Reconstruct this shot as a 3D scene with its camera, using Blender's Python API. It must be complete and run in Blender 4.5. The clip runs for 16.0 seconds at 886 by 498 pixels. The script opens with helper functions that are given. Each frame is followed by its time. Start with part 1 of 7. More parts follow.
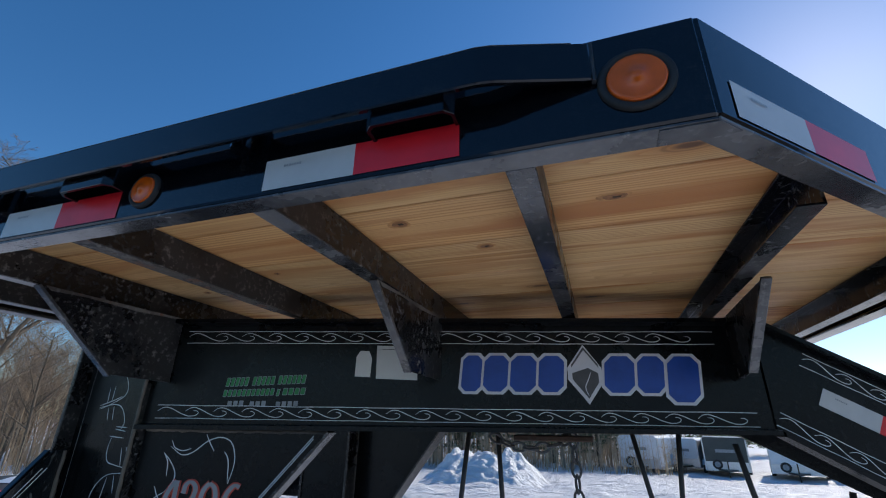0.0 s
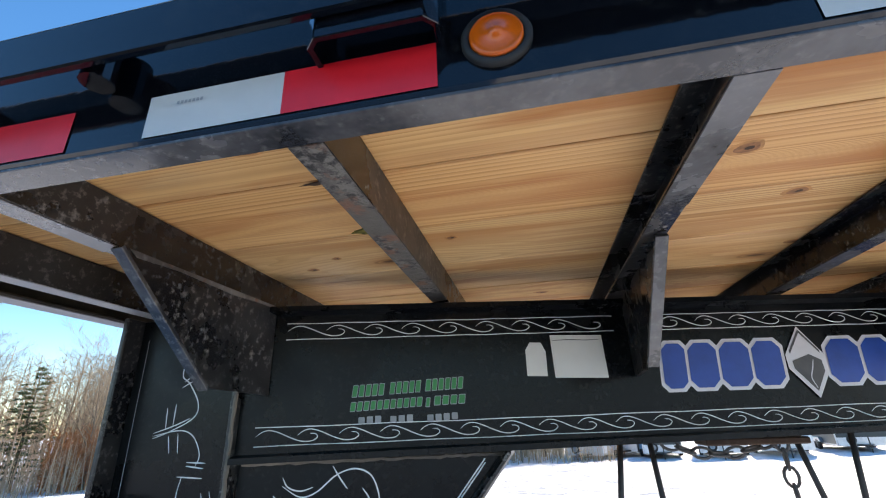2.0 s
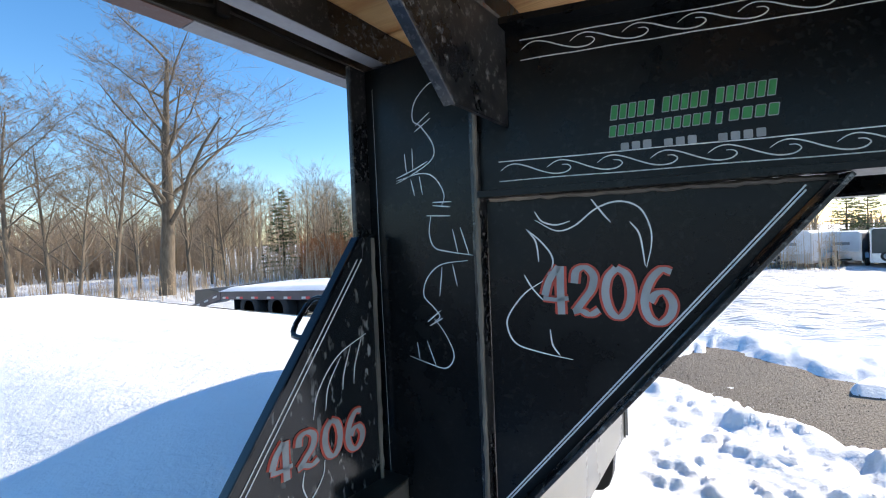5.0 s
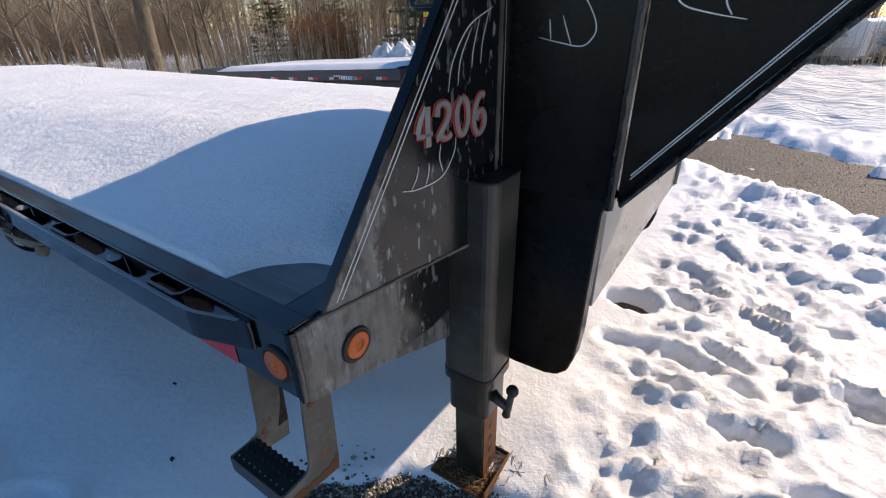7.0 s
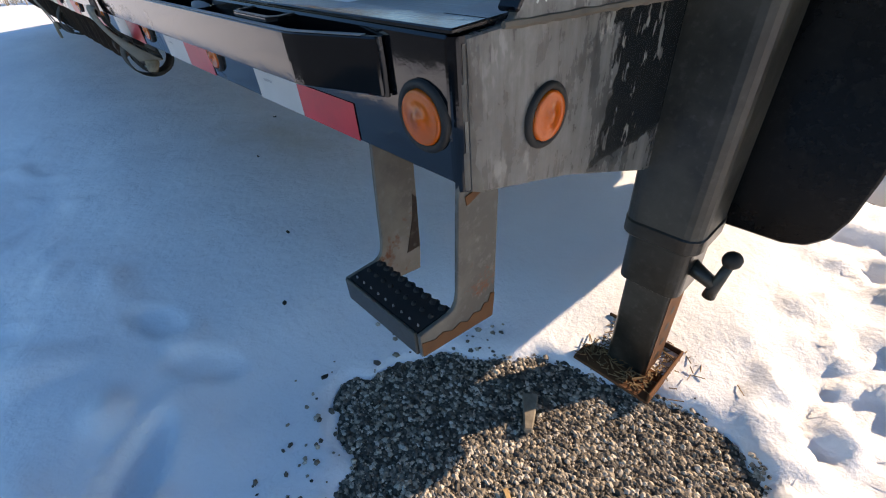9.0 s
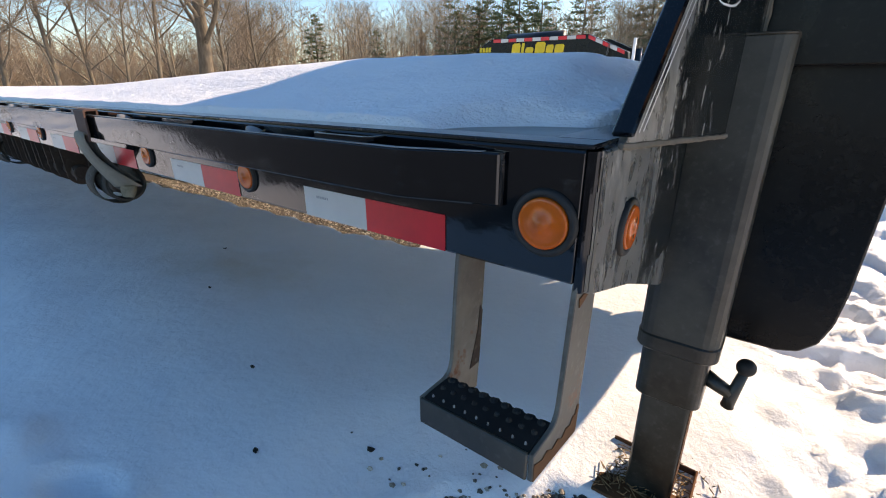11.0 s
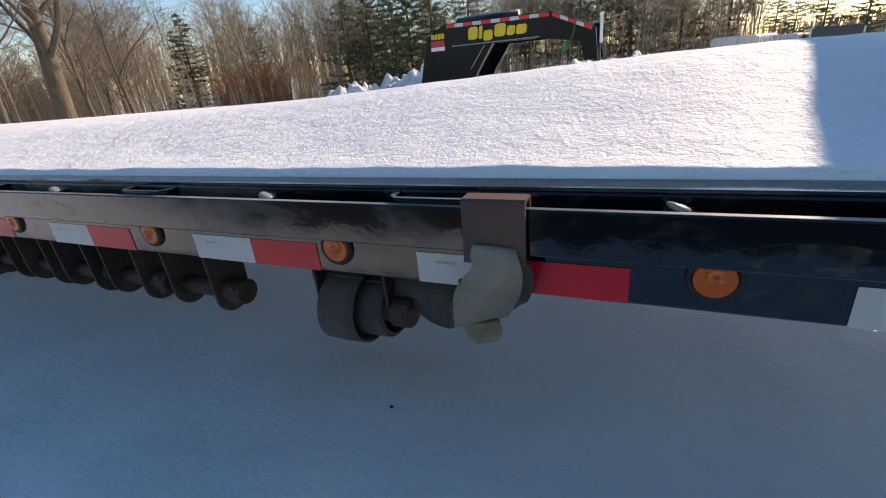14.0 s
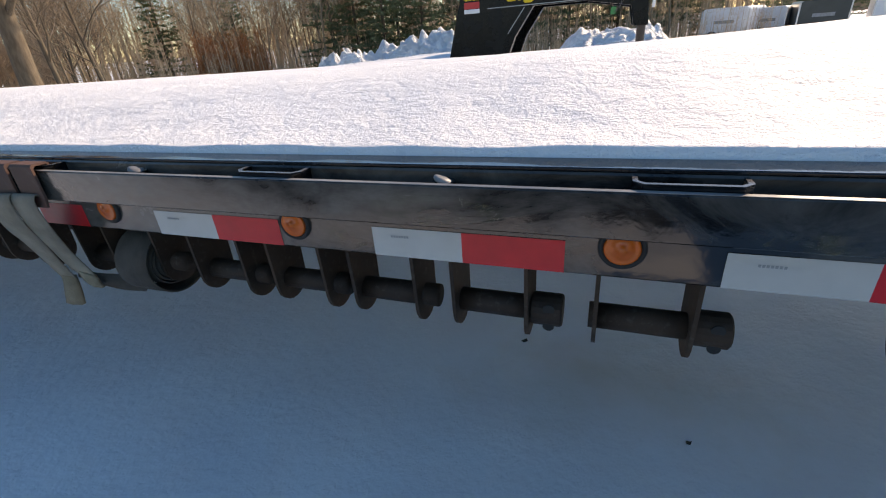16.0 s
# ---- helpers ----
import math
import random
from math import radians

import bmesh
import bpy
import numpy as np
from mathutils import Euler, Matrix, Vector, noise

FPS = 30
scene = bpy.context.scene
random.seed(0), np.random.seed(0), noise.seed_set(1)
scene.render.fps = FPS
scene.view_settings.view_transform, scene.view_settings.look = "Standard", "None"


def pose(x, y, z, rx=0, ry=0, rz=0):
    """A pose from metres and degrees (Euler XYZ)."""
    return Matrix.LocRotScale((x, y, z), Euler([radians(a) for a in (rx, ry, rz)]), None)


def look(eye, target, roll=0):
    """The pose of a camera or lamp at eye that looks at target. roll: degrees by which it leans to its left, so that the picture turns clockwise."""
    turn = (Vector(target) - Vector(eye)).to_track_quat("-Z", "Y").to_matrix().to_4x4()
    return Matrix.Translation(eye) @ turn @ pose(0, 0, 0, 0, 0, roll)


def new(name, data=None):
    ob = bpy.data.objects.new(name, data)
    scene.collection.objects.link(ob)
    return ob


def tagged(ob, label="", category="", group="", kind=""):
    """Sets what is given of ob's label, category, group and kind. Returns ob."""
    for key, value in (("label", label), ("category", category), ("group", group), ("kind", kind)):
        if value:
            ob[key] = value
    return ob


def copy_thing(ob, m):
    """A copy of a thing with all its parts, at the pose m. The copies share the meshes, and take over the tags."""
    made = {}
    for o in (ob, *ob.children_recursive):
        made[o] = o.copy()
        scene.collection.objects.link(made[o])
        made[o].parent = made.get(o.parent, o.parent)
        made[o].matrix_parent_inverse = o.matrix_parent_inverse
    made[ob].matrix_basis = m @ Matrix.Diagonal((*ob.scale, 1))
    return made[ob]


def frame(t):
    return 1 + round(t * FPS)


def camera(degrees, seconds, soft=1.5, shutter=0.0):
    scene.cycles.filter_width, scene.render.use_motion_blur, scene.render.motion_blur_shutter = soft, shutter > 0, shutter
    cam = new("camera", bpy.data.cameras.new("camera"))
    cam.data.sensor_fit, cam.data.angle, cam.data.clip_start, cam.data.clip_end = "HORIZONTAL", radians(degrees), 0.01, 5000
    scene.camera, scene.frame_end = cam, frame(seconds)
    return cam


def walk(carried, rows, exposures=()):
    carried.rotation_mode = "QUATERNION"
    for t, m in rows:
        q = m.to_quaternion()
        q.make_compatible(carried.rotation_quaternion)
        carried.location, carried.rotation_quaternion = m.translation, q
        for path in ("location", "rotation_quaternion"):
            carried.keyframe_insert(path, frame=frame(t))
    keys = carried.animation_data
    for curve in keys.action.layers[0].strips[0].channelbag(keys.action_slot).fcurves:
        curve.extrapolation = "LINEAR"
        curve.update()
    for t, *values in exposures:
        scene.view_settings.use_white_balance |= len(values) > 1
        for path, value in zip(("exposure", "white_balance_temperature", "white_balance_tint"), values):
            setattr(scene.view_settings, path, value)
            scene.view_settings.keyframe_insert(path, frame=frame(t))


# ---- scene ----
cam = camera(90.8, 16.0, 1.1)
PATH = [
    (0, (1.693, -0.45, 1.747), (1.083, 1.305, 2.488), 0.9),
    (0.5, (1.52, -0.421, 1.732), (0.912, 1.34, 2.459), -0.6),
    (1, (1.337, -0.421, 1.728), (0.727, 1.34, 2.454), 0.2),
    (1.5, (1.134, -0.42, 1.762), (0.629, 1.37, 2.496), -0.8),
    (2, (1.006, -0.302, 1.786), (0.657, 1.526, 2.518), -2.3),
    (2.5, (0.946, -0.194, 1.793), (0.62, 1.632, 2.539), -3.0),
    (3, (0.889, -0.146, 1.786), (0.495, 1.667, 2.533), -4.8),
    (3.5, (0.836, -0.143, 1.767), (0.092, 1.601, 2.405), -3.8),
    (4, (0.809, -0.144, 1.73), (-0.165, 1.555, 2.138), -3.0),
    (4.5, (0.793, -0.136, 1.671), (-0.294, 1.538, 1.802), -2.5),
    (5, (0.771, -0.162, 1.644), (-0.32, 1.513, 1.593), -2.3),
    (5.2, (0.748, -0.194, 1.634), (-0.327, 1.487, 1.493), -2.3),
    (7.3, (0.493, -0.339, 1.315), (-0.536, 1.034, 0.285), -0.5),
    (7.5, (0.448, -0.316, 1.248), (-0.693, 0.909, 0.156), -0.6),
    (8, (0.384, -0.28, 1.158), (-0.803, 0.629, -0.17), -4.0),
    (8.2, (0.369, -0.274, 1.142), (-0.805, 0.582, -0.233), -5.8),
    (10.3, (0.223, -0.384, 0.895), (-0.981, 1.02, 0.134), -2.7),
    (10.5, (0.213, -0.409, 0.935), (-0.97, 1.028, 0.203), -1.5),
    (11, (0.154, -0.443, 1.01), (-0.986, 1.042, 0.307), -0.3),
    (11.5, (-0.029, -0.402, 1.01), (-1.153, 1.097, 0.309), -3.4),
    (12, (-0.2, -0.438, 1.067), (-1.228, 1.109, 0.325), -4.1),
    (12.5, (-0.47, -0.504, 1.07), (-1.323, 1.134, 0.301), -5.3),
    (13, (-0.699, -0.502, 1.047), (-1.539, 1.142, 0.279), -6.0),
    (13.5, (-0.934, -0.501, 1.064), (-1.745, 1.158, 0.296), -4.5),
    (14, (-1.241, -0.55, 1.107), (-2.015, 1.129, 0.343), -5.7),
    (14.5, (-1.518, -0.507, 1.092), (-2.281, 1.174, 0.322), -6.4),
    (15, (-1.74, -0.474, 1.075), (-2.516, 1.178, 0.258), -5.9),
    (15.5, (-1.97, -0.551, 1.085), (-2.694, 1.103, 0.225), -4.8),
    (16, (-2.191, -0.57, 1.12), (-2.853, 1.099, 0.239), -4.9),
]
EXPOSURES = [(0, 0.15, 6700, 12), (0.25, 0.73, 6700, 12), (0.5, 1.08, 7650, 13), (1, 1.08, 7950, 14), (1.5, 1.18, 8050, 14), (2, 1.46, 7950, 14), (3, 1.6, 7900, 14), (3.5, 1.46, 7850, 14), (4, 1.25, 7300, 12), (5.2, 1.12, 7500, 12), (7.5, 0.52, 8800, 20), (8.2, 0.9, 9400, 20), (10.5, 1.15, 9400, 20), (11, 1.13, 9400, 20), (12, 1.2, 9400, 20), (13.5, 0.77, 9200, 20), (14.5, 0.68, 9600, 20), (15, 0.76, 9700, 20), (16, 0.81, 9800, 20)]
walk(cam, [(t, look(eye, target, roll)) for t, eye, target, roll in PATH], EXPOSURES)

# ---- world and light ----
SUN = Vector((0.79, 1.46, 1.0)).normalized()
world = bpy.data.worlds.new("sky")
scene.world = world
world.use_nodes = True
wn = world.node_tree.nodes
sky = wn.new("ShaderNodeTexSky")
sky.sky_type = 'NISHITA'
sky.sun_disc = False
sky.sun_elevation = math.asin(SUN.z)
sky.sun_rotation = math.atan2(SUN.x, SUN.y)
sky.air_density, sky.dust_density, sky.ozone_density = 1.0, 0.2, 4.0
wn["Background"].inputs["Strength"].default_value = 0.13
rich = wn.new("ShaderNodeHueSaturation")
rich.inputs["Saturation"].default_value = 1.25
rich.inputs["Hue"].default_value = 0.501
world.node_tree.links.new(sky.outputs[0], rich.inputs["Color"])
world.node_tree.links.new(rich.outputs[0], wn["Background"].inputs["Color"])
sun = new("sun", bpy.data.lights.new("sun", 'SUN'))
sun.data.energy, sun.data.angle, sun.data.color = 3.4, radians(0.53), (1.0, 0.95, 0.87)
sun.rotation_mode = 'QUATERNION'
sun.rotation_quaternion = SUN.to_track_quat('Z', 'Y')


# ---- materials ----
class Nodes:
    """Short hand for building a node material."""

    def __init__(self, name, rough=0.5, metal=0.0, colour=(0.5, 0.5, 0.5), spec=0.5):
        self.mat = bpy.data.materials.new(name)
        self.mat.use_nodes = True
        self.tree = self.mat.node_tree
        self.b = self.tree.nodes["Principled BSDF"]
        self.b.inputs["Roughness"].default_value = rough
        self.b.inputs["Metallic"].default_value = metal
        self.b.inputs["Base Color"].default_value = (*colour, 1)
        self.b.inputs["Specular IOR Level"].default_value = spec

    def node(self, kind, **values):
        n = self.tree.nodes.new(kind)
        for k, v in values.items():
            n.inputs[k.replace("_", " ")].default_value = v
        return n

    def link(self, a, b):
        self.tree.links.new(a, b)

    def coords(self, scale=(1, 1, 1), random_shift=0.0):
        """Object coordinates, scaled; with a shift for each object where asked."""
        tc = self.node("ShaderNodeTexCoord")
        mp = self.node("ShaderNodeMapping")
        mp.inputs["Scale"].default_value = scale
        src = tc.outputs["Object"]
        if random_shift:
            info = self.node("ShaderNodeObjectInfo")
            mul = self.node("ShaderNodeMath")
            mul.operation = 'MULTIPLY'
            mul.inputs[1].default_value = random_shift
            self.link(info.outputs["Random"], mul.inputs[0])
            add = self.node("ShaderNodeVectorMath")
            self.link(src, add.inputs[0])
            self.link(mul.outputs[0], add.inputs[1])
            src = add.outputs[0]
        self.link(src, mp.inputs["Vector"])
        return mp.outputs[0]

    def noise(self, vec, scale, detail=4, rough=0.6, distortion=0.0):
        n = self.node("ShaderNodeTexNoise", Scale=scale, Detail=detail, Roughness=rough, Distortion=distortion)
        self.link(vec, n.inputs["Vector"])
        return n.outputs["Fac"]

    def ramp(self, fac, stops):
        r = self.node("ShaderNodeValToRGB")
        el = r.color_ramp.elements
        while len(el) < len(stops):
            el.new(0.5)
        for e, (p, c) in zip(el, stops):
            e.position = p
            e.color = (*c, 1) if len(c) == 3 else c
        self.link(fac, r.inputs[0])
        return r.outputs[0]

    def mix(self, fac, a, b):
        m = self.node("ShaderNodeMix")
        m.data_type = 'RGBA'
        for s, v in ((m.inputs[0], fac), (m.inputs[6], a), (m.inputs[7], b)):
            if isinstance(v, (tuple, float, int)):
                s.default_value = (*v, 1) if isinstance(v, tuple) else v
            else:
                self.link(v, s)
        return m.outputs[2]

    def colour(self, out):
        self.link(out, self.b.inputs["Base Color"])

    def rough(self, out):
        self.link(out, self.b.inputs["Roughness"])

    def bump(self, fac, strength, distance=0.01):
        n = self.node("ShaderNodeBump", Strength=strength, Distance=distance)
        self.link(fac, n.inputs["Height"])
        old = self.b.inputs["Normal"].links
        if old:
            self.link(old[0].from_socket, n.inputs["Normal"])
        self.link(n.outputs[0], self.b.inputs["Normal"])


G0, G1 = (0, 0, 0), (1, 1, 1)


def painted_steel(name, base, dust, dust_from, rough, speck=0.0, rust=0.0, spec=0.32, run=1.0, haze=0.35):
    """Painted steel: a dust film at a large scale, dried droplets at a small one, and rust where the paint has gone."""
    n = Nodes(name, rough, spec=spec)
    v = n.coords((1, 1, 1), 3.0)
    film = n.ramp(n.noise(v, 3.2, 6, 0.65), [(dust_from, G0), (dust_from + 0.28, G1)])
    col = n.mix(film, base, dust)
    if speck:
        dots = n.ramp(n.noise(n.coords((1, 1, run), 3.0), 78, 4, 0.6), [(0.54, G0), (0.72, (speck, speck, speck))])
        patch = n.ramp(n.noise(v, 9, 4, 0.55), [(0.34, (0.15, 0.15, 0.15)), (0.62, G1)])
        both = n.node("ShaderNodeMath")
        both.operation = 'MULTIPLY'
        n.link(dots, both.inputs[0])
        n.link(patch, both.inputs[1])
        col = n.mix(both.outputs[0], col, (0.21, 0.205, 0.195))
    if rust:
        r = n.ramp(n.noise(v, 9, 8, 0.7), [(1.0 - rust, G0), (1.06 - rust, G1)])
        col = n.mix(r, col, (0.16, 0.055, 0.022))
    n.colour(col)
    fine = n.noise(v, 90, 3, 0.5)
    n.rough(n.ramp(film, [(0.0, (rough,) * 3), (1.0, (min(1, rough + haze),) * 3)]))
    n.bump(fine, 0.06, 0.002)
    n.bump(n.noise(v, 7, 2, 0.5), 0.05, 0.01)
    return n.mat


def tail_greyed(name):
    """Black enamel with road film, greyed towards the tail for mirrored snow: cloudy patches, lengthwise wipes and dark
    scratches.
    """
    n = Nodes(name, 0.08, spec=0.7)
    v = n.coords()
    split = n.node("ShaderNodeSeparateXYZ")
    n.link(v, split.inputs[0])
    # the grey grows to the rear, painted for snow mirrored in the rail
    rear = n.node("ShaderNodeMapRange")
    for k, q in (("From Min", -1.2), ("From Max", -3.0), ("To Min", -0.16), ("To Max", 0.13)):
        rear.inputs[k].default_value = q
    n.link(split.outputs["X"], rear.inputs["Value"])
    cloud = n.node("ShaderNodeMath")
    n.link(n.noise(n.coords((1, 1, 2.2)), 4.5, 7, 0.68, 0.6), cloud.inputs[0])
    n.link(rear.outputs[0], cloud.inputs[1])
    film = n.ramp(cloud.outputs[0], [(0.40, G0), (0.80, G1)])
    col = n.mix(film, (0.0035, 0.0042, 0.0055), (0.125, 0.122, 0.112))
    chips = n.ramp(n.noise(n.coords((1, 1, 0.7)), 34, 6, 0.72), [(0.64, G0), (0.70, (0.5, 0.5, 0.5))])
    n.colour(n.mix(chips, col, (0.022, 0.020, 0.018)))
    n.rough(n.ramp(film, [(0.0, (0.07,) * 3), (1.0, (0.30,) * 3)]))
    n.bump(n.noise(v, 7, 2, 0.5), 0.05, 0.01)
    n.bump(n.noise(v, 90, 3, 0.5), 0.06, 0.002)
    return n.mat


def residue():
    """Thin yellowish residue of old stickers, patchy and see-through."""
    n = Nodes("yellow_residue", 0.55, colour=(0.30, 0.245, 0.13))
    v = n.coords()
    n.link(n.ramp(n.noise(v, 38, 7, 0.75), [(0.50, G0), (0.74, (0.36, 0.36, 0.36))]), n.b.inputs["Alpha"])
    return n.mat


RESIDUE = residue()
BLACK = painted_steel("black_enamel", (0.003, 0.0035, 0.005), (0.036, 0.034, 0.029), 0.57, 0.06, 0.05, spec=0.5, haze=0.16)
RAIL_PAINT = tail_greyed("tail_greyed_enamel")
BLACK_WET = painted_steel("wet_black_steel", (0.012, 0.013, 0.015), (0.05, 0.05, 0.05), 0.5, 0.07, 0.1, spec=0.6, haze=0.1)
BLACK_SPECK = painted_steel("black_enamel_spotted", (0.006, 0.0068, 0.0085), (0.046, 0.046, 0.045), 0.47, 0.24, 1.0, 0.16, 0.5)
BLACK_WEB = painted_steel("black_enamel_satin", (0.0032, 0.0042, 0.0050), (0.010, 0.011, 0.0115), 0.5, 0.26, 0.05, spec=0.2)
BLACK_DULL = painted_steel("black_frame_paint", (0.013, 0.0135, 0.012), (0.075, 0.071, 0.058), 0.44, 0.28, 0.15, spec=0.5)
SCUFFED = painted_steel("scuffed_steel", (0.022, 0.024, 0.028), (0.17, 0.172, 0.175), 0.46, 0.14, 0.6, 0.24, 0.5)
WEATHERED = painted_steel("weathered_steel", (0.085, 0.08, 0.07), (0.27, 0.245, 0.205), 0.44, 0.45, 0.8, 0.45)
MUDDY = painted_steel("muddy_flange", (0.06, 0.055, 0.05), (0.25, 0.235, 0.205), 0.40, 0.5, 0.8, 0.38)
# pale steel for worn spots and for painted sky and snow reflections
WORN_SHEEN = painted_steel("worn_steel_sheen", (0.12, 0.124, 0.13), (0.34, 0.34, 0.34), 0.40, 0.28, 0.5, 0.2, 0.5)


def salted(name, reach, ragged):
    """Black enamel under a grey salt film that ends in a ragged line, with dried drops on the clean part and streaks down the film."""
    n = Nodes(name, 0.2, spec=0.5)
    v = n.coords()
    split = n.node("ShaderNodeSeparateXYZ")
    n.link(v, split.inputs[0])

    def maths(op, a, b):
        m = n.node("ShaderNodeMath")
        m.operation = op
        for s_, q in zip(m.inputs, (a, b)):
            if isinstance(q, (int, float)):
                s_.default_value = q
            else:
                n.link(q, s_)
        return m.outputs[0]
    wander = maths('MULTIPLY', maths('SUBTRACT', n.noise(v, 6, 6, 0.65), 0.5), ragged)
    edge = maths('ADD', maths('MULTIPLY', maths('SUBTRACT', reach, split.outputs["Y"]), 3.0), maths('MULTIPLY', wander, 3.0))
    low = maths('MULTIPLY', maths('SUBTRACT', 0.715, split.outputs["Z"]), 8.0)
    film = n.ramp(maths('MAXIMUM', edge, maths('ADD', low, wander)), [(0.0, G0), (0.05, (0.72, 0.72, 0.72)), (0.6, G1)])
    patchy = n.ramp(n.noise(v, 13, 6, 0.7), [(0.30, (0.25, 0.25, 0.25)), (0.62, G1)])
    streak = n.ramp(n.noise(n.coords((1, 1, 0.16)), 45, 4, 0.6), [(0.40, (0.45, 0.45, 0.45)), (0.62, G1)])
    film = maths('MULTIPLY', film, maths('MULTIPLY', patchy, streak))
    col = n.mix(film, (0.008, 0.011, 0.013), (0.24, 0.245, 0.235))
    drops = n.ramp(n.noise(n.coords((1, 1, 0.42)), 58, 3, 0.55), [(0.595, G0), (0.66, (0.75, 0.75, 0.75))])
    spread = n.ramp(n.noise(v, 5, 3, 0.5), [(0.38, G0), (0.58, G1)])
    col = n.mix(maths('MULTIPLY', drops, spread), col, (0.33, 0.33, 0.31))
    rust = n.ramp(n.noise(v, 26, 6, 0.7), [(0.69, G0), (0.74, (0.7, 0.7, 0.7))])
    n.colour(n.mix(rust, col, (0.15, 0.09, 0.05)))
    n.rough(n.ramp(film, [(0.0, (0.16,) * 3), (1.0, (0.48,) * 3)]))
    n.bump(n.noise(v, 90, 3, 0.5), 0.08, 0.002)
    return n.mat


SALTED = salted("salt_stained_enamel", 0.275, 0.34)
WING = salted("salt_stained_wing_enamel", 0.235, 0.26)
WELD = painted_steel("weld_bead", (0.07, 0.062, 0.052), (0.22, 0.185, 0.145), 0.4, 0.5)
HOOK = painted_steel("rusty_hook", (0.105, 0.056, 0.046), (0.17, 0.092, 0.068), 0.44, 0.75, 0.2)
RUST = painted_steel("rusty_steel", (0.020, 0.012, 0.009), (0.080, 0.040, 0.025), 0.44, 0.7, 0.25)
PRIMER = painted_steel("red_brown_primer", (0.13, 0.062, 0.048), (0.24, 0.17, 0.15), 0.5, 0.5, 0.4)
RUST_ORANGE = painted_steel("orange_rust", (0.085, 0.034, 0.016), (0.20, 0.088, 0.038), 0.40, 0.8)
RUST_DARK = painted_steel("brown_winch_steel", (0.032, 0.018, 0.012), (0.085, 0.050, 0.033), 0.45, 0.62, 0.2)
GALV = painted_steel("grey_panel", (0.24, 0.24, 0.235), (0.38, 0.365, 0.34), 0.45, 0.24, 0.2, 0.15, 0.5)
ZINC = painted_steel("chain_zinc", (0.10, 0.10, 0.10), (0.05, 0.04, 0.035), 0.4, 0.45)


def plain(name, colour, rough=0.5, spread=0.12, scale=30, metal=0.0, bump=0.0):
    """One paint or plastic with slight mottling."""
    n = Nodes(name, rough, metal, colour)
    v = n.coords((1, 1, 1), 2.0)
    low = tuple(c * (1 - spread) for c in colour)
    high = tuple(min(1, c * (1 + spread)) for c in colour)
    n.colour(n.ramp(n.noise(v, scale, 4), [(0.3, low), (0.7, high)]))
    if bump:
        n.bump(n.noise(v, scale * 3, 4), bump, 0.005)
    return n.mat


TAPE_WHITE = plain("white_reflective_film", (0.50, 0.495, 0.475), 0.32, 0.06, 14)
TAPE_RED = plain("red_reflective_film", (0.68, 0.014, 0.022), 0.30, 0.12, 14)
AMBER = plain("amber_lens", (0.62, 0.10, 0.006), 0.18, 0.08, 50, bump=0.06)
RUBBER = plain("black_rubber", (0.012, 0.012, 0.012), 0.65, 0.3, 40, bump=0.05)
HOSE = plain("hose_rubber", (0.022, 0.022, 0.023), 0.5, 0.3, 40)
LINE_WHITE = plain("white_vinyl", (0.62, 0.64, 0.63), 0.5, 0.06)
SILVER = plain("silver_vinyl", (0.27, 0.285, 0.29), 0.4, 0.2, 12)
PALE = plain("pale_vinyl", (0.58, 0.58, 0.60), 0.45, 0.05)
BLUE = plain("blue_vinyl", (0.008, 0.055, 0.28), 0.4, 0.15, 20)
ORANGE = plain("red_orange_vinyl", (0.50, 0.055, 0.03), 0.45, 0.2, 20)
GREEN = plain("green_vinyl", (0.02, 0.22, 0.06), 0.45, 0.2, 20)
GREY_ROAD = plain("dark_grey_vinyl", (0.07, 0.07, 0.07), 0.5, 0.2)
PAPER = plain("paper_label", (0.60, 0.60, 0.55), 0.7, 0.05, 8)
YELLOW = plain("yellow_vinyl", (0.70, 0.47, 0.01), 0.4, 0.08)
RED_VINYL = plain("red_vinyl", (0.55, 0.03, 0.03), 0.4, 0.08)
WHITE_PAINT = plain("white_trailer_skin", (0.74, 0.75, 0.77), 0.3, 0.05, 2)
DARK_PAINT = plain("charcoal_trailer_skin", (0.035, 0.045, 0.045), 0.35, 0.15, 2)
ALU = plain("bright_aluminium", (0.55, 0.56, 0.58), 0.35, 0.1, 6, 0.9)
PURPLE = plain("faded_purple_black_paint", (0.045, 0.032, 0.042), 0.4, 0.3, 3)
TYRE = plain("tyre_rubber", (0.02, 0.02, 0.021), 0.8, 0.3, 30, bump=0.2)


def webbing(name, low, high, dirt):
    n = Nodes(name, 0.85)
    v = n.coords((1, 1, 1))
    wav = n.node("ShaderNodeTexWave", Scale=240.0, Distortion=1.0, Detail=1.0)
    n.link(v, wav.inputs["Vector"])
    base = n.ramp(n.noise(v, 22, 5), [(0.3, low), (0.7, high)])
    n.colour(n.mix(n.noise(v, 6, 4), base, dirt))
    n.bump(wav.outputs["Fac"], 0.35, 0.002)
    return n.mat


WEBBING = webbing("grey_webbing", (0.22, 0.185, 0.14), (0.40, 0.34, 0.265), (0.18, 0.15, 0.115))
FRAY = webbing("frayed_beige_webbing", (0.22, 0.17, 0.11), (0.42, 0.34, 0.23), (0.13, 0.10, 0.065))
ROLLED = webbing("dirty_shaded_webbing", (0.050, 0.043, 0.036), (0.13, 0.112, 0.092), (0.036, 0.031, 0.026))


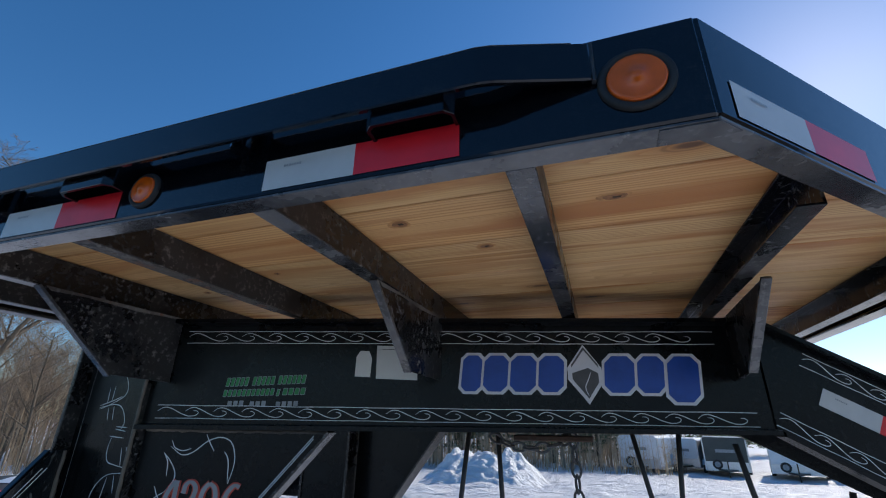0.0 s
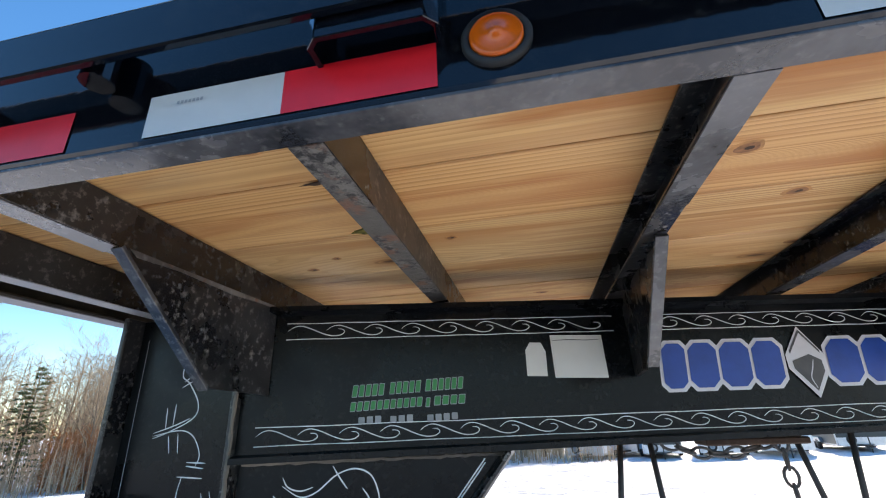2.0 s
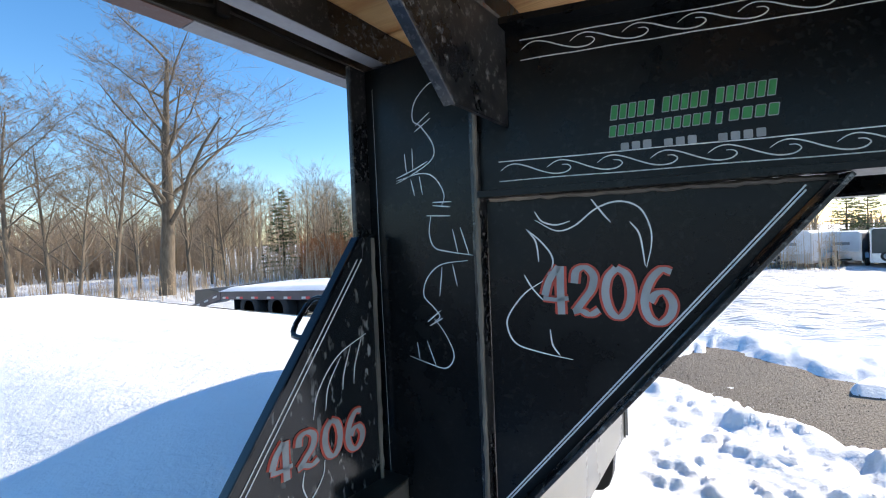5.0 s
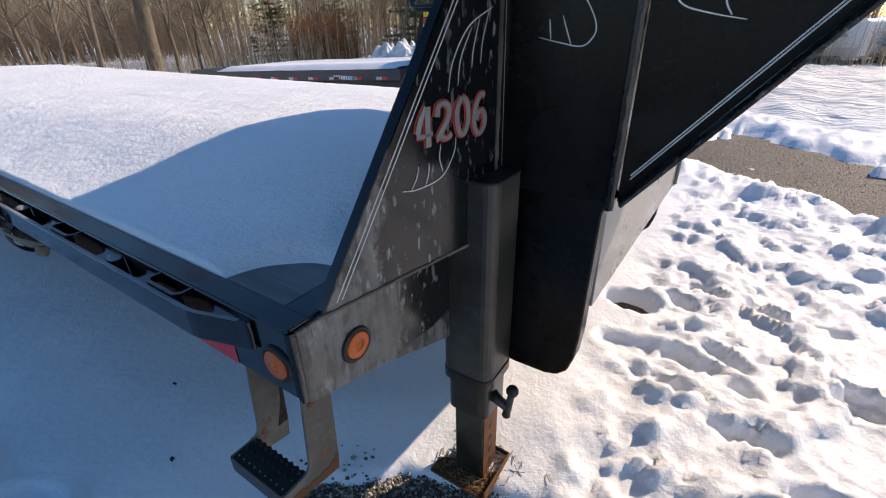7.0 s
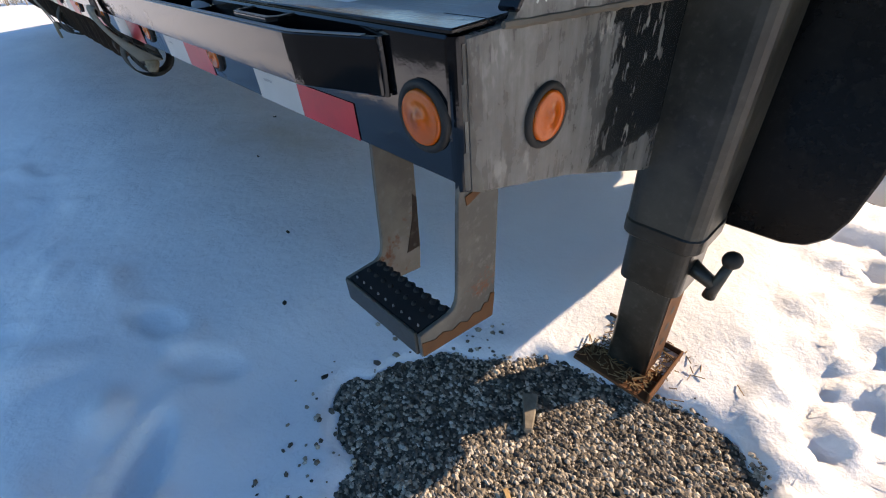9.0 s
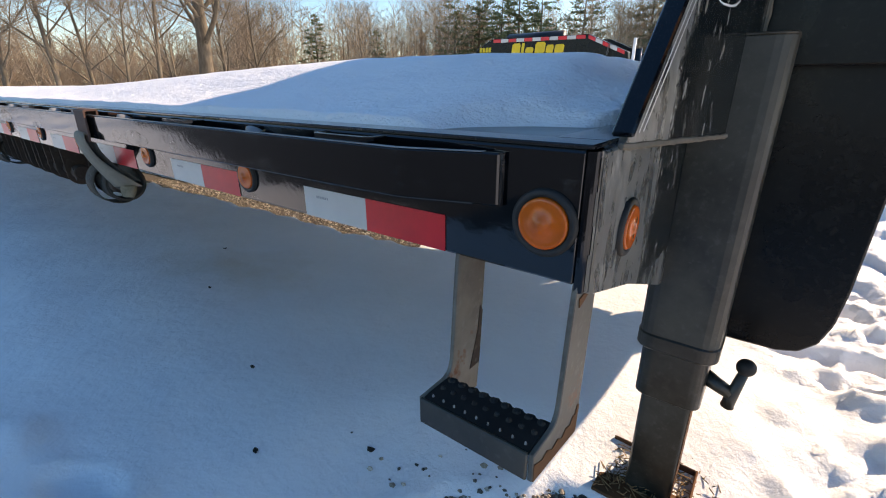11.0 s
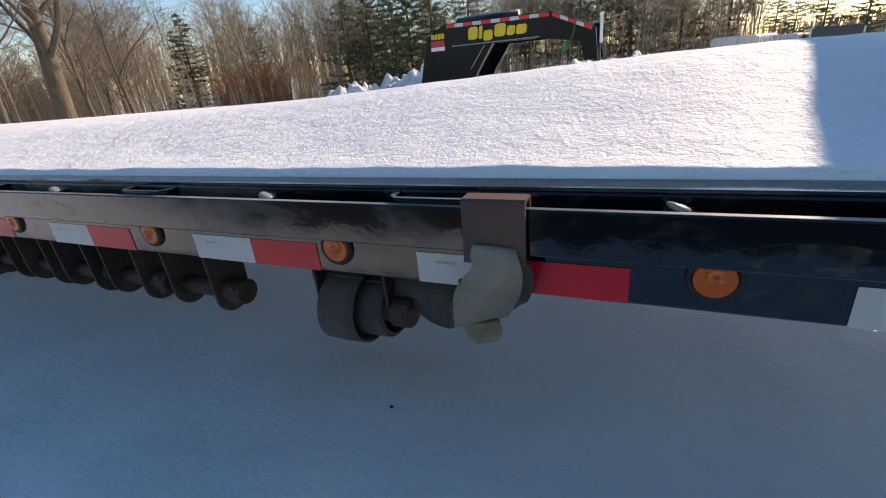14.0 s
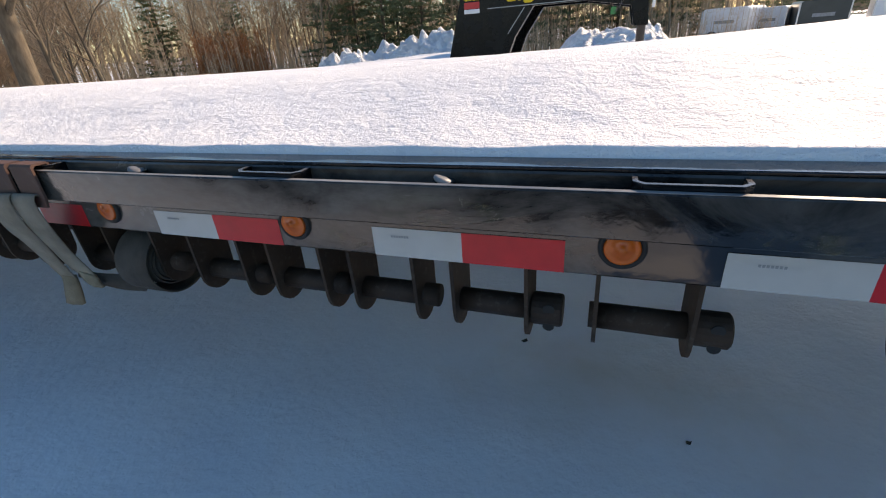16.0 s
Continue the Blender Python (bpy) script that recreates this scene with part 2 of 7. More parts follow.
def pine():
    """Pressure-treated pine: contour-like growth lines along x, orange heartwood streaks, knots, and a tint for each board."""
    n = Nodes("pine_board", 0.55)
    base = n.coords((1, 1, 1), 9.0)

    def times(fac, k, bias=0.0):
        m = n.node("ShaderNodeMath")
        m.operation = 'MULTIPLY_ADD'
        m.inputs[1].default_value, m.inputs[2].default_value = k, bias
        n.link(fac, m.inputs[0])
        return m.outputs[0]

    def stretched(scale):
        m = n.node("ShaderNodeMapping")
        m.inputs["Scale"].default_value = scale
        n.link(base, m.inputs["Vector"])
        return m.outputs[0]
    # knots bend the growth lines round them
    vor = n.node("ShaderNodeTexVoronoi", Scale=1.0)
    vor.voronoi_dimensions = '2D'
    n.link(stretched((0.9, 2.6, 1.0)), vor.inputs["Vector"])
    dist = vor.outputs["Distance"]
    swell = n.ramp(dist, [(0.0, G1), (0.30, G0)])
    field = n.noise(stretched((0.13, 4.6, 2.0)), 1.0, 2, 0.35, 0.15)
    summed = n.node("ShaderNodeMath")
    summed.operation = 'MULTIPLY_ADD'
    summed.inputs[1].default_value = 0.07
    n.link(swell, summed.inputs[0])
    n.link(field, summed.inputs[2])
    wave = n.node("ShaderNodeMath")
    wave.operation = 'FRACT'
    n.link(times(summed.outputs[0], 62.0), wave.inputs[0])
    col = n.ramp(wave.outputs[0], [(0.0, (0.72, 0.455, 0.215)), (0.45, (0.68, 0.41, 0.18)), (0.82, (0.47, 0.225, 0.075)), (0.93, (0.38, 0.16, 0.045)), (1.0, (0.72, 0.455, 0.215))])
    soft = n.ramp(n.noise(stretched((0.5, 4.0, 1.0)), 1.3, 2), [(0.38, (0.3, 0.3, 0.3)), (0.62, (0.95, 0.95, 0.95))])
    col = n.mix(soft, (0.70, 0.425, 0.18), col)
    streak = n.ramp(n.noise(stretched((0.8, 9.0, 3.0)), 1.5, 4, 0.6, 0.5), [(0.47, G0), (0.61, (0.85, 0.85, 0.85))])
    col = n.mix(streak, col, (0.42, 0.145, 0.028))
    paler = n.ramp(n.noise(stretched((0.6, 5.0, 3.0)), 1.1, 3, 0.5), [(0.45, G0), (0.7, (0.5, 0.5, 0.5))])
    col = n.mix(paler, col, (0.76, 0.52, 0.27))
    fine = n.noise(n.coords((3.0, 190.0, 30.0), 5.0), 2.0, 2, 0.6)
    col = n.mix(n.ramp(fine, [(0.45, G0), (0.75, (0.32, 0.32, 0.32))]), col, (0.40, 0.20, 0.075))
    col = n.mix(n.ramp(dist, [(0.03, (0.7, 0.7, 0.7)), (0.11, G0)]), col, (0.46, 0.20, 0.06))
    col = n.mix(n.ramp(dist, [(0.028, G0), (0.033, (0.85, 0.85, 0.85)), (0.040, G0)]), col, (0.20, 0.085, 0.03))
    col = n.mix(n.ramp(dist, [(0.014, G1), (0.028, G0)]), col, (0.13, 0.055, 0.022))
    pick = n.node("ShaderNodeObjectInfo")
    tint = n.ramp(pick.outputs["Random"], [(0.0, (1.0, 0.84, 0.68)), (0.35, (1.0, 1.0, 1.0)), (0.7, (0.88, 0.90, 0.84)), (1.0, (1.0, 0.90, 0.78))])
    mul = n.node("ShaderNodeMix")
    mul.data_type, mul.blend_type = 'RGBA', 'MULTIPLY'
    mul.inputs[0].default_value = 1.0
    n.link(col, mul.inputs[6])
    n.link(tint, mul.inputs[7])
    blotch = n.ramp(n.noise(n.coords((1, 2.5, 1), 4.0), 2.4, 5), [(0.58, G0), (0.80, (0.5, 0.5, 0.5))])
    n.colour(n.mix(blotch, mul.outputs[2], (0.27, 0.19, 0.12)))
    n.bump(wave.outputs[0], 0.06, 0.002)
    n.bump(fine, 0.15, 0.002)
    return n.mat


PINE = pine()
KNOT_RING = plain("knot_ring_wood", (0.46, 0.22, 0.075), 0.6, 0.35, 60)
KNOT = plain("knot_wood", (0.27, 0.115, 0.042), 0.6, 0.4, 90)
KNOT_DARK = plain("knot_heart_wood", (0.055, 0.026, 0.012), 0.7, 0.4, 90)
MOSS = plain("dry_moss", (0.13, 0.115, 0.02), 0.95, 0.6, 120, bump=0.6)


def flaked():
    """Old paint coming off in flakes: dark paint, grey scale and rust, rough to the touch."""
    n = Nodes("flaked_steel", 0.6)
    v = n.coords((1, 1, 1), 3.0)
    patch = n.noise(v, 16, 5, 0.65, 0.4)
    crumb = n.noise(v, 85, 5, 0.7, 0.3)
    col = n.mix(n.ramp(crumb, [(0.44, G0), (0.58, G1)]), (0.014, 0.014, 0.014), (0.15, 0.142, 0.125))
    smooth = n.mix(n.noise(v, 30, 4), (0.05, 0.047, 0.043), (0.13, 0.118, 0.10))
    col = n.mix(n.ramp(patch, [(0.47, G0), (0.55, G1)]), smooth, col)
    rust = n.ramp(n.noise(v, 24, 4, 0.6), [(0.57, G0), (0.66, (0.8, 0.8, 0.8))])
    n.colour(n.mix(rust, col, (0.17, 0.075, 0.04)))
    n.bump(crumb, 0.6, 0.004)
    return n.mat


FLAKED = flaked()


def wet_wood():
    n = Nodes("wet_grey_board", 0.35)
    v = n.coords((0.5, 9, 3), 6.0)
    n.colour(n.ramp(n.noise(v, 3, 6), [(0.3, (0.06, 0.058, 0.055)), (0.7, (0.20, 0.19, 0.175))]))
    n.bump(n.noise(v, 8, 4), 0.3, 0.004)
    return n.mat


WET_WOOD = wet_wood()


def snow_material(name, grain=0.5, ruts=False):
    """Old snow: slight tint, crystal grain and crust; out on the lot it is churned into ruts."""
    n = Nodes(name, 0.55, 0.0, (0.86, 0.88, 0.91), 0.3)
    v = n.coords()
    white = n.ramp(n.noise(v, 1.3, 6), [(0.3, (0.80, 0.82, 0.85)), (0.7, (0.90, 0.91, 0.925))])
    n.bump(n.noise(v, 4.0, 5, 0.6), 0.35, 0.05)
    if ruts:
        # a soft tan patch under the deck
        spot = n.node("ShaderNodeVectorMath")
        spot.operation = 'DISTANCE'
        spot.inputs[1].default_value = (-2.1 * 1.0, 0.62 * 1.7, 0.0)
        n.link(n.coords((1.0, 1.7, 0.0)), spot.inputs[0])
        blotch = n.node("ShaderNodeMath")
        n.link(spot.outputs["Value"], blotch.inputs[0])
        n.link(n.noise(v, 3.5, 4), blotch.inputs[1])
        white = n.mix(n.ramp(blotch.outputs[0], [(0.45, (0.55, 0.55, 0.55)), (1.0, G0)]), white, (0.66, 0.59, 0.48))
        split = n.node("ShaderNodeSeparateXYZ")
        n.link(v, split.inputs[0])
        out = n.node("ShaderNodeMapRange")
        out.inputs["From Min"].default_value, out.inputs["From Max"].default_value = 6.8, 9.0
        n.link(split.outputs["Y"], out.inputs["Value"])
        rut = n.noise(n.coords((0.7, 2.6, 1)), 1.6, 6, 0.62, 0.3)
        both = n.node("ShaderNodeMath")
        both.operation = 'MULTIPLY'
        n.link(out.outputs[0], both.inputs[0])
        n.link(rut, both.inputs[1])
        n.bump(both.outputs[0], 1.0, 0.45)
    n.colour(white)
    n.bump(n.noise(v, 15.0, 5, 0.65), grain * 0.6, 0.02)
    n.bump(n.noise(v, 42.0, 6, 0.7), grain, 0.014)
    n.bump(n.noise(v, 190.0, 2, 0.5), grain * 0.7, 0.004)
    return n.mat


SNOW = snow_material("crusted_snow", 0.28, True)
SNOW_DECK = snow_material("settled_snow", 0.6)


def gravel_material():
    n = Nodes("wet_gravel", 0.75)
    v = n.coords()
    vor = n.node("ShaderNodeTexVoronoi", Scale=70.0)
    n.link(v, vor.inputs["Vector"])
    col = n.ramp(n.noise(v, 45, 4), [(0.3, (0.045, 0.036, 0.028)), (0.55, (0.13, 0.106, 0.083)), (0.75, (0.26, 0.215, 0.165))])
    col = n.mix(n.ramp(n.noise(v, 2.5, 4), [(0.35, G0), (0.7, (0.4, 0.4, 0.4))]), col, (0.07, 0.058, 0.046))
    # unseen ground south of the trailer, darkened to darken the rails' reflections
    split = n.node("ShaderNodeSeparateXYZ")
    n.link(v, split.inputs[0])
    unseen_ground = n.node("ShaderNodeMapRange")
    unseen_ground.inputs["From Min"].default_value, unseen_ground.inputs["From Max"].default_value = -1.5, -1.8
    n.link(split.outputs["Y"], unseen_ground.inputs["Value"])
    n.colour(n.mix(unseen_ground.outputs[0], col, n.ramp(n.noise(v, 30, 4), [(0.3, (0.030, 0.031, 0.033)), (0.7, (0.055, 0.055, 0.056))])))
    n.bump(vor.outputs["Distance"], 0.8, 0.012)
    n.bump(n.noise(v, 20, 4), 0.4, 0.02)
    return n.mat


GRAVEL = gravel_material()


def stone_material():
    n = Nodes("gravel_stone", 0.75)
    g = n.node("ShaderNodeNewGeometry")
    c = n.ramp(g.outputs["Random Per Island"], [(0.0, (0.022, 0.019, 0.016)), (0.38, (0.12, 0.10, 0.08)), (0.72, (0.38, 0.315, 0.24)), (1.0, (0.68, 0.61, 0.52))])
    n.colour(n.mix(n.ramp(n.noise(n.coords(), 160, 3), [(0.4, G0), (0.7, (0.6, 0.6, 0.6))]), c, (0.10, 0.09, 0.08)))
    n.bump(n.noise(n.coords(), 240, 3), 0.3, 0.002)
    return n.mat


STONE = stone_material()
CHIP = plain("wood_chip", (0.38, 0.24, 0.11), 0.8, 0.3, 60)
SPLINTER = plain("weathered_wood", (0.20, 0.17, 0.13), 0.8, 0.3, 50)
LEAF_DEBRIS = plain("dead_leaf", (0.03, 0.024, 0.018), 0.8, 0.3, 60)
STRAW = plain("dead_straw", (0.24, 0.15, 0.075), 0.85, 0.4, 40)


def bark(name, low, high):
    n = Nodes(name, 0.9)
    v = n.coords((1, 1, 0.25), 3.0)
    n.colour(n.ramp(n.noise(v, 9, 6), [(0.3, low), (0.7, high)]))
    n.bump(n.noise(v, 20, 4), 0.5, 0.03)
    return n.mat


BARK = bark("grey_bark", (0.085, 0.065, 0.045), (0.19, 0.15, 0.108))
YOUNG = bark("young_bark", (0.19, 0.14, 0.095), (0.34, 0.26, 0.18))
DARK_TWIG = bark("dark_twig_bark", (0.13, 0.098, 0.068), (0.25, 0.19, 0.14))
TWIG = bark("twig_bark", (0.25, 0.18, 0.118), (0.42, 0.315, 0.215))
BRUSH = bark("dry_brush", (0.42, 0.295, 0.18), (0.62, 0.47, 0.32))
RUSSET = bark("russet_leaves", (0.34, 0.12, 0.04), (0.48, 0.21, 0.09))
UNSEEN_WOODS = bark("unseen_dark_woods", (0.012, 0.020, 0.012), (0.035, 0.045, 0.028))
NEEDLE = bark("pine_needles", (0.085, 0.12, 0.06), (0.20, 0.235, 0.13))


# ---- mesh helpers ----
def finish(bm, name, material, smooth=False):
    me = bpy.data.meshes.new(name)
    bmesh.ops.recalc_face_normals(bm, faces=bm.faces)
    bm.to_mesh(me)
    bm.free()
    for m in (material if isinstance(material, (list, tuple)) else [material]):
        me.materials.append(m)
    if smooth:
        me.polygons.foreach_set("use_smooth", [True] * len(me.polygons))
    return me


def part(name, bm, material, parent, label="", smooth=False):
    """Link a bmesh as one mesh object under a thing or a part."""
    ob = new(name, finish(bm, name, material, smooth))
    ob.parent = parent
    if label:
        ob["label"] = label
    return ob


def thing(name, label, category, at=(0, 0, 0), group="", kind=""):
    ob = new(name)
    ob.empty_display_size = 0.1
    ob.matrix_basis = Matrix.Translation(at)
    return tagged(ob, label, category, group, kind)


def solid(name, bm, material, label, category, group="", kind="", smooth=False):
    return tagged(new(name, finish(bm, name, material, smooth)), label, category, group, kind)


def bevel(bm, size, segments=1):
    if size:
        bmesh.ops.bevel(bm, geom=list(bm.edges), offset=size, segments=segments, profile=0.5, affect='EDGES', clamp_overlap=True)
    return bm


def add_box(bm, lo, hi):
    v = [bm.verts.new((x, y, z)) for z in (lo[2], hi[2]) for y in (lo[1], hi[1]) for x in (lo[0], hi[0])]
    for f in ((0, 2, 3, 1), (4, 5, 7, 6), (0, 1, 5, 4), (2, 6, 7, 3), (0, 4, 6, 2), (1, 3, 7, 5)):
        bm.faces.new([v[i] for i in f])
    return v


def box(lo, hi, edge=0.002, segments=1):
    bm = bmesh.new()
    add_box(bm, lo, hi)
    return bevel(bm, edge, segments)


def add_prism(bm, poly, a, b):
    """Extrude a closed 3D polygon from offset a to offset b (vectors)."""
    p = [bm.verts.new(Vector(q) + Vector(a)) for q in poly]
    r = [bm.verts.new(Vector(q) + Vector(b)) for q in poly]
    bm.faces.new(p)
    bm.faces.new(r[::-1])
    for i in range(len(p)):
        j = (i + 1) % len(p)
        bm.faces.new((p[i], r[i], r[j], p[j]))


def prism(poly, a, b, edge=0.0015):
    bm = bmesh.new()
    add_prism(bm, poly, a, b)
    bmesh.ops.recalc_face_normals(bm, faces=bm.faces)
    return bevel(bm, edge)


def add_tube(bm, pts, radii, sides=8, caps=True):
    """Sweep a round section along points; radii is one number or one for each point."""
    pts = [Vector(p) for p in pts]
    if not isinstance(radii, (list, tuple)):
        radii = [radii] * len(pts)
    ref = Vector((0.31, 0.23, 0.92))
    rings = []
    for i, p in enumerate(pts):
        d = (pts[min(i + 1, len(pts) - 1)] - pts[max(i - 1, 0)]).normalized()
        if abs(d.dot(ref)) > 0.95:
            ref = Vector((0.9, 0.3, 0.1))
        s = d.cross(ref).normalized()
        u = s.cross(d)
        rings.append([bm.verts.new(p + (s * math.cos(2 * math.pi * k / sides) + u * math.sin(2 * math.pi * k / sides)) * radii[i]) for k in range(sides)])
    for a, b in zip(rings, rings[1:]):
        for k in range(sides):
            bm.faces.new((a[k], a[(k + 1) % sides], b[(k + 1) % sides], b[k]))
    if caps:
        bm.faces.new(rings[0][::-1])
        bm.faces.new(rings[-1])


def tube(pts, radii, sides=10):
    bm = bmesh.new()
    add_tube(bm, pts, radii, sides)
    return bm


def c_channel(p0, p1, height, flange, t, toward, edge=0.0015):
    """A C channel from p0 to p1 (bottom outer edge of the web), flanges pointing along toward."""
    p0, p1, w = Vector(p0), Vector(p1), Vector(toward).normalized()
    up = Vector((0, 0, 1))
    sec = [(0, 0), (flange, 0), (flange, t), (t, t), (t, height - t), (flange, height - t), (flange, height), (0, height)]
    return prism([p0 + w * a + up * b for a, b in sec], (0, 0, 0), p1 - p0, edge)


def side(y):
    """The mirror place across the trailer's centre line."""
    return 2.59 - y


def mirrored(bm):
    for v in bm.verts:
        v.co.y = side(v.co.y)
    return bm


class Plane:
    """A flat face with its own u, v axes, to lay decals on."""

    def __init__(self, origin, u, v, proud=0.0012):
        self.o, self.u, self.v = Vector(origin), Vector(u).normalized(), Vector(v).normalized()
        self.n = self.u.cross(self.v).normalized()
        self.proud = proud

    def at(self, a, b, lift=0.0):
        return self.o + self.u * a + self.v * b + self.n * (self.proud + lift)


def add_ribbon(bm, plane, pts, width, lift=0.0):
    """A painted line along points of a plane; width is one number or one for each point."""
    pts = [Vector(p) for p in pts]
    widths = width if isinstance(width, (list, tuple)) else [width] * len(pts)
    rows = []
    for i, p in enumerate(pts):
        d = pts[min(i + 1, len(pts) - 1)] - pts[max(i - 1, 0)]
        s = Vector((-d.y, d.x)).normalized() * widths[i] / 2
        rows.append([bm.verts.new(plane.at(q.x, q.y, lift)) for q in (p - s, p + s)])
    for a, b in zip(rows, rows[1:]):
        bm.faces.new((a[0], b[0], b[1], a[1]))


def add_patch(bm, plane, poly, lift=0.0):
    bm.faces.new([bm.verts.new(plane.at(a, b, lift)) for a, b in poly])


def spline(pts, steps=6):
    """A smooth line through 2D points."""
    p = [Vector(q) for q in pts]
    p = [2 * p[0] - p[1]] + p + [2 * p[-1] - p[-2]]
    out = []
    for i in range(1, len(p) - 2):
        for k in range(steps):
            t = k / steps
            out.append(0.5 * (2 * p[i] + (p[i + 1] - p[i - 1]) * t + (2 * p[i - 1] - 5 * p[i] + 4 * p[i + 1] - p[i + 2]) * t * t
                              + (3 * p[i] - p[i - 1] - 3 * p[i + 1] + p[i + 2]) * t ** 3))
    return out + [p[-2]]


def brush(bm, plane, pts, width, lift=0.0):
    """A brushed stroke, thin at both ends."""
    line = spline(pts)
    n = len(line) - 1
    add_ribbon(bm, plane, line, [width * (0.35 + 0.65 * math.sin(math.pi * min(1, max(0, i / n))) ** 0.5) for i in range(n + 1)], lift)


def lens(parent, centre, normal, radius, name="marker_lamp"):
    """A round marker lamp: rubber grommet with an amber lens in it."""
    c, n = Vector(centre), Vector(normal).normalized()
    turn = n.to_track_quat('Z', 'Y').to_matrix().to_4x4()

    def lathe(prof, seg=28):
        bm = bmesh.new()
        rings = []
        for r, h in prof:
            rings.append([bm.verts.new(c + turn.to_3x3() @ Vector((r * math.cos(2 * math.pi * k / seg), r * math.sin(2 * math.pi * k / seg), h))) for k in range(seg)])
        for p, q in zip(rings, rings[1:]):
            for k in range(seg):
                bm.faces.new((p[k], p[(k + 1) % seg], q[(k + 1) % seg], q[k]))
        bm.faces.new(rings[-1])
        return bm
    g = part(name, lathe([(radius * 1.32, -0.004), (radius * 1.32, 0.003), (radius * 1.24, 0.006), (radius * 1.06, 0.006), (radius * 1.0, 0.002)]), RUBBER, parent, "black rubber grommet", True)
    r = radius
    part("lens", lathe([(r, -0.002), (r, 0.006), (r * 0.94, 0.0085), (r * 0.84, 0.0075), (r * 0.55, 0.0095), (r * 0.26, 0.0105), (r * 0.22, 0.0125), (r * 0.02, 0.013)]), AMBER, g, "amber plastic lens", True)
    return g


# ---- gooseneck trailer ----
trailer = thing("gooseneck_trailer", "black gooseneck flatbed trailer with pine decking, parked in snow", "trailer")
RAIL_LO, RAIL_H = 0.797, 0.150      # main deck edge channel
UP_LO, UP_H = 2.055, 0.145          # upper deck edge channel
REAR = -8.6


def tape(parent, plane, a, b, w=0.1524, h=0.0508, flip=False):
    """A strip of conspicuity film: a white block and a red block."""
    for k, (m, nm) in enumerate(((TAPE_WHITE, "white reflective film"), (TAPE_RED, "red reflective film"))):
        bm = bmesh.new()
        x0 = a + k * w
        add_patch(bm, plane, [(x0, b), (x0 + w, b), (x0 + w, b + h), (x0, b + h)])
        ob = part("reflective_tape", bm, m, parent, nm)
        if k == 0:
            bm = bmesh.new()
            for j in range(7):
                add_patch(bm, plane, [(x0 + 0.034 + j * 0.0045, b + h * 0.68), (x0 + 0.0372 + j * 0.0045, b + h * 0.68), (x0 + 0.0372 + j * 0.0045, b + h * 0.76), (x0 + 0.034 + j * 0.0045, b + h * 0.76)], 0.001)
            part("print_bar", bm, SILVER, ob)


def rub_rail(parent, x0, x1, lo, hi, face, mat):
    """A flat bar that stands off the channel and is bent in to it at its front end."""
    t = 0.0095
    xb = x1 - 0.135
    out = [(x0, face), (xb, face), (xb + 0.02, face + 0.003), (x1 - 0.02, -t - 0.006), (x1, -t - 0.001)]
    poly = [(a, b, lo) for a, b in out] + [(a, b + t, lo) for a, b in out[::-1]]
    part("rub_rail", prism(poly, (0, 0, 0), (0, 0, hi - lo), 0.002), mat, parent)
    # pale strip painted on the worn top edge for the sky it reflects
    edge = [(a, b + 0.0008) for a, b in out[:4]]
    part("worn_edge", prism([(a, b, hi + 0.0002) for a, b in edge] + [(a, b + t - 0.0016, hi + 0.0002) for a, b in edge[::-1]], (0, 0, 0), (0, 0, 0.0008), 0), WORN_SHEEN, parent, "worn top edge with a pale line painted for reflected sky")
    part("weld", tube([(x1 + 0.001, -0.005, lo), (x1 + 0.001, -0.004, (lo + hi) / 2), (x1 + 0.001, -0.005, hi)], 0.0035, 6), BLACK_SPECK, parent)


def stake_pocket(parent, x, lo, hi, face, mat, w=0.125):
    """A U of bent flat bar between the edge channel and the rub rail, a little proud of the rail's top."""
    t = 0.006
    outer = [(-w / 2, 0.0), (-w / 2, face + 0.022), (-w / 2 + 0.012, face + 0.0105), (w / 2 - 0.012, face + 0.0105), (w / 2, face + 0.022), (w / 2, 0.0)]
    inner = [(w / 2 - t, 0.0), (w / 2 - t, face + 0.024), (w / 2 - 0.014, face + 0.0165), (-w / 2 + 0.014, face + 0.0165), (-w / 2 + t, face + 0.024), (-w / 2 + t, 0.0)]
    bm = prism([(x + a, b, lo) for a, b in outer + inner], (0, 0, 0), (0, 0, hi - lo), 0.0008)
    pocket = part("stake_pocket", bm, mat, parent)
    # pale rim painted for sky caught on the pocket's top
    part("worn_edge", prism([(x + a, b, hi + 0.0002) for a, b in outer + inner], (0, 0, 0), (0, 0, 0.0008), 0), SCUFFED, pocket)
    part("rust_patch", prism([(x + w / 2 - t - 0.0012, -0.004, hi - 0.034), (x + w / 2 - t - 0.0012, -0.008, hi - 0.0008), (x + w / 2 - t - 0.0012, face + 0.025, hi - 0.0008), (x + w / 2 - t - 0.0012, face + 0.027, hi - 0.024)], (0, 0, 0), (0.0010, 0, 0), 0), RUST_ORANGE, pocket, "orange rust inside the pocket")


def spool(parent, x, lo, hi, mat):
    bm = bmesh.new()
    add_tube(bm, [(x, -0.0178, lo), (x, -0.0178, hi)], 0.0165, 14)
    sp = part("pipe_spool", bm, mat, parent, smooth=False)
    bm = bmesh.new()
    add_tube(bm, [(x, -0.0178, hi + 0.0002), (x + 0.001, -0.0178, hi + 0.0025), (x + 0.002, -0.017, hi + 0.0045), (x + 0.002, -0.017, hi + 0.005)], [0.0155, 0.0150, 0.0095, 0.002], 12)
    part("pipe_plug", bm, WORN_SHEEN, sp, "pale worn top of the pipe", True)


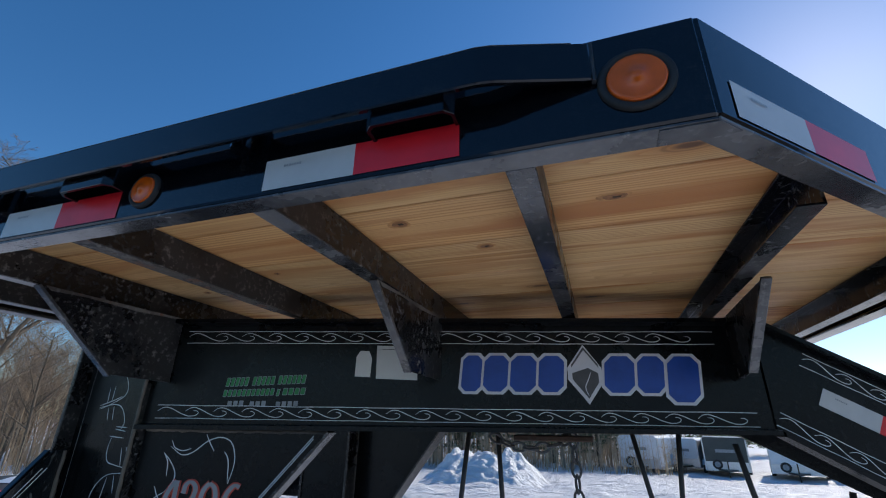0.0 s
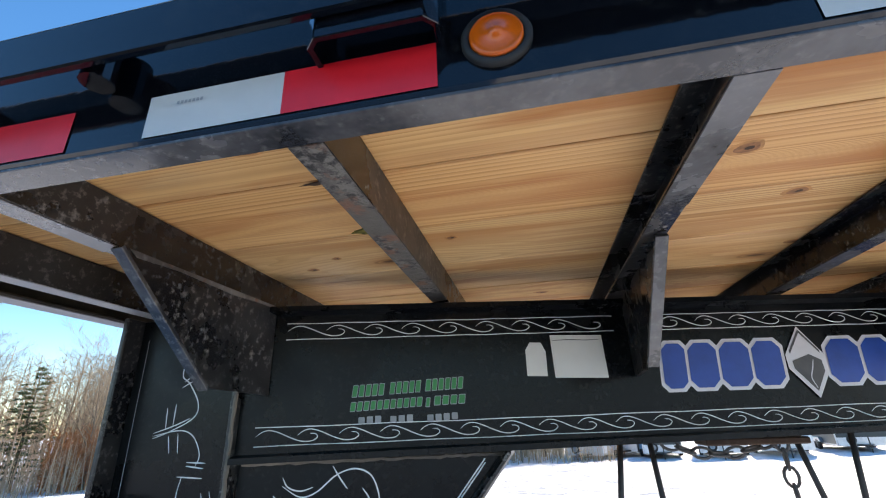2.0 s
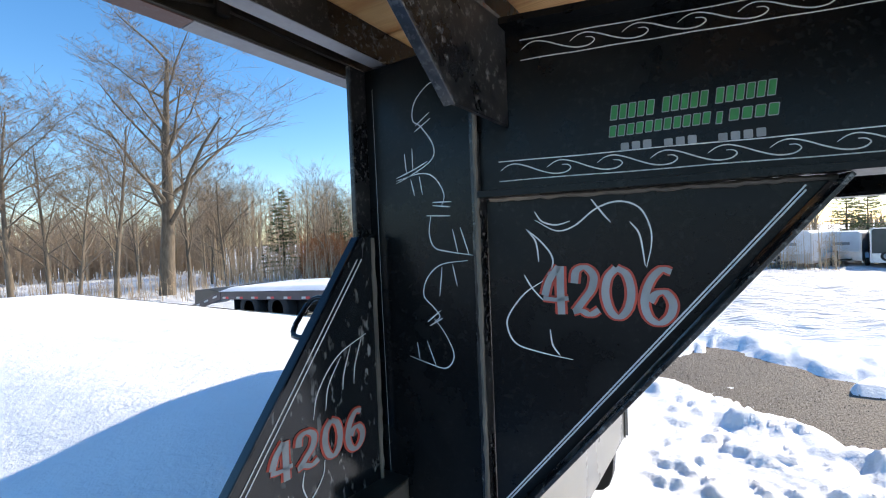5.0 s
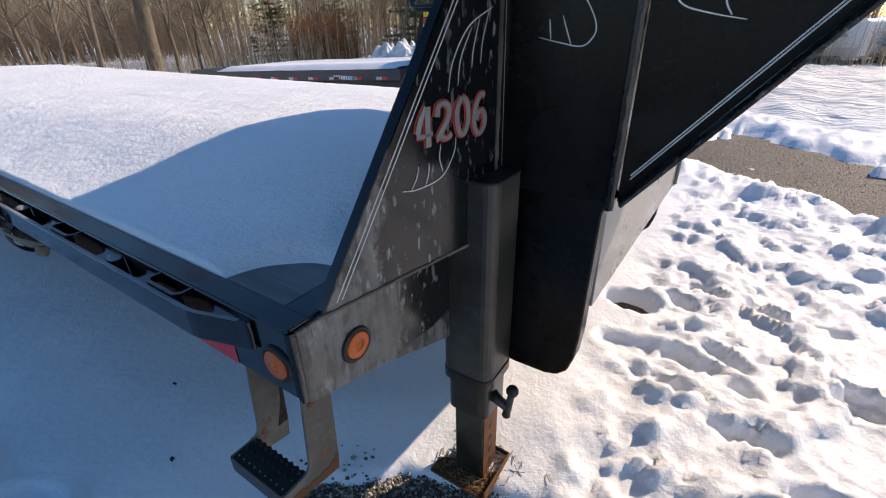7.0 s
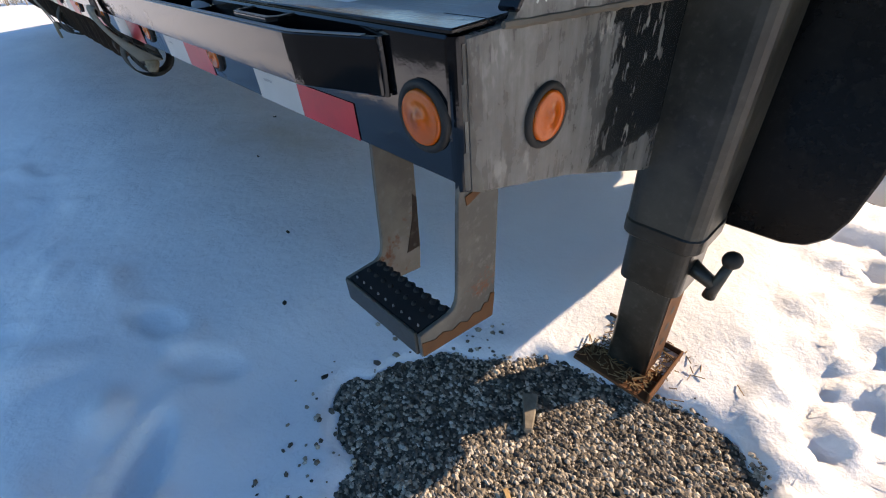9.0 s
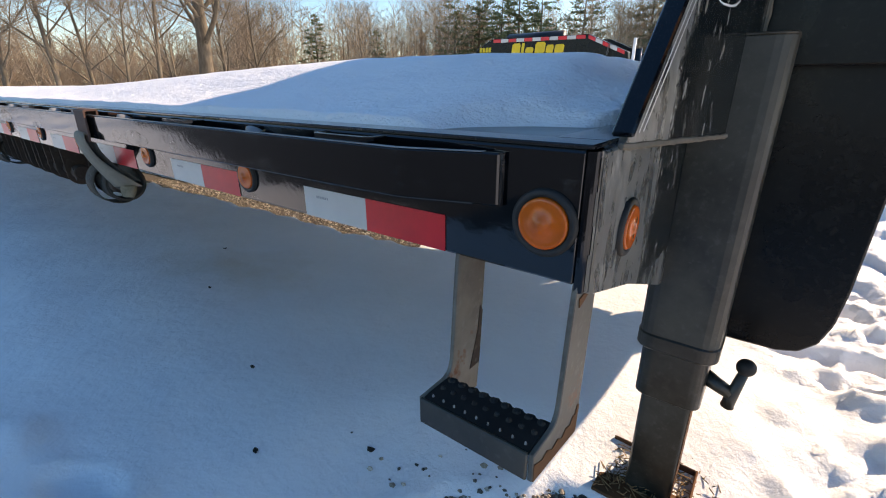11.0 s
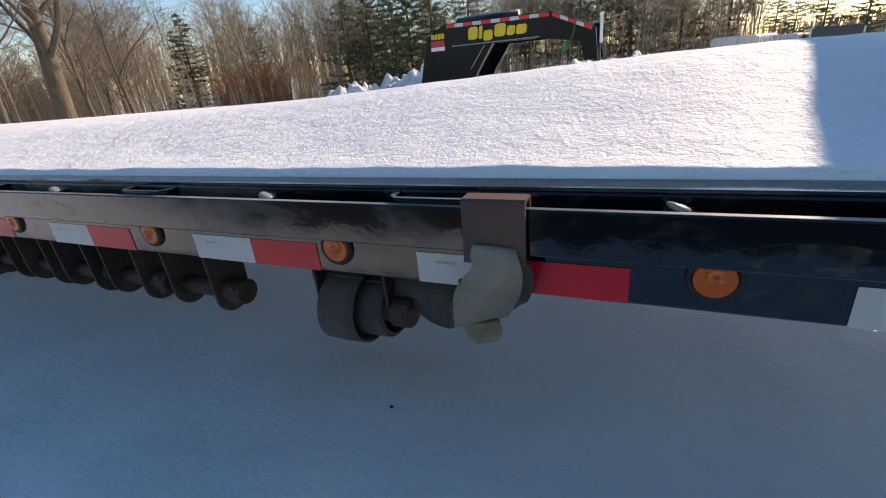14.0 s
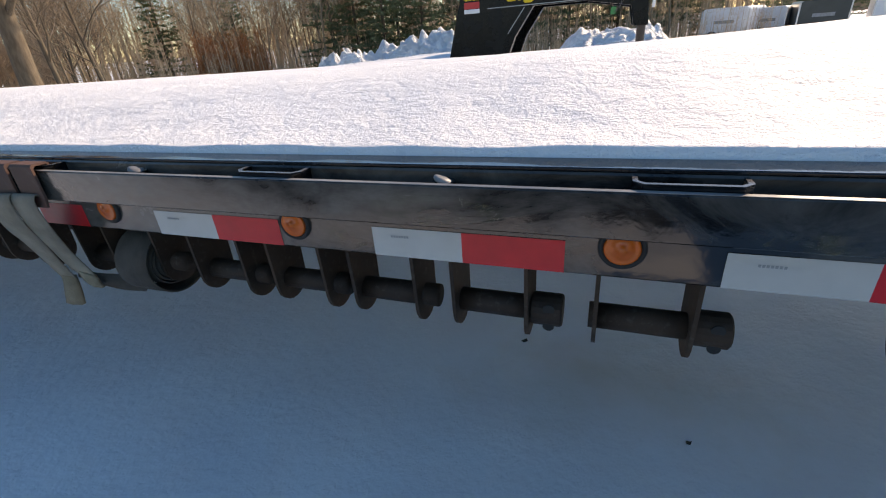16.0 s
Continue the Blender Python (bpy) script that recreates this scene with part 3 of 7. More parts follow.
near = Plane((0, 0, 0), (1, 0, 0), (0, 0, 1))

# main deck frame
rail = part("edge_channel", c_channel((REAR, 0, RAIL_LO), (-0.0015, 0, RAIL_LO), RAIL_H, 0.055, 0.008, (0, 1, 0), 0.003), RAIL_PAINT, trailer, "black enamelled edge channel")
part("edge_channel", mirrored(c_channel((REAR, 0, RAIL_LO), (0, 0, RAIL_LO), RAIL_H, 0.055, 0.008, (0, 1, 0), 0.003)), BLACK, trailer)
rub_rail(trailer, REAR, -0.098, 0.876, 0.938, -0.046, RAIL_PAINT)
for k in range(14):
    stake_pocket(trailer, (-0.345, -0.865)[k] if k < 2 else -1.495 - 0.60 * (k - 2), 0.872, 0.945, -0.046, BLACK)
for k in range(13):
    spool(trailer, -0.585 - 0.605 * k, 0.876, 0.936, BLACK)
for x in (-0.486, -1.009, -1.540, -2.037, -2.538, -3.030, -3.55, -4.06, -4.57, -5.08, -5.6, -6.1, -6.6, -7.1, -7.6):
    tape(rail, near, x, 0.7975 + 0.001)
lens(trailer, (-0.042, 0, 0.864), (0, -1, 0), 0.030)
for x in (-0.666, -1.142, -1.689, -2.159, -2.689, -3.161, -3.67, -4.18, -4.69, -5.2, -5.72, -6.22, -6.72, -7.22):
    lens(trailer, (x, 0, 0.845), (0, -1, 0), 0.0238)

for x0, x1, z0, z1, y in ((-1.112, -1.035, 0.800, 0.866, 0.0), (-1.135, -0.985, 0.878, 0.914, -0.0462), (-1.215, -1.150, 0.884, 0.910, -0.0462), (-0.885, -0.842, 0.880, 0.918, -0.0462), (-0.700, -0.640, 0.798, 0.815, 0.0), (-2.02, -1.88, 0.876, 0.900, -0.0462), (-2.52, -2.30, 0.880, 0.925, -0.0462), (-2.66, -2.55, 0.80, 0.84, 0.0)):
    bm = bmesh.new()
    pts = spline([(x0, z0 + 0.3 * (z1 - z0)), (x0 + 0.3 * (x1 - x0), z0), (x0 + 0.75 * (x1 - x0), z0 + 0.1 * (z1 - z0)), (x1, z0 + 0.5 * (z1 - z0)), (x0 + 0.6 * (x1 - x0), z1), (x0 + 0.15 * (x1 - x0), z1 - 0.15 * (z1 - z0)), (x0, z0 + 0.3 * (z1 - z0))], 4)[:-1]
    add_patch(bm, Plane((0, y, 0), (1, 0, 0), (0, 0, 1), 0.0007), [(p.x, p.y) for p in pts])
    part("residue", bm, RESIDUE, rail, "faint yellowish residue of an old sticker")

# front outrigger plate of the main deck, deeper towards the frame, with its turned corner
front_poly = [(0.0125, 0.786), (0.035, 0.776), (0.21, 0.724), (0.47, 0.624), (0.60, 0.605), (1.295, 0.60)]
front_poly += [(side(a), b) for a, b in front_poly[::-1][1:]]
bm = prism([(0.001, a, b) for a, b in front_poly] + [(0.001, 2.5775, 0.945), (0.001, 0.0125, 0.945)], (0, 0, 0), (0.010, 0, 0), 0.002)
front_plate = part("front_plate", bm, SALTED, trailer, "black front plate with dried salt spots")
arc = [(-0.001 + 0.012 * math.cos(radians(a)), 0.012 + 0.012 * math.sin(radians(a))) for a in range(-90, 1, 15)]
bm = bmesh.new()
add_prism(bm, [(a, b, 0.7885) for a, b in arc] + [(-0.001, 0.012, 0.7885)], (0, 0, 0), (0, 0, 0.158))
corner_bend = part("corner_bend", bm, BLACK, trailer, "rounded black corner of the deck frame")
edge = [(0.0128, 0.7872), (0.033, 0.7768), (0.029, 0.80), (0.019, 0.818), (0.023, 0.84), (0.0165, 0.872), (0.0185, 0.895), (0.0145, 0.925), (0.0128, 0.94)]
part("corner_wear", prism([(0.0114, a, b) for a, b in edge], (0, 0, 0), (0.0008, 0, 0), 0), MUDDY, front_plate, "scraped corner with rust and lime stains")
for z0, z1, a0, a1 in ((0.79, 0.835, -34, -4), (0.835, 0.868, -22, -4), (0.868, 0.905, -30, -6), (0.905, 0.940, -20, -4)):
    rows = [(-0.001 + 0.0126 * math.cos(radians(a0 + (a1 - a0) * k / 4)), 0.012 + 0.0126 * math.sin(radians(a0 + (a1 - a0) * k / 4))) for k in range(5)]
    bm = bmesh.new()
    lows, tops = [[bm.verts.new((a, b, z)) for a, b in rows] for z in (z0, z1)]
    for k in range(4):
        bm.faces.new((lows[k], lows[k + 1], tops[k + 1], tops[k]))
    part("corner_wear", bm, MUDDY, corner_bend, "paint worn off the bend")
lens(trailer, (0.011, 0.142, 0.833), (1, 0, 0), 0.030)
lens(trailer, (0.011, side(0.142), 0.833), (1, 0, 0), 0.030)
bm = bmesh.new()
add_tube(bm, [(0.0135 + 0.13 * (y - 0.07), y, 0.9445 - 0.052 * (y - 0.06) + 0.0015 * random.random()) for y in [0.062 + 0.0112 * k for k in range(40)]], [0.0036 + 0.0014 * random.random() for k in range(40)], 6)
part("weld", bm, WELD, trailer)
# cap plate over the corner and the deck's steel border
part("border_plate", box((REAR, 0.002, 0.9475), (0.004, 0.050, 0.953), 0.0015), BLACK_WET, trailer, "wet black steel edge of the deck")
part("border_plate", box((-0.06, 0.0505, 0.9475), (0.004, side(0.0505), 0.953), 0.0015), BLACK_WET, trailer)
part("border_plate", box((REAR, side(0.050), 0.9475), (0.004, side(0.002), 0.953), 0.0015), BLACK_WET, trailer)
for k in range(12):
    y0 = 0.0525 + k * 0.2071
    part("deck_board", box((REAR, y0, 0.913), (-0.064, y0 + 0.2026, 0.950), 0.003), WET_WOOD, trailer, "wet grey wooden deck board" if k == 0 else "")
for k in range(20):
    x = -0.25 - k * 0.405
    part("crossmember", c_channel((x, 0.056, 0.836), (x, side(0.056), 0.836), 0.0765, 0.038, 0.005, (-1, 0, 0), 0), BLACK_DULL, trailer)
for y in (0.66, side(0.66)):
    poly = [(-0.05, -0.125), (0.05, -0.125), (0.05, -0.113), (0.005, -0.113), (0.005, 0.113), (0.05, 0.113), (0.05, 0.125), (-0.05, 0.125), (-0.05, 0.113), (-0.005, 0.113), (-0.005, -0.113), (-0.05, -0.113)]
    part("main_beam", prism([(REAR, y + a, 0.705 + b) for a, b in poly], (0, 0, 0), (-0.02 - REAR, 0, 0), 0.001), BLACK_DULL, trailer, "dull black lengthwise frame beam")

# ---- neck: posts, beams, gussets ----
TH = math.atan(0.262)
DU = Vector((math.cos(TH), math.sin(TH), 0))
DN = Vector((math.sin(TH), -math.cos(TH), 0))
BEAM0 = Vector((0.36, 0.608, 0))
BEAM_LO, BEAM_HI = 1.718, 2.048


def on_beam(u, out, z):
    return BEAM0 + DU * u + DN * out + Vector((0, 0, z))


def i_beam(stations, t=0.012, inner=0.10):
    """An I beam swept through stations (u, bottom, top), its web face outwards at 0."""
    bm = bmesh.new()
    rings = []
    for u, lo, hi in stations:
        sec = [(-inner, lo), (0.032, lo), (0.032, lo + t), (0.0, lo + t + 0.004), (0.0, hi - t - 0.004), (0.032, hi - t), (0.032, hi), (-inner, hi), (-inner, hi - t), (-0.012, hi - t), (-0.012, lo + t), (-inner, lo + t)]
        rings.append([bm.verts.new(on_beam(u, o, z)) for o, z in sec])
    n = len(rings[0])
    for a, b in zip(rings, rings[1:]):
        for k in range(n):
            bm.faces.new((a[k], a[(k + 1) % n], b[(k + 1) % n], b[k]))
    bm.faces.new(rings[0][::-1])
    bm.faces.new(rings[-1])
    return bm


def neck_side(flip):
    m = mirrored if flip else (lambda q: q)
    # upright post: an I section standing up, with its lower end rounded
    post = part("neck_post", m(box((0.0505, 0.628, 1.04), (0.3495, 0.668, 2.048), 0.002)), BLACK_WEB, trailer, "satin black upright beam with white scrollwork")
    low = [(0.062, 1.05), (0.062, 0.515), (0.07, 0.483), (0.09, 0.458), (0.13, 0.449), (0.235, 0.450), (0.272, 0.461), (0.300, 0.490), (0.315, 0.540), (0.322, 0.62), (0.330, 0.99), (0.346, 1.05)]
    part("post_flange", m(box((0.350, 0.590, 1.035), (0.364, 0.733, 2.05), 0.003)), BLACK_SPECK, post)
    part("post_flange", m(box((0.036, 0.580, 1.00), (0.050, 0.678, 2.05), 0.003)), BLACK_SPECK, post)
    part("post_foot", m(prism([(a, 0.669, b) for a, b in low], (0, 0, 0), (0, 0.06, 0), 0.004)), BLACK_WEB, post, "black lower end of the post with rounded corners")
    for lo, hi in (((-0.019, 0.640, 0.52), (0.0, 0.729, 0.90)), ((0.0115, 0.640, 0.52), (0.0615, 0.729, 0.945)), ((0.0, 0.640, 0.52), (0.0113, 0.729, 0.597))):
        part("beam_end", m(box(lo, hi, 0.002)), BLACK_DULL, trailer)
    # neck beam, level and then bending down towards the coupler
    joint_lo, joint_hi = 1.80, 1.876
    beam = part("neck_beam", m(i_beam([(0.004, BEAM_LO, BEAM_HI), (1.838, BEAM_LO + 0.012, BEAM_HI)])), BLACK_WEB, trailer, "black neck beam with white scroll striping")
    s = 0.53
    part("neck_drop", m(i_beam([(1.845, BEAM_LO + 0.008, BEAM_HI - 0.004), (2.60, BEAM_LO - s * 0.755, BEAM_HI - s * 0.755)], 0.012, 0.018)), BLACK_WEB, trailer, "black sloping front of the neck")
    # triangular gusset under the beam, against the post
    tri = [on_beam(0.012, -0.012, 1.05), on_beam(0.575, -0.012, 1.7155), on_beam(0.012, -0.012, 1.7155)]
    gus = part("gusset_plate", m(prism(tri, (0, 0, 0), tuple(DN * -0.012), 0.001)), BLACK_WEB, trailer, "black triangular gusset with a red and silver unit number")
    a, b = on_beam(0.02, 0.016, 1.045), on_beam(0.595, 0.016, 1.716)
    d = (b - a).normalized()
    nrm = DN.cross(d).normalized()
    part("gusset_flange", m(prism([a, b, b + nrm * 0.009, a + nrm * 0.009], (0, 0, 0), tuple(DN * -0.07), 0.0015)), BLACK_SPECK, gus)
    bm = bmesh.new()
    n = 40
    add_tube(bm, [on_beam(0.02 + 0.56 * k / n, -0.008 + 0.001 * random.random(), 1.7145 + 0.003 * random.random()) for k in range(n + 1)], [0.0045 + 0.002 * random.random() for k in range(n + 1)], 6)
    part("weld", m(bm), WELD, gus)
    bm = bmesh.new()
    add_tube(bm, [(0.364 + 0.002 * random.random(), 0.588, 1.04 + 1.00 * k / 60) for k in range(61)], [0.004 + 0.002 * random.random() for k in range(61)], 6)
    part("weld", m(bm), WELD, gus)
    # wing gusset on the front plate, leaning up to the post
    wx = lambda y: 0.0135 + 0.13 * (y - 0.07)
    wing = [(wx(y), y, z) for y, z in ((0.072, 0.944), (0.60, 0.9165), (0.60, 1.66), (0.555, 1.645))]
    w = part("wing_gusset", m(prism(wing, (0, 0, 0), (-0.010, 0, 0), 0.001)), WING, trailer, "black side gusset with a red and silver unit number")
    e0, e1 = Vector((wx(0.074) + 0.008, 0.074, 0.954)), Vector((wx(0.557) + 0.008, 0.557, 1.650))
    ed = (e1 - e0).normalized()
    en = Vector((0, -ed.z, ed.y)).normalized()
    part("wing_flange", m(prism([e0, e1, e1 + en * 0.008, e0 + en * 0.008], (0, 0, 0), (-0.024, 0, 0), 0.002)), BLACK, w)
    bm = bmesh.new()
    add_tube(bm, [(wx(0.596), 0.596 + 0.002 * random.random(), 0.97 + 0.68 * k / 40) for k in range(41)], [0.005 + 0.002 * random.random() for k in range(41)], 6)
    part("weld", m(bm), WELD, w)
    # grab handle on the back of the wing gusset
    pts = [(0.056, 0.535, 1.515), (-0.04, 0.535, 1.515), (-0.056, 0.531, 1.510), (-0.064, 0.522, 1.499), (-0.066, 0.490, 1.460), (-0.062, 0.478, 1.444), (-0.052, 0.471, 1.437), (-0.036, 0.470, 1.435), (0.05, 0.470, 1.435)]
    part("grab_handle", m(tube(pts, 0.0065, 8)), BLACK, w, "bent black rod handle", True)
    return post, beam, gus, w


post, beam, gusset, wing = neck_side(False)
neck_side(True)
# cross panel between the two posts; grey stands for snow mirrored in black steel
panel = part("cross_panel", prism([(0.318, 0.7355, 0.690), (0.346, 1.972, 0.690), (0.346, 1.972, 1.032), (0.318, 0.7355, 1.032)], (0, 0, 0), (0.010, 0, 0), 0.002), GALV, trailer, "dusty metal cross panel between the posts")
part("panel_lip", box((0.3565, 1.938, 0.692), (0.362, 1.944, 1.030), 0.001), BLACK_DULL, panel, "dark folded edge of the panel")
part("panel_lip", box((0.3565, 1.966, 0.692), (0.368, 1.972, 1.030), 0.001), GALV, panel, "bright folded edge of the panel")
part("neck_crossbar", box((1.30, 1.02, 1.90), (1.40, side(1.02), 2.0), 0.004), BLACK_DULL, trailer)
part("neck_crossbar", box((1.95, 1.16, 1.80), (2.10, side(1.16), 1.90), 0.004), BLACK_DULL, trailer)

# ---- upper deck ----
CH0, CH1 = (1.846, 0.0), (2.50, 0.654)     # chamfered front corner
UREAR = -0.075
UP_F = 0.036                              # width of the channel's flanges
up_rail = part("upper_edge_channel", c_channel((UREAR, 0, UP_LO), (CH0[0], 0, UP_LO), UP_H, UP_F, 0.008, (0, 1, 0), 0.004), BLACK, trailer, "glossy black upper edge channel")
part("upper_edge_channel", mirrored(c_channel((UREAR, 0, UP_LO), (CH0[0], 0, UP_LO), UP_H, UP_F, 0.008, (0, 1, 0), 0.004)), BLACK, trailer)
part("rail_underside", box((UREAR, 0.001, UP_LO - 0.0045), (CH0[0] - 0.002, UP_F + 0.001, UP_LO - 0.0005), 0.0008), SCUFFED, trailer, "scuffed bare underside of the channel")
cd = (Vector((*CH1, 0)) - Vector((*CH0, 0))).normalized()
cin = Vector((-cd.y, cd.x, 0))
for flip in (False, True):
    m = mirrored if flip else (lambda q: q)
    c = part("corner_channel", m(c_channel((*CH0, UP_LO), (*CH1, UP_LO), UP_H, UP_F, 0.008, tuple(cin), 0.004)), BLACK, trailer)
    if not flip:
        part("rail_underside", prism([Vector((*CH0, UP_LO - 0.0045)) + cin * 0.001, Vector((*CH1, UP_LO - 0.0045)) + cin * 0.001, Vector((*CH1, UP_LO - 0.0045)) + cin * (UP_F + 0.001), Vector((*CH0, UP_LO - 0.0045)) + cin * (UP_F + 0.001)], (0, 0, 0), (0, 0, 0.004), 0.0008), SCUFFED, trailer)
        tape(c, Plane((*CH0, 0), tuple(cd), (0, 0, 1)), 0.032, UP_LO + 0.008)
        corner = Plane((*CH0, 0), tuple(cd), (0, 0, 1))
part("corner_patch", prism([(CH0[0] - 0.06, 0.003, UP_LO - 0.006), (CH0[0], 0.003, UP_LO - 0.006), (CH0[0] + 0.026, 0.030, UP_LO - 0.006), (CH0[0] - 0.012, 0.034, UP_LO - 0.006), (CH0[0] - 0.06, 0.034, UP_LO - 0.006)], (0, 0, 0), (0, 0, 0.0015), 0), SCUFFED, trailer)
part("upper_front_channel", c_channel((2.50, 0.78, UP_LO), (2.50, side(0.78), UP_LO), UP_H, 0.055, 0.008, (-1, 0, 0), 0.003), BLACK, trailer)
rear_ch = part("upper_rear_channel", c_channel((UREAR, 0.056, UP_LO), (UREAR, side(0.056), UP_LO), UP_H, 0.05, 0.008, (1, 0, 0), 0.003), BLACK_DULL, trailer)
part("flange_primer", box((UREAR + 0.001, 0.058, UP_LO - 0.003), (UREAR + 0.049, 0.27, UP_LO - 0.0006), 0.0004), PRIMER, rear_ch, "scraped red-brown primer")
# pale strip painted for the snow mirrored in this flange
part("flange_wear", box((UREAR + 0.001, 0.272, UP_LO - 0.003), (UREAR + 0.049, 1.30, UP_LO - 0.0006), 0.0004), WORN_SHEEN, rear_ch, "pale strip painted for snow reflected in the underside")
part("lamp_back", tube([(UREAR + 0.008, 0.17, 2.12), (UREAR + 0.024, 0.17, 2.12), (UREAR + 0.026, 0.17, 2.12)], [0.030, 0.029, 0.024], 20), GALV, trailer, "grey back of a lamp with a wire")
ring = [(UREAR + 0.014, 0.17 + 0.035 * math.cos(0.3491 * k), 2.12 + 0.035 * math.sin(0.3491 * k)) for k in range(19)]
part("lamp_grommet", tube(ring, 0.0065, 8), RUBBER, trailer, "black rubber ring round the lamp", True)
part("wire_clip", box((UREAR + 0.009, 0.33, 2.10), (UREAR + 0.022, 0.36, 2.135), 0.002), RUBBER, trailer)
part("lamp_wire", tube([(UREAR + 0.014, 0.17, 2.11), (UREAR + 0.016, 0.25, 2.095), (UREAR + 0.016, 0.34, 2.117), (UREAR + 0.016, 0.6, 2.11), (UREAR + 0.016, 1.2, 2.115)], 0.004, 6), HOSE, trailer)
rub_rail(trailer, UREAR, 1.725, 2.128, 2.186, -0.046, BLACK)
for x in (0.28, 0.895, 1.495):
    stake_pocket(trailer, x, 2.108, 2.192, -0.046, BLACK)
for x in (0.59, 1.215, 0.0):
    spool(trailer, x, 2.128, 2.184, BLACK)
for x in (0.245, 0.645, 1.252):
    tape(up_rail, near, x, UP_LO + 0.006)
lens(trailer, (1.005, 0, 2.103), (0, -1, 0), 0.0245)
lens(trailer, (1.772, 0, 2.122), (0, -1, 0), 0.033)
BX = (0.105, 0.395, 0.815, 1.235, 1.640, 2.035, 2.40)
for x in BX:
    y0 = UP_F + 0.003 if x < 1.85 else (x - CH0[0]) * (CH1[1] / (CH1[0] - CH0[0])) + 0.085
    deep = 0.0735
    part("upper_crossmember", c_channel((x + 0.006, y0, UP_LO), (x + 0.006, side(y0), UP_LO), deep, 0.040, 0.005, (-1, 0, 0), 0.001), BLACK_SPECK, trailer, "black channel crossmember with dried mud spots")
    if x in (0.815, 1.640, 0.395, 1.235, 0.105):
        # dirt and scrapes; the palest strip, at 0.105, stands for mirrored snow
        part("flange_dirt", box((x - 0.033, y0 + 0.002, UP_LO - 0.0022), (x + 0.0055, {0.815: 0.62, 1.640: 0.42, 0.395: 0.22, 1.235: 0.30, 0.105: 0.70}[x], UP_LO - 0.0004), 0.0004), {0.815: FLAKED, 0.105: WORN_SHEEN}.get(x, SCUFFED), trailer, "dusty scraped flange with painted snow glare")
SEAMS = (0.0095, 0.228, 0.434, 0.656, 0.880, 1.085, 1.290, 1.495, 1.705, 1.925, 2.150, 2.360, side(0.0095))     # boards of slightly unlike widths
for k in range(12):
    y0, y1 = SEAMS[k] + (0.0019 if k else 0), SEAMS[k + 1] - (0.0019 if k < 11 else 0)
    ymid = min(y0, side(y1))
    xe = min(2.485, CH0[0] - 0.02 + ymid * (CH1[0] - CH0[0]) / CH1[1])
    xf = min(2.485, CH0[0] - 0.02 + min(y1, side(y0)) * (CH1[0] - CH0[0]) / CH1[1])
    ends = (xe, xf) if y0 < 1.2 else (xf, xe)
    bm = prism([(UREAR + 0.012, y0, 2.1305), (ends[0], y0, 2.1305), (ends[1], y1, 2.1305), (UREAR + 0.012, y1, 2.1305)], (0, 0, 0), (0, 0, 0.038), 0.0022)
    # dark filler added to keep sky light out of the seams
    if k < 11:
        part("seam_dirt", box((UREAR + 0.02, y1 + 0.0002, 2.1375), (min(ends) - 0.03, y1 + 0.0036, 2.150), 0), RUBBER, trailer)
    part("pine_board", bm, PINE, trailer, "pale new pine deck board with knots" if k == 0 else "")
# knots in the boards, each an oval of end grain with a dark rim and a bark pocket
for x, y, a, b in ((1.754, 0.305, 0.021, 0.011), (1.334, 0.300, 0.017, 0.014), (1.478, 0.468, 0.016, 0.011), (0.603, 0.545, 0.008, 0.006), (0.87, 0.50, 0.010, 0.007), (1.05, 0.985, 0.016, 0.009), (0.52, 0.60, 0.011, 0.007), (1.60, 0.74, 0.013, 0.008), (0.66, 0.13, 0.017, 0.010)):
    core = None
    for q, mat, drop, nm in ((1.45, KNOT_RING, 0.0006, "knot"), (1.0, KNOT, 0.0010, "knot_core"), (0.38, KNOT_DARK, 0.0013, "knot_heart")):
        bm = bmesh.new()
        shift = 0.25 * a * (1.45 - q)
        bm.faces.new([bm.verts.new((x + shift + a * q * math.cos(w) * (1 + 0.10 * math.sin(3 * w + 9 * x)), y + b * q * math.sin(w) * (1 + 0.12 * math.sin(2 * w + 7 * y)), 2.1305 - drop)) for w in [2 * math.pi * k / 20 for k in range(20)]])
        core = part(nm, bm, mat, core or trailer, "brown knot in a pine board" if nm == "knot" else "") if nm != "knot_heart" else part(nm, bm, mat, core.parent)
# moss by a knot, and a dark patch painted for a hole at a board's edge
for x, y, a, b, mat, nm in ((0.718, 0.420, 0.024, 0.010, MOSS, "moss"), (0.713, 0.2335, 0.026, 0.004, KNOT_DARK, "bark_pocket")):
    bm = bmesh.new()
    ring = [(x + a * math.cos(w) * (1 + 0.25 * math.sin(5 * w)), y + b * math.sin(w) * (1 + 0.3 * math.sin(4 * w + 1))) for w in [2 * math.pi * k / 28 for k in range(28)]]
    add_prism(bm, [(p, q, 2.1304) for p, q in ring], (0, 0, 0), (0, 0, -0.0022 if nm == "moss" else -0.0008))
    part(nm, bm, mat, trailer, "yellow-green moss on a board" if nm == "moss" else "dark patch painted for a hole at a board's edge")
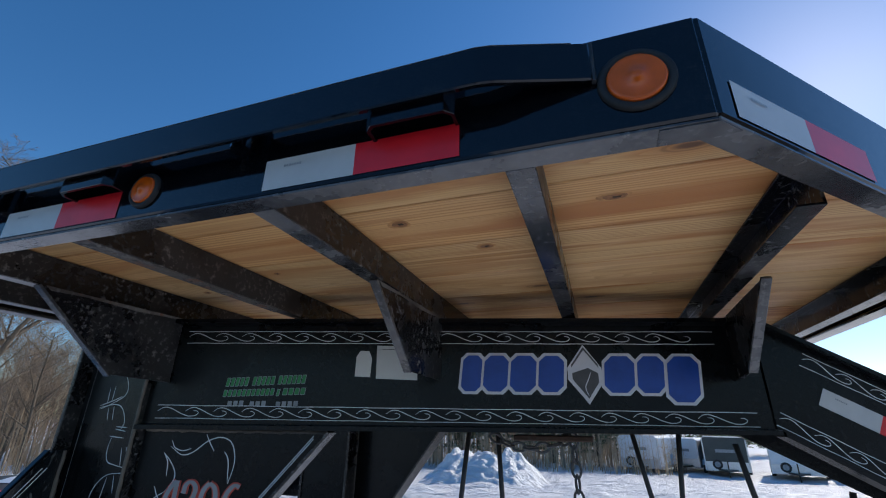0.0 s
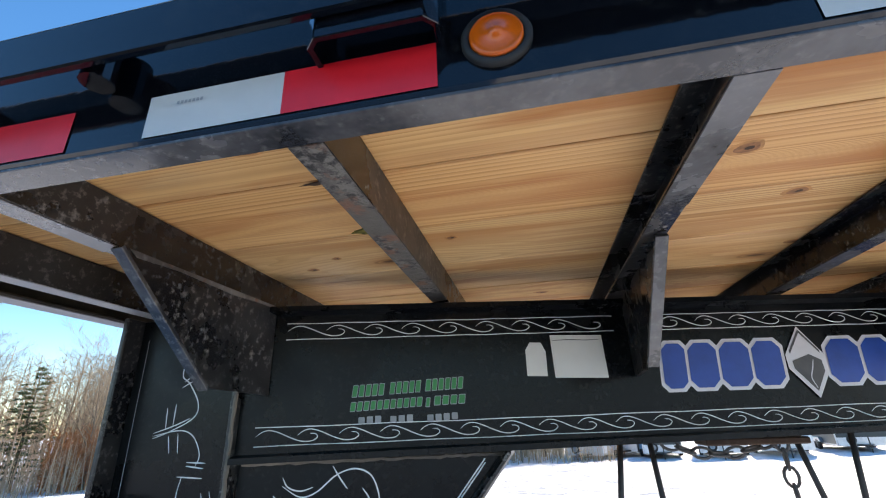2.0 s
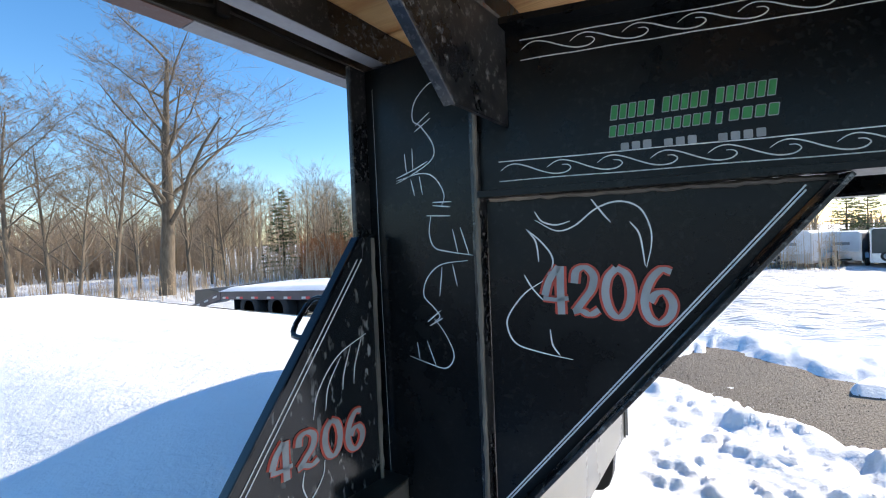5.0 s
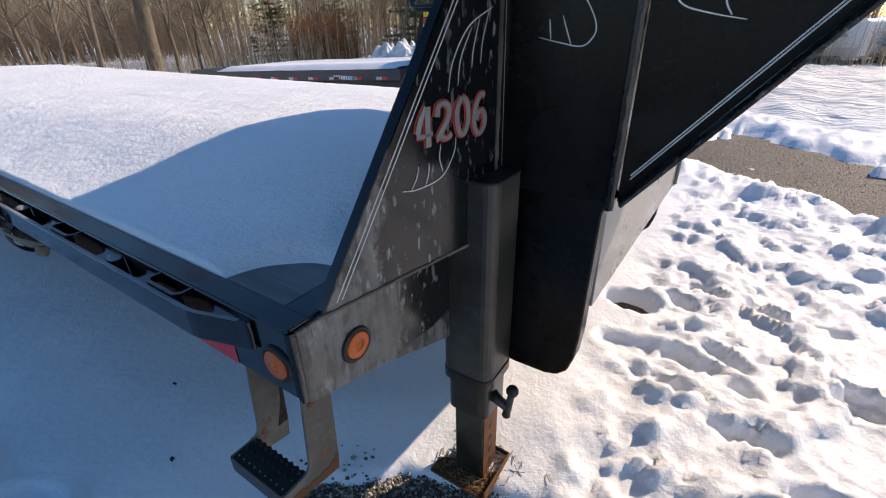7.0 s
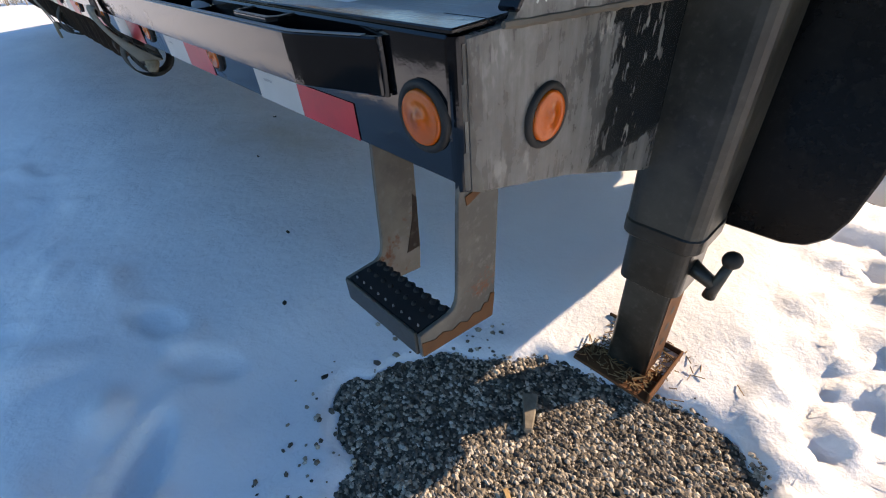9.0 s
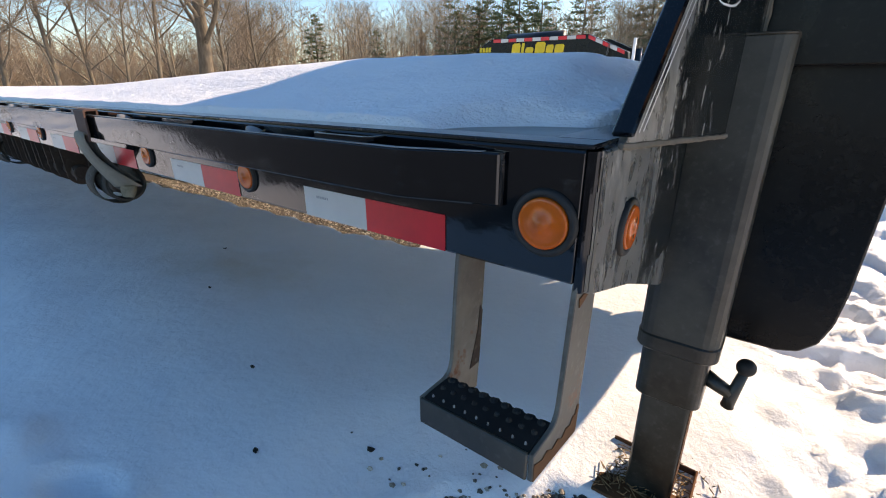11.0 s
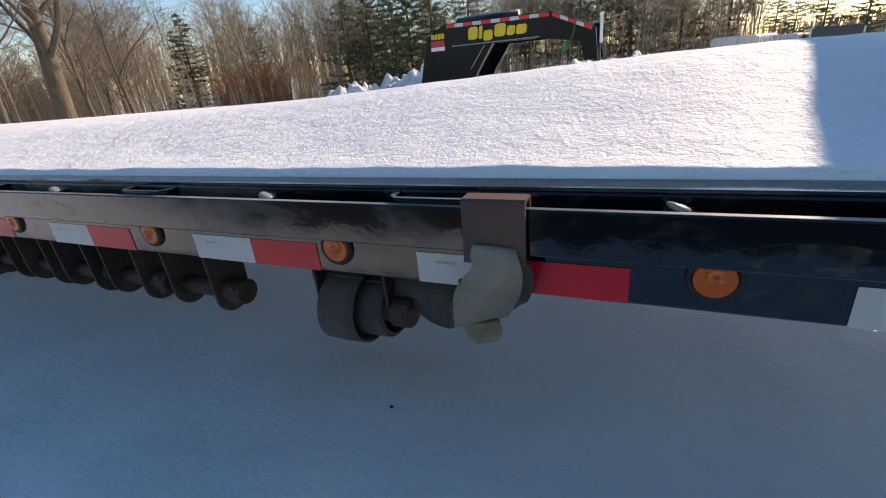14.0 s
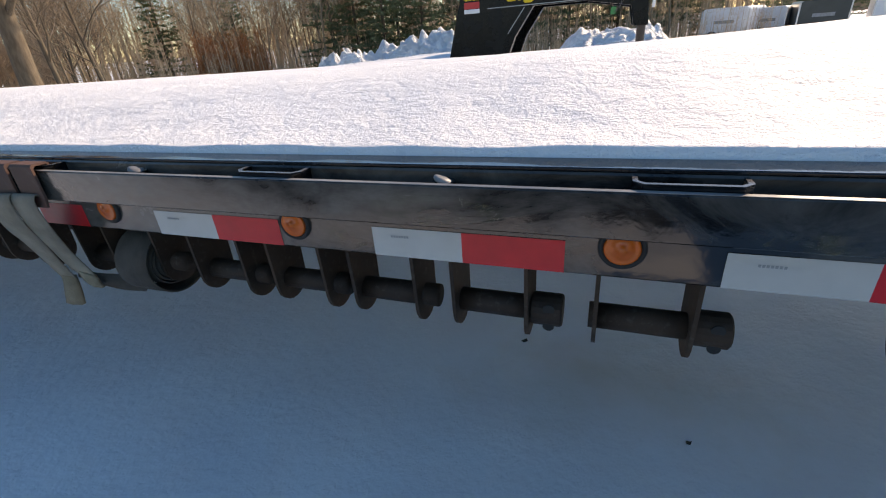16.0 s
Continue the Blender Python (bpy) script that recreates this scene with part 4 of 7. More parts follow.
# side brackets from the beams out to the crossmembers
for x, reach, foot, low in ((0.397, 0.414, 0.182, 1.859), (1.221, 0.432, 0.212, 1.872), (2.052, 0.425, 0.185, 1.880)):
    for flip in (False, True):
        m = mirrored if flip else (lambda q: q)
        yw = 0.674 + 0.262 * (x + 0.014 - 0.612)
        poly = [(x, yw - reach, UP_LO - 0.001), (x, yw - foot, low), (x + 0.012, yw - 0.001, low - 0.006), (x + 0.012, yw - 0.001, UP_LO - 0.001)]
        br = part("side_bracket", m(prism(poly, (0.004, 0, 0), (0.014, 0, 0), 0.001)), BLACK_SPECK, trailer, "black gusset bracket with dried mud spots and worn edges")
        rim = [(0.0145, reach - 0.012, 0.002), (0.0258, 0.010, 0.002), (0.0258, 0.010, 0.007), (0.0215, 0.16, 0.013), (0.018, 0.30, 0.008), (0.0148, reach - 0.027, 0.012)]
        part("bracket_dirt", m(prism([(x + a, yw - b, UP_LO - c) for a, b, c in rim], (0.0005, 0, 0), (0.0015, 0, 0), 0)), MUDDY, br, "dried mud along the seam")
        a, b, c = (Vector(p) for p in poly[:3])
        d = (b - a).normalized()
        nn = Vector((0, d.z, -d.y))
        part("bracket_flange", m(prism([a, b, b + nn * 0.008, a + nn * 0.008], (-0.002, 0, 0), (0.019, 0, 0), 0.001)), SCUFFED, br)

# ---- landing jack ----
def rounded_square(h, r, z, n=4):
    out = []
    for cx, cy, a0 in ((1, 1, 0), (-1, 1, 90), (-1, -1, 180), (1, -1, 270)):
        for k in range(n + 1):
            a = radians(a0 + 90 * k / n)
            out.append((cx * (h - r) + r * math.cos(a), cy * (h - r) + r * math.sin(a), z))
    return out


def upright_tube(cx, cy, h, r, z0, z1, edge=0.0):
    return prism([(cx + a, cy + b, c) for a, b, c in rounded_square(h, r, z0)], (0, 0, 0), (0, 0, z1 - z0), edge)


JX, JY = 0.060, 0.565
jack = part("jack_tube", upright_tube(JX, JY, 0.078, 0.030, 0.50, 1.082), BLACK_DULL, trailer, "dull black square jack tube with rounded corners", False)
part("jack_cap", upright_tube(JX, JY, 0.079, 0.030, 1.0825, 1.088, 0.002), BLACK_DULL, jack)
part("jack_collar", upright_tube(JX, JY, 0.081, 0.034, 0.462, 0.50, 0.004), BLACK_DULL, jack)
part("jack_sleeve", upright_tube(JX, JY, 0.068, 0.026, 0.335, 0.462, 0.002), BLACK_DULL, jack)
part("drop_leg", upright_tube(JX, JY, 0.052, 0.010, 0.030, 0.335), BLACK_DULL, jack, "square drop leg with rusty pin holes")
for k in range(5):
    c = Vector((JX + 0.054, JY, 0.085 + 0.055 * k))
    bm = bmesh.new()
    bm.faces.new([bm.verts.new(c + Vector((0.0002, 0.012 * math.cos(q), 0.012 * math.sin(q)))) for q in [2 * math.pi * i / 14 for i in range(14)]])
    part("pin_hole", bm, RUBBER, jack)
part("leg_rust", box((JX + 0.0522, JY - 0.045, 0.04), (JX + 0.0535, JY + 0.045, 0.325), 0.0004), RUST_ORANGE, jack, "rusted face of the leg")
part("jack_foot", box((JX - 0.116, JY - 0.112, 0.028), (JX + 0.096, JY + 0.075, 0.038), 0.002), RUST_ORANGE, jack, "rusty foot plate")
part("foot_lip", box((JX + 0.090, JY - 0.112, 0.038), (JX + 0.096, JY + 0.075, 0.068), 0.002), RUST_ORANGE, jack)
part("foot_lip", box((JX - 0.116, JY + 0.069, 0.038), (JX + 0.090, JY + 0.075, 0.068), 0.002), RUST_ORANGE, jack)
pin = part("plunger_pin", tube([(JX + 0.055, JY - 0.012, 0.405), (JX + 0.085, JY - 0.018, 0.395), (JX + 0.116, JY - 0.022, 0.385)], [0.019, 0.016, 0.014], 12), BLACK_DULL, jack, "spring pin with a T handle", True)
part("pin_handle", tube([(JX + 0.114, JY - 0.022, 0.352), (JX + 0.116, JY - 0.022, 0.372), (JX + 0.128, JY - 0.023, 0.448)], [0.0135, 0.0125, 0.0095], 12), BLACK_DULL, pin, smooth=True)
bm = bmesh.new()
bmesh.ops.create_uvsphere(bm, u_segments=14, v_segments=10, radius=0.0185, matrix=Matrix.Translation((JX + 0.129, JY - 0.023, 0.458)))
part("pin_knob", bm, RUBBER, pin, smooth=True)

# ---- hanging step ----
def step_arm(x):
    """A flat strap down from the deck edge, with a rounded inner corner, bent forward at the bottom."""
    prof = [(0.001, 0.80), (0.068, 0.80), (0.067, 0.765), (0.059, 0.600), (0.053, 0.553), (-0.081, 0.577), (-0.081, 0.617), (-0.030, 0.6175), (-0.021, 0.621), (-0.0155, 0.629), (-0.0125, 0.642), (-0.003, 0.76)]
    return prism([(x, a, b) for a, b in prof], (-0.003, 0, 0), (0.004, 0, 0), 0.0012)


def rust_band(x):
    """The rusty outer face of the bend: a band with an uneven upper edge."""
    low = [(-0.080, 0.5785), (0.0525, 0.5548), (0.0575, 0.598)]
    up = [(0.050, 0.602), (0.044, 0.588), (0.036, 0.592), (0.028, 0.582), (0.014, 0.588), (0.002, 0.580), (-0.012, 0.590), (-0.028, 0.586), (-0.044, 0.597), (-0.058, 0.594), (-0.080, 0.604)]
    return prism([(x, a, b) for a, b in low + up], (0, 0, 0), (0.0009, 0, 0), 0)


step = part("step_arm", step_arm(0.0), WEATHERED, trailer, "weathered grey-beige steel step strap with rusty bend")
inner = part("step_arm", step_arm(-0.163), WEATHERED, trailer)
part("rust_patch", rust_band(0.0042), RUST_ORANGE, step, "orange rust along the bend")
part("rust_patch", prism([(0.0042, 0.008, 0.779), (0.0042, 0.030, 0.783), (0.0042, 0.034, 0.775), (0.0042, 0.020, 0.770), (0.0042, 0.010, 0.767)], (0, 0, 0), (0.0014, 0, 0), 0), RUST_ORANGE, step, "rusty weld at the strap's top")
part("rust_patch", prism([(-0.1588, 0.030, 0.60), (-0.1588, 0.056, 0.60), (-0.1588, 0.062, 0.69), (-0.1588, 0.055, 0.70), (-0.1588, 0.050, 0.66), (-0.1588, 0.040, 0.63)], (0, 0, 0), (0.0009, 0, 0), 0), RUST, inner, "brown rust down the strap's edge")
# tread: a folded channel with a scalloped back edge and rows of raised teeth
back = [(-0.004, -0.020)]
for k in range(9):
    x = -0.012 - k * 0.0172
    back += [(x, -0.020), (x - 0.004, -0.0235), (x - 0.009, -0.0235), (x - 0.0132, -0.020)]
tread_poly = [(-0.159, -0.078, 0.612), (-0.004, -0.078, 0.612)] + [(a, b, 0.612) for a, b in back] + [(-0.159, -0.020, 0.612)]
bm = bmesh.new()
add_prism(bm, tread_poly, (0, 0, 0), (0, 0, 0.005))
tread = part("step_tread", bm, RUBBER, trailer, "black grip tread of the step")
part("tread_front", box((-0.1632, -0.084, 0.5775), (-0.0035, -0.0785, 0.6175), 0.0015), BLACK_DULL, tread, "scuffed dark front plate of the step")
for k in range(9):
    c = Vector((-0.150 + k * 0.0172, -0.028, 0.6168))
    for row, (dy, r) in enumerate(((0.0, 0.0058), (-0.020, 0.0042), (-0.042, 0.0017))):
        bm = bmesh.new()
        rings = [[bm.verts.new(c + Vector((q * r * math.cos(a), dy + q * r * math.sin(a), h))) for a in [2 * math.pi * i / 8 for i in range(8)]] for q, h in ((1.0, 0.0), (0.8, 0.0028), (0.35, 0.0042))]
        for p, q in zip(rings, rings[1:]):
            for i in range(8):
                bm.faces.new((p[i], p[(i + 1) % 8], q[(i + 1) % 8], q[i]))
        bm.faces.new(rings[-1])
        # front row is pale dots painted for light showing through small holes
        part("tread_tooth", bm, RUBBER if row < 2 else WORN_SHEEN, tread, "" if row < 2 else "pale dot standing for light through a tread hole")


# ---- ground: gravel sheet with a snow cover on it ----
def smooth(a, b, x):
    t = min(1.0, max(0.0, (x - a) / (b - a)))
    return t * t * (3 - 2 * t)


def fall(x, y):
    """The lot falls away gently from the trailer."""
    r = math.hypot(x + 1.0, y - 1.0)
    return -1.05 * smooth(8.0, 34.0, r) - 0.30 * smooth(4.0, 9.0, -x) * smooth(2.9, 5.2, y) * (1 - smooth(14.0, 24.0, r))


def grid_axis(lo, hi, step, far, grow=1.22, back=None):
    a = list(np.arange(lo, hi + 1e-6, step))
    s = step
    while a[-1] < far:
        s *= grow
        a.append(a[-1] + s)
    s = step
    while a[0] > -far:
        s *= back or grow
        a.insert(0, a[0] - s)
    return a


def sheet(xs, ys, height):
    nx, ny = len(xs), len(ys)
    verts = [(x, y, height(x, y)) for y in ys for x in xs]
    faces = [(j * nx + i, j * nx + i + 1, (j + 1) * nx + i + 1, (j + 1) * nx + i) for j in range(ny - 1) for i in range(nx - 1)]
    return verts, faces


def sheet_object(name, verts, faces, mat):
    me = bpy.data.meshes.new(name)
    me.from_pydata(verts, [], faces)
    me.polygons.foreach_set("use_smooth", [True] * len(me.polygons))
    me.materials.append(mat)
    return new(name, me)


gx = grid_axis(-9.0, 5.0, 0.35, 900, 1.3)
v, f = sheet(gx, grid_axis(-3.0, 9.0, 0.35, 900, 1.3), fall)
tagged(sheet_object("ground", v, f, GRAVEL), "grey wet gravel ground of a sloping lot", "ground", kind="structure")

rng = random.Random(7)
FOOT = []
TRENCH = (((0.28, 1.43), (0.56, 1.50)), ((0.56, 1.50), (0.82, 1.38)))
for k in range(38):
    fx, fy = rng.uniform(0.45, 3.4), rng.uniform(0.2, 4.0)
    FOOT.append((fx, fy, rng.uniform(-0.6, 0.9), rng.uniform(0.09, 0.13), rng.uniform(0.04, 0.055), rng.uniform(0.03, 0.06)))
for fx, fy, a, lx, d in ((-0.579, -0.547, 2.34, 0.155, 0.036), (-0.78, -0.30, 0.7, 0.11, 0.012), (-1.05, -0.35, 0.4, 0.12, 0.012), (-1.35, -0.75, 0.9, 0.12, 0.014)):
    FOOT.append((fx, fy, a, lx, 0.05, d))


def patch(x, y):
    """How bare the ground is: round the jack, along the lanes, and in the strip behind the frame."""
    w = 0.10 * noise.noise((x * 5, y * 5, 1.0)) + 0.05 * noise.noise((x * 14, y * 14, 2.0))
    pu, pq = (x + 0.02) * 0.766 + (y - 0.04) * 0.643, -(x + 0.02) * 0.643 + (y - 0.04) * 0.766
    bare = 1 - smooth(0.86, 1.04, math.hypot(pu / 0.60, pq / 0.37) + w)
    bare *= 1 - smooth(0.25, 0.36, -0.72 * x - 0.69 * y + w)
    c, s = math.cos(0.60), math.sin(0.60)
    u, q = (x - 0.2) * c - (y - 5.95) * s, (x - 0.2) * s + (y - 5.95) * c
    lane = (1 - smooth(0.70, 1.05, abs(q) + 0.5 * w + 0.30 * noise.noise((x * 0.9, y * 0.9, 4.0)) + 0.22 * noise.noise((x * 2.6, y * 2.6, 7.0)))) * smooth(-0.9, 0.2, u + 2 * w)
    lane *= 1 - smooth(0.36, 0.44, noise.noise((x * 1.3, y * 1.3, 9.0)) + 0.25 * noise.noise((x * 4.2, y * 7.0, 5.0)) + 0.08 * noise.noise((x * 15, y * 15, 3.0)))
    strip = (1 - smooth(0.15, 0.28, abs(y - 1.62 - 0.06 * (x + 3)) + 0.6 * w)) * smooth(1.2, 1.9, -x) 
    hole = 1 - smooth(0.8, 1.1, math.hypot((x - 0.30) / 0.13, (y - 1.82) / 0.10) + 2 * w)
    # unseen bare ground added to the south for the rails to mirror
    unseen_ground = (1 - smooth(-2.3, -1.9, y - 0.30 * min(0.0, x + 4.6) + 2 * w)) * (1 - smooth(9.0, 10.5, x)) * smooth(-14.0, -12.0, y)
    return max(bare, lane, strip, hole, unseen_ground)


def snow_height(x, y):
    z = 0.085 + 0.022 * noise.noise((x * 0.9, y * 0.9, 0.3)) + 0.008 * noise.noise((x * 3.5, y * 3.5, 5.0))
    churn = 1.35 * smooth(0.15, 0.5, x) * smooth(-0.5, 0.1, y) * (1 - smooth(4.5, 6, y)) * (1 - smooth(4.5, 6, x))
    if churn > 0:
        z += churn * (0.024 * noise.noise((x * 2.6, y * 2.6, 3.0)) + 0.030 * smooth(0.06, 0.34, noise.noise((x * 3.4, y * 3.6, 6.0)) + 0.6 * noise.noise((x * 8, y * 8, 8.0)) + 0.25 * noise.noise((x * 21, y * 21, 4.0))) + 0.014 * abs(noise.noise((x * 11, y * 11, 8.0))) + 0.010 * noise.noise((x * 24, y * 24, 2.0)) - 0.018)
    if -3.5 < x < 0 and -1.6 < y < 0.2:
        z += 0.030 * noise.noise((x * 2.1 + 3, y * 3.0, 12.0)) * (1 - smooth(-0.5, 0.1, y)) + 0.018 * max(0.0, noise.noise((x * 5.0, y * 6.5, 15.0)) - 0.15) * (1 - smooth(-0.6, -0.1, y)) * 3
    lot = smooth(6.5, 8.0, y) * smooth(-9.0, -5.0, x)
    if lot > 0:
        z += lot * (0.10 * noise.noise((x * 0.5, y * 1.4, 6.0)) + 0.10 * noise.noise((x * 1.0, y * 2.6, 7.0)) + 0.06 * noise.noise((x * 2.4, y * 3.6, 2.0)) + 0.06)
    if 3 < y < 14 and -4 < x < 10:
        across = (x - 0.2) * math.sin(0.60) + (y - 5.95) * math.cos(0.60)
        ridge = math.exp(-((across - 1.45) / 0.32) ** 2) + 0.7 * math.exp(-((across + 1.2) / 0.25) ** 2)
        z += ridge * (0.03 + 0.16 * max(0.0, noise.noise((x * 3.4, y * 3.4, 21.0))) + 0.06 * noise.noise((x * 8.0, y * 8.0, 22.0)))
    for (ax, ay), (bx, by) in TRENCH:
        if ax - 0.2 < x < bx + 0.2 and 1.1 < y < 1.8:
            q = min(1.0, max(0.0, ((x - ax) * (bx - ax) + (y - ay) * (by - ay)) / ((bx - ax) ** 2 + (by - ay) ** 2)))
            r = math.hypot(x - ax - q * (bx - ax), y - ay - q * (by - ay)) / 0.055
            z -= 0.035 * (1 - smooth(0.5, 1.2, r)) - 0.012 * max(0, 1 - abs(r - 1.5) / 0.5)
    for fx, fy, a, lx, ly, d in FOOT:
        if abs(x - fx) < 0.3 and abs(y - fy) < 0.3:
            c, s = math.cos(a), math.sin(a)
            u, w = ((x - fx) * c + (y - fy) * s) / lx, (-(x - fx) * s + (y - fy) * c) / ly
            r = math.hypot(u, w)
            z -= d * (1 - smooth(0.7, 1.15, r)) - 0.3 * d * max(0, 1 - abs(r - 1.35) / 0.35)
    if -40 < x < 12 and -15 < y < 12:
        near_patch = math.hypot(((x + 0.02) * 0.766 + (y - 0.04) * 0.643) / 0.60, (-(x + 0.02) * 0.643 + (y - 0.04) * 0.766) / 0.37)
        thin = 0.055 * (1 - smooth(0.9, 1.9, near_patch))
        z -= thin + (0.115 - thin) * patch(x, y)
    return z + fall(x, y)


v, f = sheet(grid_axis(-2.6, 2.8, 0.022, 800, 1.045), grid_axis(-1.1, 3.2, 0.022, 800, 1.028, 1.06), snow_height)
tagged(sheet_object("snow_cover", v, f, SNOW), "crusted white snow with footprints and bare gravel patches", "snow", kind="stuff")


# ---- snow on the deck ----
def deck_snow(x, y):
    d = min(y - 0.030, side(0.030) - y)
    wob = 0.0012 * noise.noise((x * 3, y * 3, 2.0)) + 0.0015 * noise.noise((x * 14, y * 14, 3.0))
    edge = d + wob
    bare = 1 - smooth(0.78, 1.22, math.hypot((x + 0.06) / 0.20, (y - 0.05) / 0.17) + 12 * wob)
    s = (-0.040 - 0.035 * (1 - smooth(0.12, 0.3, y)) - x + 2.5 * wob + 0.030 * noise.noise((y * 6, 3.0, 1.0)) + 0.022 * noise.noise((y * 17, x * 17, 1.0)))
    front = 0.38 * smooth(0.0, 0.014, s) + 0.62 * smooth(0.0, 0.22, s)
    drift = 0.062 + 0.075 * math.exp(-((x + 0.9) / 1.55) ** 2)
    h = 0.010 * smooth(0, 0.03, edge) + (drift - 0.010) * smooth(-0.05, 0.62, edge) * (1 - 0.6 * smooth(0.7, 2.4, y))
    h += 0.008 * noise.noise((x * 1.1, y * 1.6, 1.0)) * smooth(0, 0.3, d) + 0.0035 * noise.noise((x * 9, y * 9, 4.0))
    h *= front
    return 0.9535 + h * (1 - bare) - 0.014 * bare - 0.004 * (1 - smooth(0.0, 0.010, edge)) - (0.05 if y < 0.053 or y > side(0.053) else 0.0) - 0.018 * (1 - smooth(0.0, 0.2, front))


xs = sorted(set([round(-0.012 - 0.009 * k, 4) for k in range(42)] + [round(-0.39 - 0.03 * k, 4) for k in range(120)] + [round(-3.99 - 0.09 * k, 4) for k in range(51)]))
ys = [0.052, 0.0545] + [0.063 + 0.011 * k for k in range(35)] + [0.448 + 0.05 * k for k in range(43)]
v, f = sheet(xs, ys, deck_snow)
tagged(sheet_object("deck_snow", v, f, SNOW_DECK), "thick smooth settled snow lying on the trailer deck", "snow", kind="stuff")


# ---- painted striping and vinyl on the neck ----
beam_face = Plane(BEAM0, DU, (0, 0, 1))
drop_dir = Vector((DU.x, DU.y, -0.53)).normalized()
drop_face = Plane(on_beam(1.845, 0, 1.79), drop_dir, DN.cross(drop_dir))
SCROLL = [(-0.10, 0.10), (0.05, 0.75), (0.22, 0.95), (0.45, 0.55), (0.75, -0.30), (1.02, -0.85), (1.26, -0.80), (1.38, -0.25), (1.32, 0.22), (1.20, 0.30)]


def scroll_band(parent, plane, a, b, mid, half, unit=0.0885):
    """Two ruled lines with a running scroll between them."""
    for s in (-1, 1):
        n = 24
        bm = bmesh.new()
        add_ribbon(bm, plane, [(a + (b - a) * k / n, mid + s * half + 0.0006 * math.sin(k * 1.7 + s)) for k in range(n + 1)], 0.0021)
        part("pinstripe", bm, LINE_WHITE, parent, "thin white ruled line")
    x = a + 0.012
    while x + 1.4 * unit < b:
        bm = bmesh.new()
        brush(bm, plane, [(x + p * unit, mid + q * half * 0.72) for p, q in SCROLL], 0.0024)
        part("scroll_stroke", bm, LINE_WHITE, parent, "white hand-drawn running scroll")
        x += unit


scroll_band(beam, beam_face, 0.09, 0.875, 1.994, 0.0185)
scroll_band(beam, beam_face, 0.905, 1.725, 1.994, 0.0185)
scroll_band(beam, beam_face, 0.042, 1.80, 1.768, 0.0185)
scroll_band(beam, drop_face, 0.03, 0.84, 0.178, 0.018)
scroll_band(beam, drop_face, 0.015, 0.84, -0.012, 0.018)
tape(beam, Plane(drop_face.at(0, 0, -0.0008), drop_dir, DN.cross(drop_dir)), 0.100, 0.075)


def block(bm, plane, a, b, w, h, lean, lift=0.0, cut=0.16):
    """One leaning block with clipped corners."""
    c = min(w, h) * cut
    raw = [(c, 0), (w - c, 0), (w, c), (w, h - c), (w - c, h), (c, h), (0, h - c), (0, c)]
    add_patch(bm, plane, [(a + x + lean * y, b + y) for x, y in raw], lift)


# maker's emblem: leaning blue blocks with a pale edge, and a diamond between them
for k, (a, w, lo, eye) in enumerate(((0.972, 0.060, 0, 0), (1.037, 0.074, 0, 1), (1.116, 0.078, 0, 1), (1.199, 0.076, 0, 1), (1.390, 0.088, 0, 0), (1.484, 0.078, 0, 1), (1.567, 0.090, -0.024, 0))):
    bm = bmesh.new()
    block(bm, beam_face, a - 0.007, 1.828 + lo, w + 0.014, 0.120 - lo, 0.10, 0.0004 * (k % 2), 0.22)
    edge = part("emblem_edge", bm, PALE, beam, "pale grey edge of an emblem block")
    bm = bmesh.new()
    block(bm, beam_face, a + 0.001, 1.836 + lo, w - 0.002, 0.104 - lo, 0.10, 0.0016, 0.24)
    part("emblem_block", bm, BLUE, edge, "blue leaning emblem block")
bm = bmesh.new()
add_patch(bm, beam_face, [(1.290, 1.905), (1.290, 1.872), (1.345, 1.803), (1.389, 1.862), (1.389, 1.905), (1.341, 1.973)], 0.0026)
part("emblem_diamond", bm, PALE, beam, "pale grey diamond emblem")
bm = bmesh.new()
add_patch(bm, beam_face, [(1.303, 1.890), (1.303, 1.872), (1.345, 1.819), (1.378, 1.864), (1.378, 1.890), (1.350, 1.905)], 0.0034)
add_patch(bm, beam_face, [(1.302, 1.906), (1.341, 1.957), (1.380, 1.906), (1.380, 1.914), (1.341, 1.966), (1.302, 1.914)], 0.0034)
part("emblem_shade", bm, GREY_ROAD, beam, "dark grey shape in the diamond")
bm = bmesh.new()
brush(bm, beam_face, [(1.345, 1.826), (1.338, 1.850), (1.348, 1.872), (1.356, 1.892)], 0.003, 0.0042)
part("emblem_line", bm, PALE, beam)
# small lettering as bars
for a, n, w, b, h in ((0.246, 5, 0.0148, 1.842, 0.027), (0.330, 5, 0.0145, 1.846, 0.027), (0.411, 6, 0.0148, 1.850, 0.027), (0.243, 11, 0.0148, 1.812, 0.021), (0.411, 1, 0.012, 1.816, 0.021), (0.430, 4, 0.0185, 1.819, 0.021)):
    for k in range(n):
        bm = bmesh.new()
        block(bm, beam_face, a + k * w, b + 0.0006 * k, w * 0.82, h, 0.12, 0, 0.1)
        bar = part("lettering_bar", bm, SILVER, beam, "small green bar with a grey edge")
        bm = bmesh.new()
        block(bm, beam_face, a + k * w + 0.0014, b + 0.0006 * k + 0.0016, w * 0.82 - 0.0026, h - 0.0032, 0.12, 0.001, 0.1)
        part("bar_fill", bm, GREEN, bar)
for a, n in ((0.263, 3), (0.333, 3), (0.415, 4)):
    for k in range(n):
        bm = bmesh.new()
        block(bm, beam_face, a + k * 0.0182, 1.786 + 0.0009 * k, 0.0135, 0.0145, 0, 0, 0.1)
        part("number_bar", bm, SILVER, beam, "small grey bar")
bm = bmesh.new()
